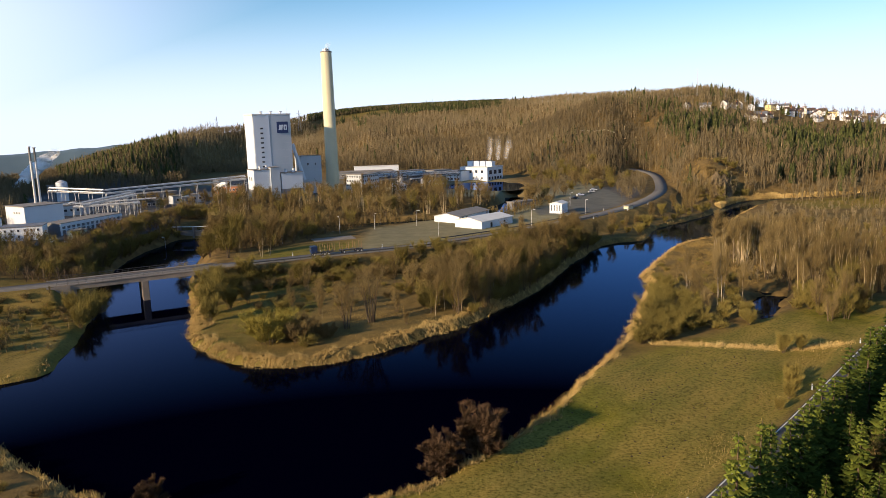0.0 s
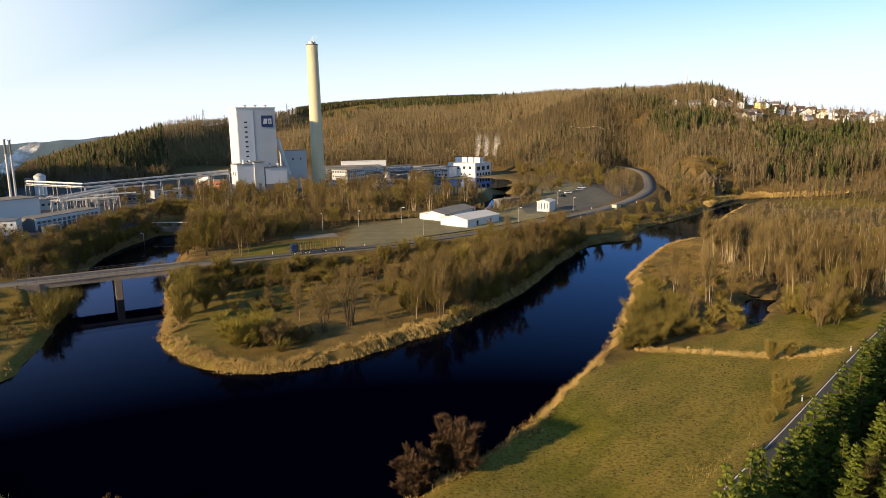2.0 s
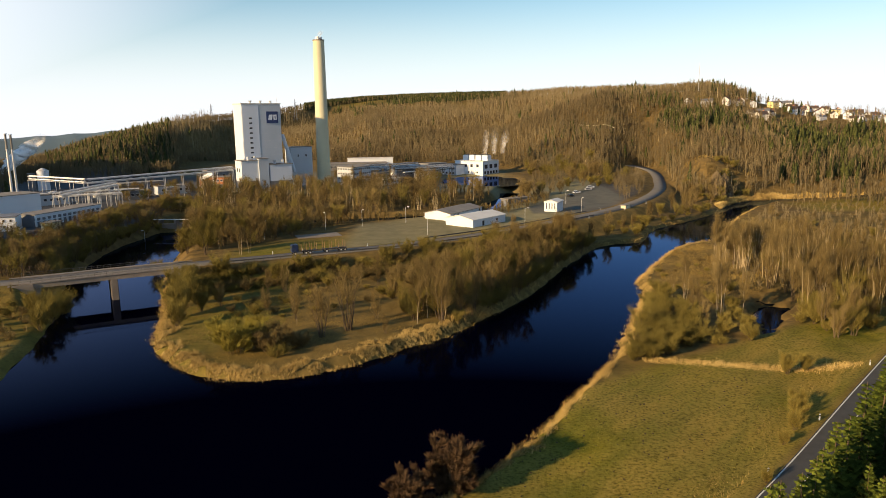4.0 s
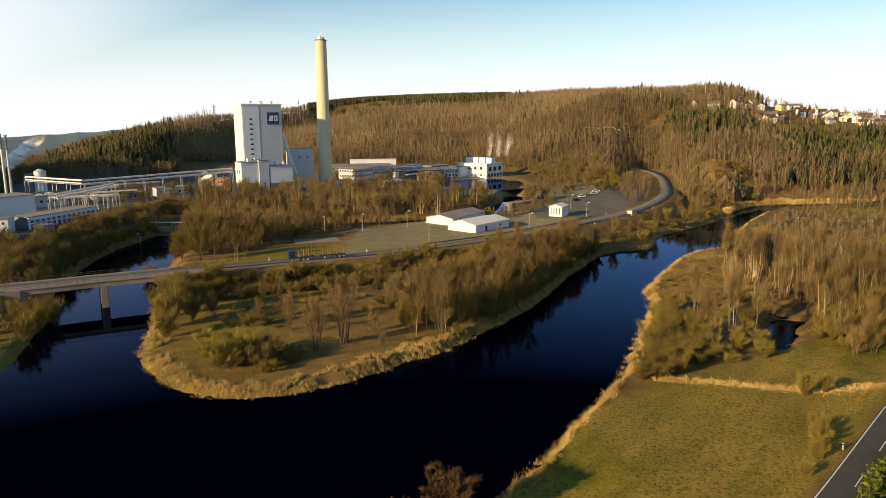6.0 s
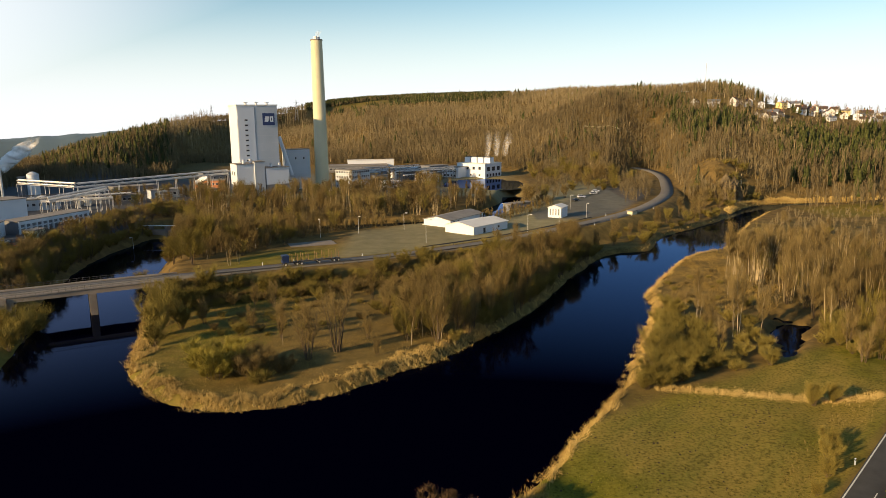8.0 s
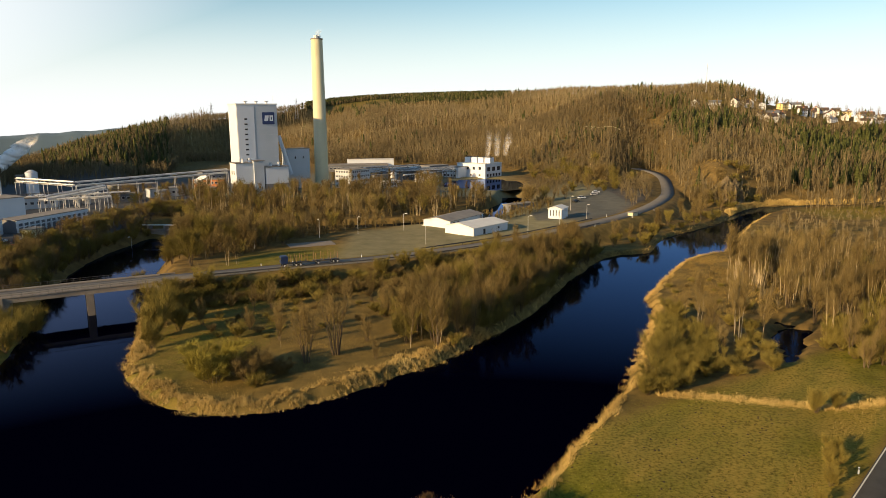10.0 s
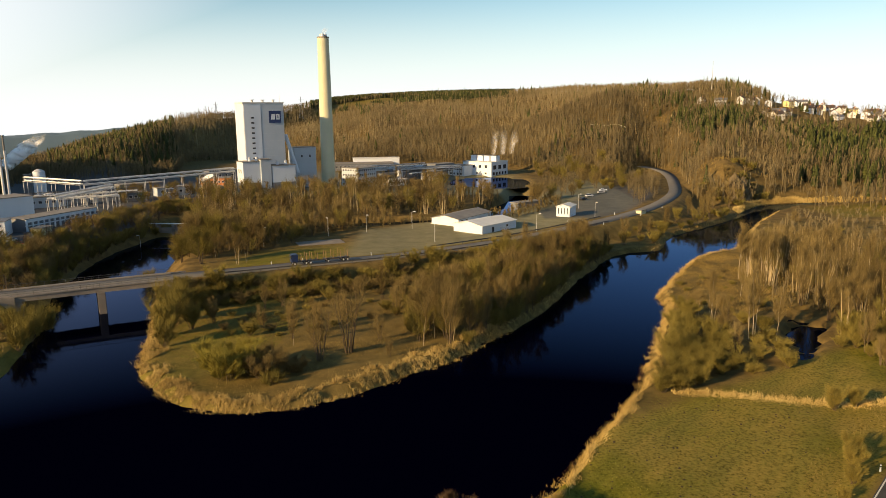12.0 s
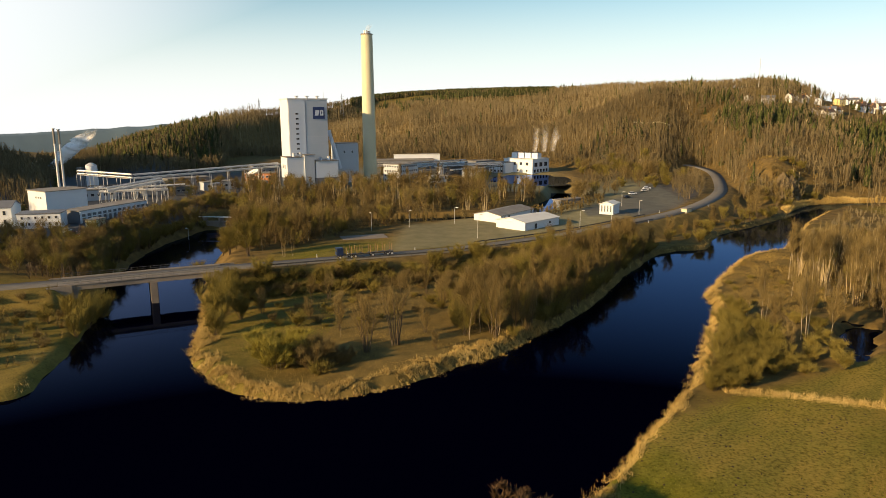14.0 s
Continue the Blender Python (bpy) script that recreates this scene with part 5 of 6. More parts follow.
# dark cladding is partly the sheds' own, partly shade put into the colour
for x, y, L, W, H, mat, roof in ((-38, 462, 22, 9, 5.5, M_SLATE, M_ROOF), (-22, 482, 16, 8, 6.0, M_SLATE, M_PALEROOF), (-8, 470, 14, 8, 4.5, M_GREY, M_ROOF), (-28, 515, 24, 10, 6.5, M_SLATE, M_ROOF), (-5, 520, 18, 9, 7.0, M_SLATE, M_ROOF), (-30, 440, 12, 7, 3.6, M_WHITE, M_PALEROOF), (-118, 470, 26, 10, 6, M_SLATE, M_ROOF), (-150, 480, 22, 12, 7, M_SLATE, M_ROOF), (-162, 374, 14, 7, 4, M_SLATE, M_ROOF), (-150, 396, 18, 8, 4.5, M_GREY, M_ROOF), (-176, 410, 24, 9, 5, M_SLATE, M_ROOF), (-192, 350, 16, 9, 5, M_GREY, M_ROOF), (-128, 408, 10, 6, 3.5, M_SLATE, M_ROOF)):
    block("plant_shed", "low plant building among the pipe racks", "industrial building", x, y, 7.9, 40 + rng.uniform(-6, 6), L, W, H, mat, roof, rows=[("r", 5, 1, L - 1, H * 0.55, 1.6, 1.4)], group="low buildings of the works")


def pipe_bridge(name, label, a, b, pipes, bays, width=2.4, ground_z=8.0, steel=None):
    """A trestle with pipes on it from a to b."""
    a, b = Vector(a), Vector(b)
    d = (b - a)
    side = Vector((-d.y, d.x, 0)).normalized() * width / 2
    t = thing(name, label, "pipe bridge", m=Matrix.Translation(a))
    for i in range(bays + 1):
        p = d * (i / bays)
        for s in (side, -side):
            bm = bmesh.new()
            add_tube(bm, p + s - Vector((0, 0, a.z + p.z - ground_z + 0.5)), p + s, 0.13, 0.13, 6)
            part("post", bm, steel or M_STEEL, t)
        bm = bmesh.new()
        add_tube(bm, p + side * 1.25, p - side * 1.25, 0.14, 0.14, 6)
        part("crossbeam", bm, steel or M_STEEL, t)
    for s in (side, -side):
        for dz in (0.0, 1.9):
            bm = bmesh.new()
            add_tube(bm, s + Vector((0, 0, dz)), d + s + Vector((0, 0, dz)), 0.10, 0.10, 6)
            part("girder", bm, steel or M_STEEL, t)
        for i in range(bays * 2):
            bm = bmesh.new()
            p, q = d * (i / bays / 2), d * ((i + 1) / bays / 2)
            add_tube(bm, p + s + Vector((0, 0, 0 if i % 2 else 1.9)), q + s + Vector((0, 0, 1.9 if i % 2 else 0)), 0.08, 0.08, 4)
            part("brace", bm, steel or M_STEEL, t)
    for off, dz, r in pipes:
        bm = bmesh.new()
        add_tube(bm, side * off + Vector((0, 0, dz)), d + side * off + Vector((0, 0, dz)), r, r, 10)
        part("pipe", bm, M_STEEL, t)
    return t


pipe_bridge("pipe_bridge", "long silver pipe bridge on steel trestles", (-171, 362, 17.6), (-112, 407, 20.0), ((0.5, 0.5, 0.3), (-0.5, 0.5, 0.3), (0.4, 2.2, 0.34)), 8)
pipe_bridge("pipe_bridge", "silver pipe bridge crossing towards the boiler house", (-205, 372, 19.0), (-172, 362, 17.8), ((0.5, 0.5, 0.3), (-0.4, 0.6, 0.3), (0.0, 2.1, 0.36)), 4)
pipe_bridge("pipe_rack", "low silver pipe rack in the plant yard", (-168, 330, 14.8), (-151, 349, 17.6), ((0.5, 0.5, 0.45), (-0.5, 0.5, 0.45), (0.0, 1.6, 0.4)), 6, 4.0)
pipe_bridge("pipe_rack", "low silver pipe rack in the plant yard", (-178, 342, 13.2), (-150, 352, 13.4), ((0.5, 0.5, 0.4), (-0.5, 0.5, 0.4)), 6, 4.0)
pipe_bridge("pipe_rack", "silver pipe rack between the halls", (-44, 470, 14.5), (12, 500, 14.0), ((0.5, 0.5, 0.5), (-0.5, 0.5, 0.5), (0.0, 1.6, 0.5)), 9, 3.0, steel=M_DARK)
pipe_bridge("pipe_rack", "silver pipe rack between the halls", (-52, 505, 13.5), (-4, 540, 13.0), ((0.5, 0.5, 0.5), (-0.5, 0.5, 0.5)), 8, 3.0, steel=M_DARK)
pipe_bridge("pipe_rack", "dark pipe rack with silver pipes before the production hall", (-46, 478, 15.5), (-12, 512, 15.0), ((0.5, 0.5, 0.4), (-0.5, 0.5, 0.4), (0.3, 1.7, 0.35)), 7, 3.2, steel=M_DARK)
pipe_bridge("pipe_rack", "dark pipe rack with silver pipes beside the mill pond", (-20, 470, 12.5), (16, 512, 12.5), ((0.5, 0.5, 0.35), (-0.4, 0.5, 0.3)), 7, 2.6, steel=M_DARK)
pipe_bridge("pipe_rack", "dark pipe rack in the yard below the pipe bridge", (-196, 352, 13.0), (-150, 372, 13.5), ((0.5, 0.5, 0.4), (-0.5, 0.5, 0.3)), 7, 3.0, steel=M_DARK)
def tank(x, y, r, h, material, label):
    """A storage tank: drum, dished lid, hoops, a ladder and a nozzle."""
    t = thing("storage_tank", label, "tank", "storage tanks of the works", pose(x, y, 8))
    bm = bmesh.new()
    add_tube(bm, (0, 0, -1), (0, 0, h), r, r, 24)
    part("drum", bm, material, t)
    bm = bmesh.new()
    add_tube(bm, (0, 0, h), (0, 0, h + 0.28 * r), r * 1.02, r * 0.35, 24)
    part("lid", bm, M_STEEL, t)
    for k in (0.3, 0.65):
        bm = bmesh.new()
        add_tube(bm, (0, 0, h * k), (0, 0, h * k + 0.15), r + 0.06, r + 0.06, 24)
        part("hoop", bm, M_STEEL, t)
    bm = bmesh.new()
    for side in (-0.25, 0.25):
        add_box(bm, side - 0.04, -r - 0.3, -0.5, side + 0.04, -r - 0.2, h + 0.9)
    for q in range(int(h / 0.6)):
        add_box(bm, -0.25, -r - 0.28, 0.3 + 0.6 * q, 0.25, -r - 0.22, 0.36 + 0.6 * q)
    part("ladder", bm, M_DARK, t)
    bm = bmesh.new()
    add_tube(bm, (0, 0, h + 0.2 * r), (0, 0, h + 0.28 * r + 1.0), 0.25, 0.25, 10)
    part("nozzle", bm, M_DARK, t)


for x, y, r, h, mat, label in ((-34, 476, 2.6, 7.5, M_SLATE, "dark storage tank among the pipe racks"), (-27, 470, 2.2, 6.5, M_STEEL, "silver storage tank among the pipe racks"), (-15, 492, 2.8, 8.0, M_GREY, "pale grey storage tank among the pipe racks"), (-2, 500, 2.2, 7.0, M_SLATE, "dark storage tank near the mill pond"),
                               (-186, 358, 2.4, 6.0, M_SLATE, "dark storage tank in the plant yard"), (-172, 372, 2.0, 5.5, M_STEEL, "silver storage tank in the plant yard"), (-140, 388, 2.2, 5.0, M_SLATE, "dark storage tank in the plant yard")):
    tank(x, y, r, h, mat, label)
t = thing("conveyor", "inclined covered conveyor rising to the boiler house", "conveyor", m=pose(-121, 409, 8))
bm = bmesh.new()
add_box(bm, -1.1, 11, -0.9, 1.1, 21, 1.2, pose(6, -3, 14.5, -22, 0, 62))
part("gallery", bm, M_WHITE, t)
for u in (12, 16, 20):
    bm = bmesh.new()
    p = pose(6, -3, 14.5, -22, 0, 62) @ Vector((0, u, -0.9))
    add_tube(bm, (p.x, p.y, -0.5), p, 0.3, 0.3, 8)
    part("leg", bm, M_STEEL, t)

# the boiler house on the left bank with its twin stacks
block("heating_plant", "white heating plant below twin steel stacks", "industrial building", -176, 298, 8, 58, 17, 15, 10.2, M_WHITE, rows=[("l", 3, 3, 9, 7.6, 1.0, 0.9)])
for x, y, top in ((-181.0, 316.1, 43.2), (-179.4, 317.1, 42.8)):
    t = thing("steel_stack", "slender dark steel stack beside its twin", "chimney", "twin stacks of the heating plant", pose(x, y, 18.2))
    for i in range(4):
        bm = bmesh.new()
        add_tube(bm, (0, 0, -0.4 + (top - 17.8) * i / 4), (0, 0, -0.4 + (top - 17.8) * (i + 1) / 4 - 0.05), 0.55 - 0.03 * i, 0.53 - 0.03 * i, 16)
        part("tube", bm, M_STEEL if i < 3 else M_ROOF, t)
    bm = bmesh.new()
    add_tube(bm, (0, 0, top - 18.5), (0, 0, top - 18.1), 0.68, 0.68, 16)
    part("collar", bm, M_STEEL, t)
block("gate_house", "white two-storey gate house with small dark windows", "office building", -168.5, 268.0, 8, 18, 14.5, 9, 5.4, M_WHITE, M_SLATE, rows=[("r", 6, 0.5, 14, 1.7, 0.9, 1.1), ("r", 6, 0.5, 14, 4.0, 0.9, 1.1), ("l", 2, 1, 8, 3.8, 0.9, 1.1)])
block("old_villa", "older white villa with dark timber and framed windows", "house", -190, 270, 8, 15, 16, 10, 7.2, M_WHITE, M_SLATE, rows=[("r", 5, 1, 15, 2.0, 1.2, 1.7), ("r", 5, 1, 15, 5.2, 1.2, 1.7)], gable=2.0)
a = block("arcade", "long low building with an open arcade of white columns", "industrial building", -153.2, 282.0, 8, 74, 35, 9, 4.6, M_SLATE, M_ROOF)
for i in range(14):
    bm = bmesh.new()
    add_box(bm, 0.4 + i * 2.6 - 0.28, -0.6, -0.8, 0.4 + i * 2.6 + 0.28, -0.05, 4.5)
    part("column", bm, M_WHITE, a)
bm = bmesh.new()
add_box(bm, 0, -0.65, 3.5, 35, -0.03, 4.55)
part("lintel", bm, M_WHITE, a)
bm = bmesh.new()
add_box(bm, 0, -0.55, 2.0, 35, -0.03, 2.35)
part("rail", bm, M_WHITE, a)
t = thing("silo", "round white storage silo in the plant yard", "silo", m=pose(-207, 388, 8))
bm = bmesh.new()
add_tube(bm, (0, 0, -1), (0, 0, 14.5), 2.9, 2.9, 28)
part("drum", bm, M_WHITE, t)
bm = bmesh.new()
add_tube(bm, (0, 0, 14.5), (0, 0, 15.8), 3.0, 0.8, 28)
part("cap", bm, M_STEEL, t)
block("silo_annex", "narrow dark frame beside the silo", "industrial building", -214, 386, 8, 20, 3, 3, 13, M_SLATE)
block("kiosk", "small cream kiosk at the car park edge", "kiosk", -139.5, 268, 8, 80, 6, 4, 3.4, M_CREAM)

# sheds and hut by the main road
block("storage_shed", "white storage shed with a low grey-brown roof", "shed", 7.4, 302.2, 5.4, 58, 27, 12.8, 2.8, M_WHITE, M_ROOF, rows=[("r", 2, 1, 8, 1.5, 1.6, 2.0)], gable=1.3, group="sheds beside the yard")
block("storage_shed", "white storage shed with a pale sheet roof", "shed", 15.9, 283.6, 5.4, 49, 21.5, 14, 2.9, M_WHITE, M_PALEROOF, rows=[("r", 1, 5, 8, 1.1, 1.6, 2.2), ("r", 1, 14, 17, 1.6, 1.4, 1.0)], gable=1.3, group="sheds beside the yard")
block("weigh_hut", "pale striped hut with a low white roof in the lorry park", "hut", 55.3, 324.7, 5.9, 62, 8.5, 6, 4.0, M_WHITE, M_PALEROOF, rows=[("l", 4, 0.4, 5.6, 2.2, 0.5, 2.8)], gable=0.9)
block("open_shelter", "low dark open shelter at the edge of the lorry park", "shelter", 36, 352, 5.6, 40, 16, 5, 2.6, M_SLATE)
block("bus_shelter", "small pale bus shelter beside the main road", "shelter", 86, 325, 5.5, 48, 4.5, 2.4, 2.5, M_CREAM)
t = thing("concrete_slab", "flat pale concrete slab on the grass of the yard", "slab", m=pose(-42, 269, 5.4, 0, 0, 22))
bm = bmesh.new()
add_box(bm, -8, -4, -0.4, 8, 4, 0.22)
part("pad", bm, M_CONCRETE, t)


t = thing("weir", "low concrete weir where the canal drops into the river", "weir", m=pose(-109, 318, 0, 0, 0, -4))
bm = bmesh.new()
add_box(bm, -14, -1.2, -2, 14, 1.2, 3.55)
part("sill", bm, M_CONCRETE, t)
for u in (-10, -3, 4, 11):
    bm = bmesh.new()
    add_box(bm, u - 0.4, -2.0, -2, u + 0.4, 1.6, 5.2)
    part("pillar", bm, M_CONCRETE, t)
bm = bmesh.new()
add_box(bm, -14, -0.7, 5.2, 14, 0.7, 5.45)
part("walkway", bm, M_STEEL, t)


# ---- the road bridge ----
def road_bridge():
    t = thing("road_bridge", "flat concrete road bridge over the river on one slanted pier", "bridge")
    c = MAIN_ROAD[(MAIN_ROAD[:, 0] > -112) & (MAIN_ROAD[:, 0] < -70)]
    d = np.gradient(c[:, :2], axis=0)
    d /= np.linalg.norm(d, axis=1)[:, None]
    nl = np.stack([-d[:, 1], d[:, 0]], 1)
    def strip(w0, w1, z0, z1):
        bm = bmesh.new()
        rings = []
        for p, q in zip(c, nl):
            rings.append([bm.verts.new((p[0] + q[0] * w, p[1] + q[1] * w, p[2] + z)) for w, z in ((w0, z0), (w1, z0), (w1, z1), (w0, z1))])
        for r0, r1 in zip(rings, rings[1:]):
            for i in range(4):
                bm.faces.new((r0[i], r0[(i + 1) % 4], r1[(i + 1) % 4], r1[i]))
        bm.faces.new(rings[0])
        bm.faces.new(rings[-1][::-1])
        bmesh.ops.recalc_face_normals(bm, faces=bm.faces)
        return bm
    part("deck", strip(-5.0, 5.0, -1.3, -0.06), M_CONCRETE, t)
    for a, b in ((-5.2, -3.65), (3.65, 5.2)):
        part("footway", strip(a, b, -0.05, 0.16), M_CONCRETE, t)
    for w in (-5.0, 5.0):
        k_ = len(c)
        for i in range(0, k_ * 2):
            u = i / 2
            j = min(int(u), k_ - 2)
            p = c[j] + (c[j + 1] - c[j]) * (u - j)
            q = nl[j]
            bm = bmesh.new()
            add_box(bm, -0.03, -0.03, 0.1, 0.03, 0.03, 1.12, Matrix.Translation((p[0] + q[0] * w, p[1] + q[1] * w, p[2])))
            part("rail_post", bm, M_DARK, t)
        part("handrail", strip(w - 0.05, w + 0.05, 1.1, 1.17), M_DARK, t)
        part("rail", strip(w - 0.03, w + 0.03, 0.6, 0.64), M_DARK, t)
    bm = bmesh.new()
    ang = math.degrees(math.atan2(d[len(c) // 2][1], d[len(c) // 2][0]))
    m = pose(-87.5, 202.6, 0, 0, 0, ang)
    vs = [bm.verts.new(m @ Vector(p)) for p in ((-0.9, -4.2, -2.5), (0.9, -4.2, -2.5), (0.9, 4.2, -2.5), (-0.9, 4.2, -2.5), (-1.1, -4.6, 5.75), (0.8, -4.6, 5.75), (0.8, 4.6, 5.75), (-1.1, 4.6, 5.75))]
    for f in ((3, 2, 1, 0), (4, 5, 6, 7), (0, 1, 5, 4), (1, 2, 6, 5), (2, 3, 7, 6), (3, 0, 4, 7)):
        bm.faces.new([vs[i] for i in f])
    bmesh.ops.bevel(bm, geom=list(bm.edges), offset=0.15, segments=2, affect="EDGES")
    part("pier", bm, M_CONCRETE, t)
    for x, y, s in ((-73.5, 210.5, 1), (-104.5, 194.5, -1)):
        bm = bmesh.new()
        m = pose(x, y, 0, 0, 0, ang)
        add_box(bm, -1.2, -5.4, -1.5, 1.2, 5.4, 5.72, m)
        part("abutment", bm, M_CONCRETE, t)
        for w in (-5.6, 5.4):
            bm = bmesh.new()
            add_box(bm, -0.3, -0.3, 0.5, 6.0 * s, 0.3, 6.9, m @ pose(0, w, 0) if s > 0 else m @ pose(-6.0 * 0, w, 0))
            part("wing_wall", bm, M_CONCRETE, t)
    return t


road_bridge()


def guard_rail(name, label, curve, x0, x1, off, spacing):
    t = thing(name, label, "guard rail")
    c = curve[(curve[:, 0] > x0) & (curve[:, 0] < x1)]
    d = np.gradient(c[:, :2], axis=0)
    d /= np.linalg.norm(d, axis=1)[:, None]
    nl = np.stack([-d[:, 1], d[:, 0]], 1)
    pts = np.column_stack([c[:, :2] + nl * off, c[:, 2]])
    me = None
    for p in pts[::spacing]:
        if me is None:
            bm = bmesh.new()
            add_box(bm, -0.08, -0.08, -0.9, 0.08, 0.08, 0.85)
            me = part("post", bm, M_DARK, t)
            me.location = p
        else:
            o = new("post", me.data)
            o.parent, o.location = t, p
    bm = bmesh.new()
    rings = [[bm.verts.new((p[0] + q[0] * w, p[1] + q[1] * w, p[2] + z)) for w, z in ((-0.05, 0.47), (0.05, 0.47), (0.05, 0.83), (-0.05, 0.83))] for p, q in zip(pts, nl)]
    for a, b in zip(rings, rings[1:]):
        for k in range(4):
            bm.faces.new((a[k], a[(k + 1) % 4], b[(k + 1) % 4], b[k]))
    part("rail", bm, M_DARK, t)
    return t


guard_rail("guard_rail", "dark weathered guard rail along the road embankment", MAIN_ROAD, -62, 66, -4.4, 1)
guard_rail("guard_rail", "dark weathered guard rail before the yard", MAIN_ROAD, 0, 70, 4.6, 1)


def marker_post(x, y, z):
    t = thing("marker_post", "white roadside marker post with a dark band", "marker post", "marker posts along the roads", pose(x, y, z))
    bm = bmesh.new()
    add_box(bm, -0.09, -0.06, -0.3, 0.09, 0.06, 1.0)
    part("post", bm, M_WHITE, t)
    bm = bmesh.new()
    add_box(bm, -0.095, -0.065, 0.68, 0.095, 0.065, 0.86)
    part("band", bm, M_BLACK, t)


for curve, off, xs in ((FIELD_ROAD, 4.0, (30, 49, 63, 84, 104)), (MAIN_ROAD, 4.9, (-46, -38, -20, 62, 78)), (MAIN_ROAD, -5.0, (60, 80, 96))):
    for x in xs:
        j = int(np.argmin(np.abs(curve[:, 0] - x)))
        d = curve[j + 1, :2] - curve[j - 1, :2]
        d /= np.linalg.norm(d)
        marker_post(curve[j, 0] - d[1] * off, curve[j, 1] + d[0] * off, curve[j, 2] - 0.25)
# the lane's paint: an edge line on each side and broken centre dashes
for w in (-2.85, 2.85):
    tagged(sheet("edge_line", FIELD_ROAD, w - 0.09, w + 0.09, 0.006, M_LINE), "thin white edge line on the country road", "road marking", kind="structure")
lane_fine = spline(FIELD_ROAD, 1.0)
for j in range(0, len(lane_fine) - 5, 12):
    tagged(sheet("centre_dash", lane_fine[j:j + 5], -0.07, 0.07, 0.006, M_LINE), "white centre dash on the country road", "road marking", kind="structure")


def street_lamp(x, y, z, height=6.5, turn=0.0):
    t = thing("street_lamp", "grey steel street lamp with a small pale head", "street lamp", "street lamps of the works", pose(x, y, z, 0, 0, turn))
    bm = bmesh.new()
    add_tube(bm, (0, 0, -0.4), (0, 0, height), 0.08, 0.05, 8)
    part("pole", bm, M_STEEL, t)
    bm = bmesh.new()
    add_tube(bm, (0, 0, height - 0.05), (0.9, 0, height + 0.2), 0.05, 0.05, 6)
    part("arm", bm, M_STEEL, t)
    bm = bmesh.new()
    add_box(bm, 0.7, -0.2, height + 0.08, 1.6, 0.2, height + 0.3)
    part("head", bm, M_PALEROOF, t)


for x, y in ((-41.5, 284), (-28, 291), (-11, 300), (-1.5, 268.5), (37, 291), (51.6, 307), (65.8, 323), (64, 352), (-153, 249), (-116, 293), (-90, 300), (-128, 420), (-60, 262)):
    street_lamp(x, y, float(lie(np.array([x]), np.array([y]))[0]), 6.5, rng.uniform(0, 360))

# ---- vehicles ----
def wheel(parent, x, y, z, r, w):
    bm = bmesh.new()
    add_tube(bm, (x, y - w / 2, z), (x, y + w / 2, z), r, r, 14)
    tyre = part("wheel", bm, M_TYRE, parent)
    bm = bmesh.new()
    add_tube(bm, (x, y - w / 2 - 0.01, z), (x, y + w / 2 + 0.01, z), r * 0.55, r * 0.55, 10)
    part("rim", bm, M_STEEL, tyre)


def car(paint, colour):
    t = thing("car", colour + " car parked on the yard", "car", "parked cars")
    bm = bmesh.new()
    add_box(bm, -2.1, -0.85, 0.32, 2.1, 0.85, 0.92)
    bmesh.ops.bevel(bm, geom=list(bm.edges), offset=0.16, segments=2, affect="EDGES")
    part("body", bm, paint, t)
    bm = bmesh.new()
    vs = [bm.verts.new(p) for p in ((-1.75, -0.78, 0.9), (1.05, -0.78, 0.9), (1.05, 0.78, 0.9), (-1.75, 0.78, 0.9), (-1.3, -0.62, 1.42), (0.35, -0.62, 1.42), (0.35, 0.62, 1.42), (-1.3, 0.62, 1.42))]
    for f in ((0, 1, 5, 4), (1, 2, 6, 5), (2, 3, 7, 6), (3, 0, 4, 7)):
        bm.faces.new([vs[i] for i in f])
    part("windows_band", bm, M_GLASS, t, "dark glass")
    bm = bmesh.new()
    add_box(bm, -1.32, -0.64, 1.40, 0.37, 0.64, 1.46)
    part("roof", bm, paint, t)
    for x in (-1.3, 1.3):
        for y in (-0.78, 0.78):
            wheel(t, x, y, 0.32, 0.32, 0.2)
    return t


CARS = [(car(M_WHITE, "white"), "white"), (car(M_SILVER, "silver"), "silver"), (car(M_BLACK, "black"), "black"), (car(M_RED, "red"), "red")]
first = [True] * 4
for k_, x, y, turn in ((1, -159.4, 248.9, 30), (1, -150, 240.7, 25), (2, -147.2, 230.2, 30), (2, -143.6, 227.6, 30), (1, -155, 236, 28), (0, -152, 232, 28), (0, -146.4, 261.6, 80), (3, -138.9, 254.8, 10), (1, -139.5, 261.8, 20), (0, -143.7, 238.9, 60), (1, -136.5, 250, 40),
                       (0, 75.3, 384, 20), (0, 86.8, 404, 15), (1, 84, 396, 20), (2, 70, 372, 40), (0, 60, 350, 70), (2, -100, 440, 0), (1, -60, 425, 40)):
    z = float(lie(np.array([x]), np.array([y]))[0])
    m = pose(x, y, z, 0, 0, turn)
    if first[k_]:
        CARS[k_][0].matrix_basis, first[k_] = m, False
    else:
        copy_thing(CARS[k_][0], m)


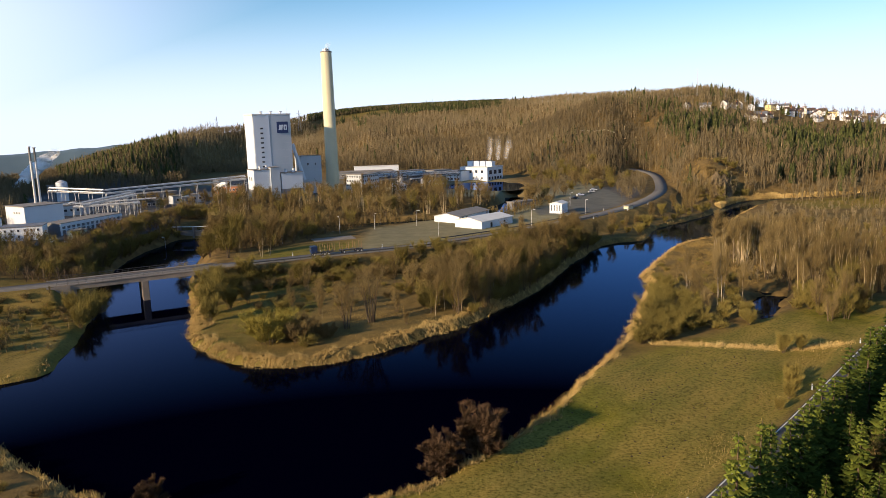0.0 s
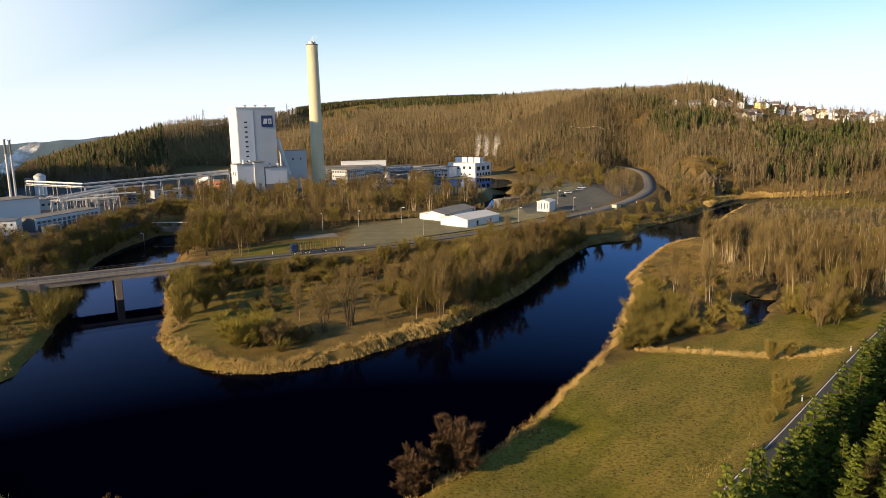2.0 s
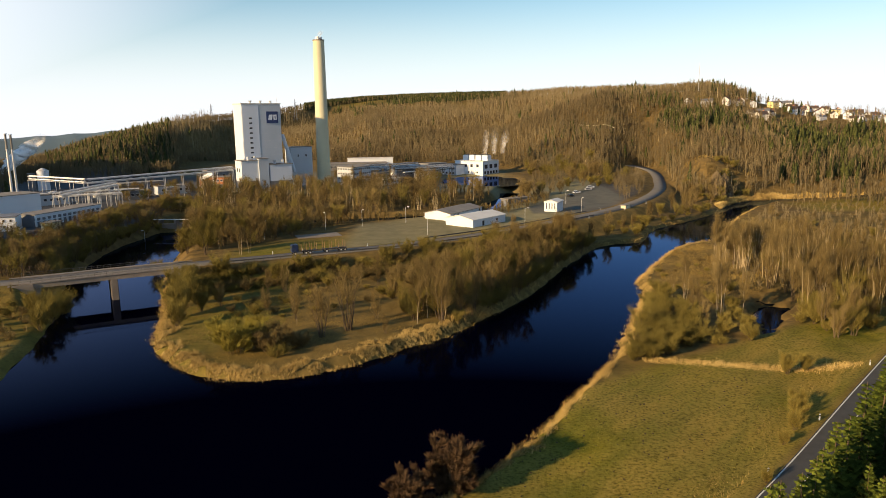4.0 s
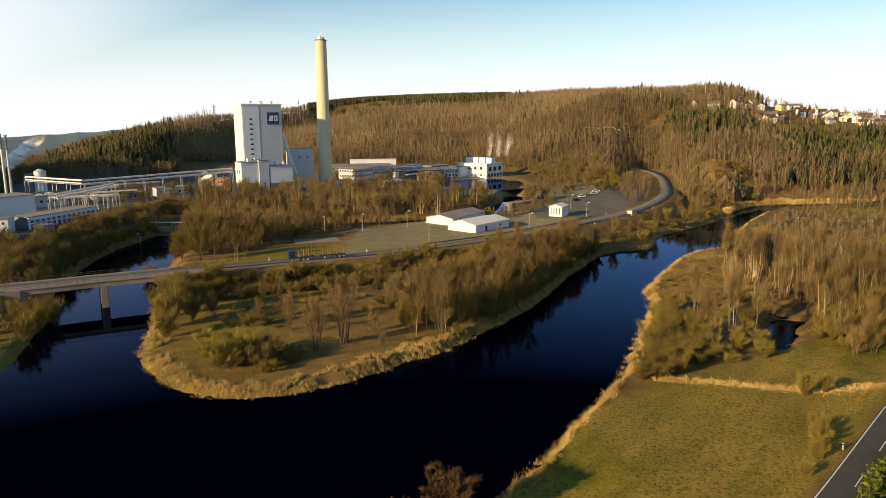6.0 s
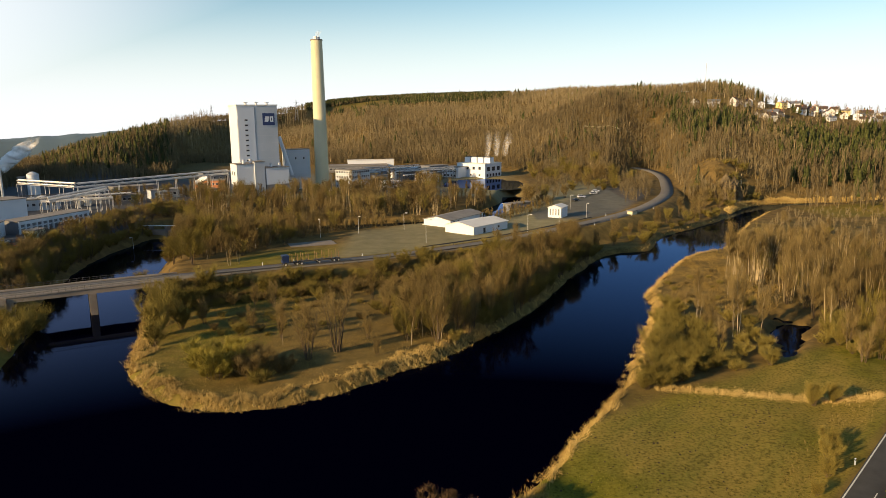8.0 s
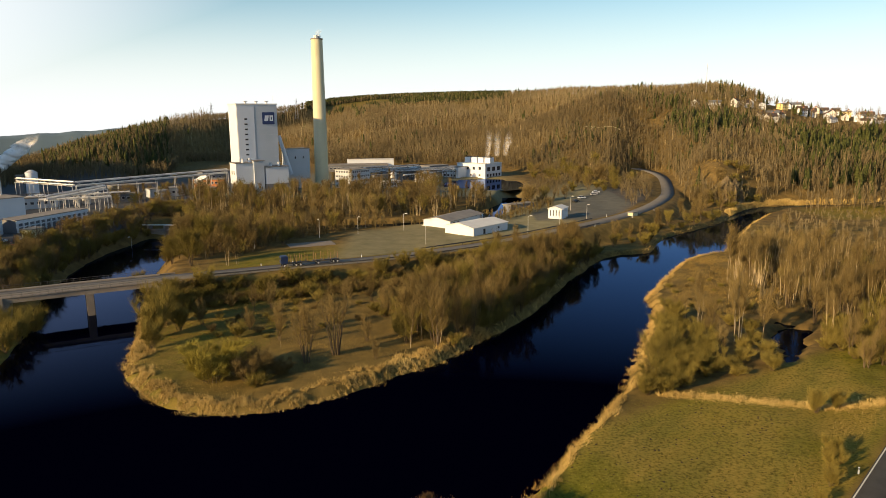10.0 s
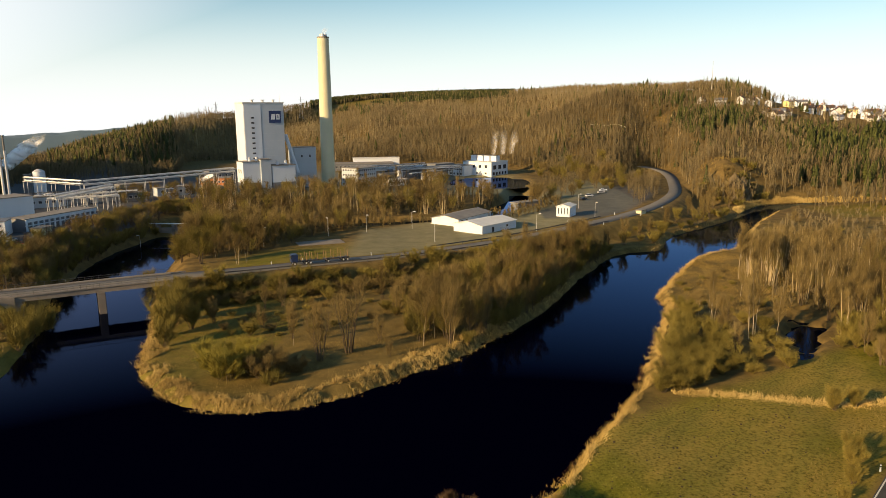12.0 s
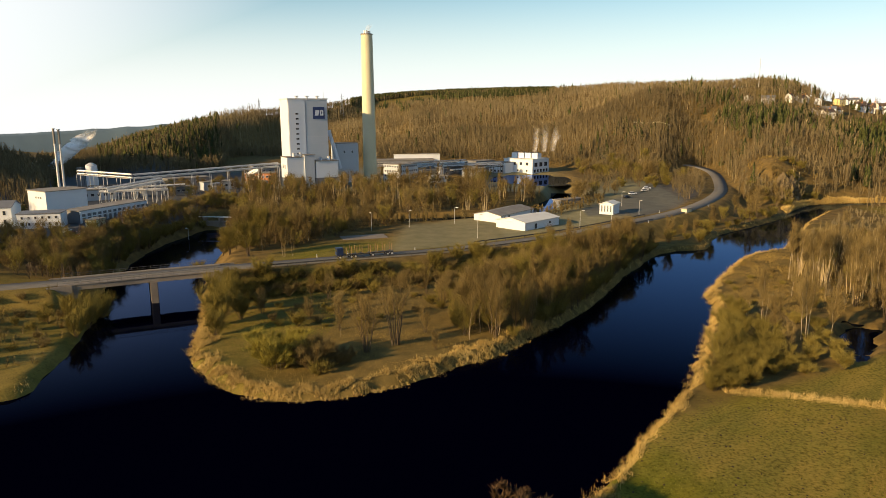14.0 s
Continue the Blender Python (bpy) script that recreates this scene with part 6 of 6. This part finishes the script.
def log_truck(x, y, z, turn, paint, label, loaded):
    t = thing("log_truck", label, "truck", m=pose(x, y, z, 0, 0, turn))
    bm = bmesh.new()
    add_box(bm, -8.9, -1.2, 0.9, -6.9, 1.2, 3.3)
    bmesh.ops.bevel(bm, geom=list(bm.edges), offset=0.18, segments=2, affect="EDGES")
    part("cab", bm, paint, t)
    bm = bmesh.new()
    add_box(bm, -8.94, -1.02, 2.1, -8.85, 1.02, 2.9)
    part("windscreen", bm, M_GLASS, t)
    for x0, x1 in ((-6.8, -0.6), (0.6, 8.6)):
        bm = bmesh.new()
        add_box(bm, x0, -0.5, 0.85, x1, 0.5, 1.15)
        part("chassis", bm, M_DARK, t)
        n = 4
        for i in range(n):
            u = x0 + 0.7 + (x1 - x0 - 1.4) * i / (n - 1)
            bm = bmesh.new()
            add_box(bm, u - 0.08, -1.25, 1.15, u + 0.08, 1.25, 1.35)
            part("bolster", bm, M_DARK, t)
            for s in (-1.2, 1.2):
                bm = bmesh.new()
                add_box(bm, u - 0.07, s - 0.06, 1.3, u + 0.07, s + 0.06, 3.5)
                part("stake", bm, M_WOOD if not loaded else M_RED, t)
        if loaded:
            for r in range(4):
                for c in range(6 - r % 2):
                    bm = bmesh.new()
                    add_tube(bm, (x0 + 0.2, -0.98 + c * 0.38 + 0.19 * (r % 2), 1.55 + r * 0.36), (x1 - 0.2, -0.98 + c * 0.38 + 0.19 * (r % 2), 1.55 + r * 0.36), 0.18, 0.16, 7)
                    part("log", bm, M_RED if (r + c) % 3 else M_WOOD, t)
    bm = bmesh.new()
    add_tube(bm, (-0.7, 0, 0.9), (0.7, 0, 0.9), 0.1, 0.1, 6)
    part("drawbar", bm, M_DARK, t)
    for u in (-8.0, -4.6, -3.3, 2.0, 6.6, 7.9):
        for s in (-1.05, 1.05):
            wheel(t, u, s, 0.52, 0.52, 0.34)
    return t


log_truck(-34.5, 228.2, 6.88, 26, M_BLUE, "dark blue timber lorry and trailer with empty stakes", False)


# ---- houses of the hill village ----
def village_house(key, wall, roof, L, W, H, rise, label):
    t = thing("village_house", label, "house", "houses of the hill village")
    bm = bmesh.new()
    add_box(bm, -L / 2, -W / 2, -3, L / 2, W / 2, H)
    vs = [bm.verts.new(p) for p in ((-L / 2, -W / 2, H), (-L / 2, W / 2, H), (-L / 2, 0, H + rise), (L / 2, -W / 2, H), (L / 2, W / 2, H), (L / 2, 0, H + rise))]
    bm.faces.new((vs[0], vs[2], vs[1]))
    bm.faces.new((vs[3], vs[4], vs[5]))
    part("wall", bm, wall, t)
    bm = bmesh.new()
    s = rise / (W / 2)
    for q in (-1, 1):
        vs = [bm.verts.new(p) for p in ((-L / 2 - 0.5, q * (W / 2 + 0.5), H - 0.5 * s), (L / 2 + 0.5, q * (W / 2 + 0.5), H - 0.5 * s), (L / 2 + 0.5, 0, H + rise), (-L / 2 - 0.5, 0, H + rise))]
        vt = [bm.verts.new(v.co + Vector((0, 0, 0.3))) for v in vs]
        bm.faces.new(vs)
        bm.faces.new(vt)
        for i in range(4):
            bm.faces.new((vs[i], vs[(i + 1) % 4], vt[(i + 1) % 4], vt[i]))
    bmesh.ops.recalc_face_normals(bm, faces=bm.faces)
    roof_ob = part("roof", bm, roof, t)
    bm = bmesh.new()
    add_box(bm, L * 0.15, -0.4, H + rise * 0.5, L * 0.15 + 0.8, 0.4, H + rise + 1.2)
    part("chimney", bm, M_BRICK, roof_ob)
    for i in range(3):
        for z in (1.6, 4.2)[:1 + (H > 4.5)]:
            w = window(t, "r", (-0.33 + 0.33 * i) * L, z, 1.3, 1.4, reach=W / 2)
    for u in (-W / 4, W / 4):
        window(t, "l", u, 1.8, 1.2, 1.4, reach=L / 2)
    return t


VILLAGE = [village_house(0, M_WHITE, M_TILE, 10, 8, 5.2, 3.2, "white house with a steep dark tiled roof"), village_house(1, M_PALEROOF, M_TILE, 11, 8, 4.6, 3.0, "pale rendered house with a brown tiled roof"),
           village_house(2, M_YELLOW, M_ROOF, 11, 9, 6.0, 1.4, "yellow rendered house with a low grey roof"), village_house(3, M_WHITE, M_SLATE, 14, 9, 4.6, 2.4, "long white house with a slate roof")]
used = [False] * 4
vr = random.Random(3)
SPOTS = [(0, 227, 660), (3, 239, 648), (1, 258, 652), (1, 271, 660), (1, 270, 627), (3, 284, 637), (1, 294, 642), (2, 316, 687), (1, 331, 681), (0, 337, 676), (1, 360, 712), (0, 354, 681), (1, 363, 690), (2, 392, 718), (1, 366, 672), (3, 376, 667), (3, 385, 661),
         (0, 392, 664), (1, 417, 707), (0, 421, 698), (3, 406, 660), (1, 278, 668), (3, 290, 672), (1, 276, 620), (0, 325, 668), (0, 345, 690), (0, 338, 722), (3, 352, 738), (0, 360, 745), (0, 398, 748), (1, 404, 735), (1, 420, 728), (0, 428, 740), (0, 432, 720), (1, 440, 712)]
SPOTS += [(vr.choice([0, 0, 1, 3]), r * math.sin(a), 20 + r * math.cos(a)) for r, a in ((vr.uniform(700, 835), radians(vr.uniform(27.0, 33.5))) for _ in range(12))]
hz = lie(np.array([s[1] for s in SPOTS]), np.array([s[2] for s in SPOTS]))
for (k_, x, y), z in zip(SPOTS, hz):
    m = pose(x, y, float(z) + 0.2, 0, 0, vr.choice([-30, -20, 55, 70, 20]) + vr.uniform(-8, 8)) @ Matrix.Scale(vr.uniform(0.58, 0.80), 4)
    if used[k_]:
        copy_thing(VILLAGE[k_], m).matrix_basis = m
    else:
        VILLAGE[k_].matrix_basis, used[k_] = m, True


# ---- masts, steam, rock and the far hills ----
def lattice_mast(x, y, height, width, label):
    z = float(lie(np.array([x]), np.array([y]))[0])
    t = thing("lattice_mast", label, "mast", m=pose(x, y, z))
    for sx, sy in ((-1, -1), (1, -1), (1, 1), (-1, 1)):
        bm = bmesh.new()
        add_tube(bm, (sx * width, sy * width, -1), (sx * 0.15, sy * 0.15, height), 0.18, 0.12, 5)
        part("leg", bm, M_SLATE, t)
    for i in range(7):
        u, v = i / 7, (i + 1) / 7
        a, b = width * (1 - u) + 0.15 * u, width * (1 - v) + 0.15 * v
        for s in (-1, 1):
            for p, q in (((-a, s * a, height * u), (b, s * b, height * v)), ((s * a, a, height * u), (s * b, -b, height * v))):
                bm = bmesh.new()
                add_tube(bm, p, q, 0.1, 0.1, 4)
                part("brace", bm, M_SLATE, t)
    for h in (0.7, 0.86):
        bm = bmesh.new()
        add_tube(bm, (-width * 1.6, 0, height * h), (width * 1.6, 0, height * h), 0.14, 0.14, 5)
        part("crossarm", bm, M_SLATE, t)


lattice_mast(-203.5, 1048, 30, 2.4, "grey lattice power pylon on the ridge")
lattice_mast(-300, 972, 24, 2.0, "grey lattice power pylon on the ridge")
t = thing("radio_mast", "thin radio mast on the wooded hilltop", "mast", m=pose(266, 745, 66))
bm = bmesh.new()
add_tube(bm, (0, 0, -3), (0, 0, 32), 0.35, 0.18, 6)
part("pole", bm, M_STEEL, t)


t = thing("hillside_railing", "pale railing on posts along a ledge of the slope", "railing")
ledge = [Vector((127, 648, 0)).lerp(Vector((153, 626, 0)), i / 8) for i in range(9)]
for p, z in zip(ledge, lie(np.array([p.x for p in ledge]), np.array([p.y for p in ledge]))):
    p.z = float(z) + 3.2
    bm = bmesh.new()
    add_box(bm, p.x - 0.15, p.y - 0.15, float(z) - 1, p.x + 0.15, p.y + 0.15, p.z)
    part("post", bm, M_CONCRETE, t)
for p, q in zip(ledge, ledge[1:]):
    bm = bmesh.new()
    add_tube(bm, p, q, 0.35, 0.35, 8)
    part("beam", bm, M_CREAM, t)


def plume(name, label, path, radii, material, seed):
    """One billowing column of steam along a path, widening as it drifts."""
    bm = bmesh.new()
    pts = spline(path, 0.8)
    n = 22
    rings = []
    for i, p in enumerate(pts):
        r = float(np.interp(i / (len(pts) - 1), np.linspace(0, 1, len(radii)), radii))
        ring = []
        for k in range(n):
            a = 2 * math.pi * k / n
            d = Vector((math.cos(a), math.sin(a), 0.25 * math.sin(2 * a)))
            q = Vector(p) + d * r
            ring.append(bm.verts.new(Vector(p) + d * r * (1 + 0.5 * noise.noise(q * (0.55 / r) + Vector((seed, 0, 0))) + 0.25 * noise.noise(q * (1.6 / r)))))
        rings.append(ring)
    for a, b in zip(rings, rings[1:]):
        for k in range(n):
            bm.faces.new((a[k], a[(k + 1) % n], b[(k + 1) % n], b[k]))
    for f in bm.faces:
        f.smooth = True
    tagged(part(name, bm, material), label, "steam")


pr = np.random.RandomState(4)
for q in range(3):
    x, y = 35 + 6.5 * q, 517 + 2 * q
    plume("steam_plume", "thin white steam rising from the cooling building", [(x, y, 21.5), (x + pr.normal(0, 0.6), y, 27), (x + 1.5 + pr.normal(0, 1.0), y, 33), (x + 2 + pr.normal(0, 1.4), y, 39)], (1.3, 2.2, 3.0, 2.2), M_STEAM, q)
plume("smoke_plume", "white steam cloud drifting from the works", [(-295, 495, 13), (-288, 498, 20), (-282, 500, 26), (-275, 504, 33), (-269, 507, 40)], (3.5, 5.5, 6.5, 5.0, 2.5), M_SMOKE, 8)
plume("smoke_wisp", "faint white wisp over the tall chimney", [(-69, 454, 95.8), (-68, 454, 98), (-66, 454, 100)], (0.9, 1.3, 1.0), M_STEAM, 9)

# a craggy rock nose above the road bend
bm = bmesh.new()
g = bmesh.ops.create_icosphere(bm, subdivisions=5, radius=1.0)
for v in bm.verts:
    k_ = 1 + 0.25 * noise.noise(v.co * 2.3) + 0.16 * noise.noise(v.co * 6.1) + 0.08 * noise.noise(v.co * 15)
    v.co = Vector((v.co.x * 7 * k_, v.co.y * 10 * k_, v.co.z * 11 * k_))
crag = part("rock_crag", bm, M_STONE)
crag.matrix_basis = pose(157, 402, 4, 0, 0, -25)
tagged(crag, "ochre weathered rock crag above the road bend", "rock")

# ranges at the end of the valley, with blue haze put into their colour
def range_of_hills(name, az0, az1, r, heights, seed):
    a = np.radians(np.linspace(az0, az1, 90))
    h = np.interp(np.linspace(0, 1, 90), np.linspace(0, 1, len(heights)), heights) + 1.3 * waves(a * r, 0 * a, 110, seed) + 0.5 * waves(a * r, 0 * a, 18, seed + 1)
    rows = []
    for f, g in ((1.0, -60), (1.015, 0.6), (1.03, 1.0), (1.12, 0.9), (1.2, -60)):
        z = np.full(90, float(g)) if g < -1 else h * g
        rows.append(np.column_stack([np.sin(a) * r * f, 20 + np.cos(a) * r * f, z]))
    k_ = 90
    fs = [(b * k_ + j, b * k_ + j + 1, (b + 1) * k_ + j + 1, (b + 1) * k_ + j) for b in range(4) for j in range(k_ - 1)]
    tagged(raw(name, np.vstack(rows), fs, M_FAR_HAZE, smooth=True), "wooded range beyond the valley, blue haze in its colour", "hills", kind="structure")


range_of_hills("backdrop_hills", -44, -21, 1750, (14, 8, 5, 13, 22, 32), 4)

# ---- reeds, dry grass and mole hills ----
def blades(name, x, y, z, height, width, material, seed, lean=0.38):
    """Many upright blades as one mesh."""
    rng = np.random.RandomState(seed)
    c = len(x)
    a = rng.uniform(0, 6.283, c)
    h = height * rng.uniform(0.55, 1.15, c)
    w = width * rng.uniform(0.6, 1.4, c)
    lo = np.stack([x, y, z - 0.1], 1)
    side = np.stack([np.cos(a) * w, np.sin(a) * w, 0 * a], 1)
    tip = lo + np.stack([rng.normal(0, lean, c) * h, rng.normal(0, lean, c) * h, h], 1)
    i = np.arange(c)
    return raw(name, np.vstack([lo - side, lo + side, tip + side * 0.15, tip - side * 0.15]), np.stack([i, i + c, i + 2 * c, i + 3 * c], 1), material)


def fringe(curve, start, end, inner, outer, density, seed):
    """Places along a shore, on its right-hand side, between two offsets."""
    rng = np.random.RandomState(seed)
    c = spline(curve, 1.0)
    c = c[int(start * (len(c) - 1)):int(end * (len(c) - 1)) + 1]
    d = np.gradient(c, axis=0)
    d /= np.linalg.norm(d, axis=1)[:, None]
    k_ = rng.randint(0, len(c), int(len(c) * (outer - inner) * density))
    o = rng.uniform(inner, outer, len(k_)) * (0.65 + 0.35 * waves(c[k_, 0], c[k_, 1], 9, seed))
    return c[k_, 0] + d[k_, 1] * -o + rng.normal(0, 0.3, len(k_)), c[k_, 1] + d[k_, 0] * o + rng.normal(0, 0.3, len(k_))


bands = [fringe(HEAD_SHORE, 0.33, 0.72, -1.4, 5.2, 64, 1), fringe(HEAD_SHORE, 0.70, 1.0, -0.8, 1.5, 14, 2), fringe(RIGHT_SHORE, 0.40, 0.56, -1.0, 2.2, 18, 3),
         fringe(RIGHT_SHORE, 0.55, 0.90, -1.2, 2.6, 44, 4), fringe(RIGHT_SHORE, 0.90, 1.0, -1.0, 4.0, 16, 5), fringe(LEFT_SHORE, 0.42, 0.60, -0.6, 1.4, 5, 6), fringe(FAR_SHORE, 0.0, 0.6, -0.5, 1.5, 5, 7)]
rx, ry = np.concatenate([b[0] for b in bands]), np.concatenate([b[1] for b in bands])
ok = waves(rx, ry, 7, 40) + 0.5 * waves(rx, ry, 2.5, 41) > -0.35
rx, ry = rx[ok], ry[ok]
reeds = blades("reed_bank", rx, ry, np.maximum(lie(rx, ry), -0.3), 0.85 * (0.75 + 0.35 * waves(rx, ry, 3.2, 42) + 0.45 * waves(rx, ry, 1.3, 43)), 0.045, M_REED, 3)
tagged(reeds, "dense dry straw-coloured reeds along the waterline", "reeds", kind="stuff")
fx_, fy_ = fringe(FAR_SHORE, 0.30, 0.92, -0.4, 3.2, 30, 8)
tagged(blades("far_reeds", fx_, fy_, np.maximum(lie(fx_, fy_), 0.0), 1.5, 0.10, M_REED, 6), "pale dry reeds along the far bank below the slope", "reeds", kind="stuff")
DITCH = spline([(43, 141), (50, 139.5), (60, 137), (70, 135), (80, 136)], 1.0)
rng = np.random.RandomState(12)
k_ = rng.randint(0, len(DITCH), 7000)
dx, dy = DITCH[k_, 0] + rng.normal(0, 0.6, 7000), DITCH[k_, 1] + rng.normal(0, 0.9, 7000)
ditch = blades("ditch_reeds", dx, dy, lie(dx, dy), 0.6 * (0.8 + 0.5 * waves(dx, dy, 2.0, 44)), 0.04, M_REED, 4, 0.4)
tagged(ditch, "row of dry pale reeds along a field ditch", "reeds", kind="stuff")


def tufts(name, label, count, region, height, width, material, seed, lean=0.5):
    rng = np.random.RandomState(seed)
    poly = np.array(region, float)
    lo, hi = poly.min(0), poly.max(0)
    x, y = rng.uniform(lo[0], hi[0], count * 2), rng.uniform(lo[1], hi[1], count * 2)
    side, _ = along(MAIN_ROAD, x, y)
    right, _ = along(FIELD_ROAD, x, y)
    e = np.abs(along(RIVER, x, y)[0])
    ok = inside(poly, x, y) & (np.abs(side) > 4.5) & (np.abs(right) > 4) & (~inside(RIVER, x, y) | (e < 0.5)) & (rng.rand(count * 2) < 0.45 + 0.5 * waves(x, y, 16, seed + 1))
    x, y = x[ok][:count], y[ok][:count]
    ob = blades(name, x, y, lie(x, y), height, width, material, seed, lean)
    tagged(ob, label, "grass", kind="stuff")


HEADLAND = [(-66, 186), (-60, 160), (-50, 147), (-36, 138), (-22, 140), (-8, 152), (8, 168), (30, 206), (58, 266), (30, 262), (0, 232), (-40, 206), (-66, 196)]
tufts("dry_grass", "matted dry straw grass on the headland", 120000, HEADLAND, 0.36, 0.034, M_STRAW, 21, 0.8)
tufts("bank_grass", "brown dead grass on the far river bank", 50000, [(60, 194), (86, 190), (112, 236), (104, 268), (88, 258), (68, 226)], 0.5, 0.04, M_STRAW, 22, 0.8)
tufts("verge_grass", "tall pale grass along the country road", 18000, [(22, 70), (44, 96), (58, 112), (76, 130), (82, 136), (78, 140), (54, 116), (40, 98), (14, 74)], 0.45, 0.035, M_STRAW, 23, 0.6)
tufts("field_grass", "short green meadow grass in tussocks", 30000, [(0, 86), (18, 108), (38, 140), (66, 134), (60, 120), (46, 102), (22, 76)], 0.22, 0.05, M_GRASS, 24, 0.8)
tufts("headland_grass", "short green grass on the headland", 9000, [(-60, 184), (-56, 164), (-46, 156), (-34, 166), (-32, 184), (-46, 194)], 0.3, 0.06, M_GRASS, 25, 0.8)
rng = np.random.RandomState(31)
mx, my = rng.uniform(0, 62, 420), rng.uniform(84, 140, 420)
ok = inside(np.array([(2, 90), (20, 112), (38, 138), (62, 132), (52, 112), (24, 84)], float), mx, my)
mx, my = mx[ok], my[ok]
mz = lie(mx, my)
V, Fs = [], []
for q, (x, y, z) in enumerate(zip(mx, my, mz)):
    r, h = rng.uniform(0.08, 0.22), rng.uniform(0.06, 0.14)
    a = np.arange(6) * 1.047 + rng.rand()
    V += [np.column_stack([x + np.cos(a) * r * rng.uniform(0.8, 1.2, 6), y + np.sin(a) * r, np.full(6, z - 0.05)]), np.column_stack([x + np.cos(a) * r * 0.5, y + np.sin(a) * r * 0.5, np.full(6, z + h)])]
    b = q * 12
    Fs += [(b + j, b + (j + 1) % 6, b + 6 + (j + 1) % 6, b + 6 + j) for j in range(6)] + [(b + 6, b + 7, b + 8, b + 9), (b + 6, b + 9, b + 10, b + 11)]
hills = raw("mole_hills", np.vstack(V), Fs, M_SOIL)
tagged(hills, "small dark mole hills dotting the meadow", "earth", kind="stuff")
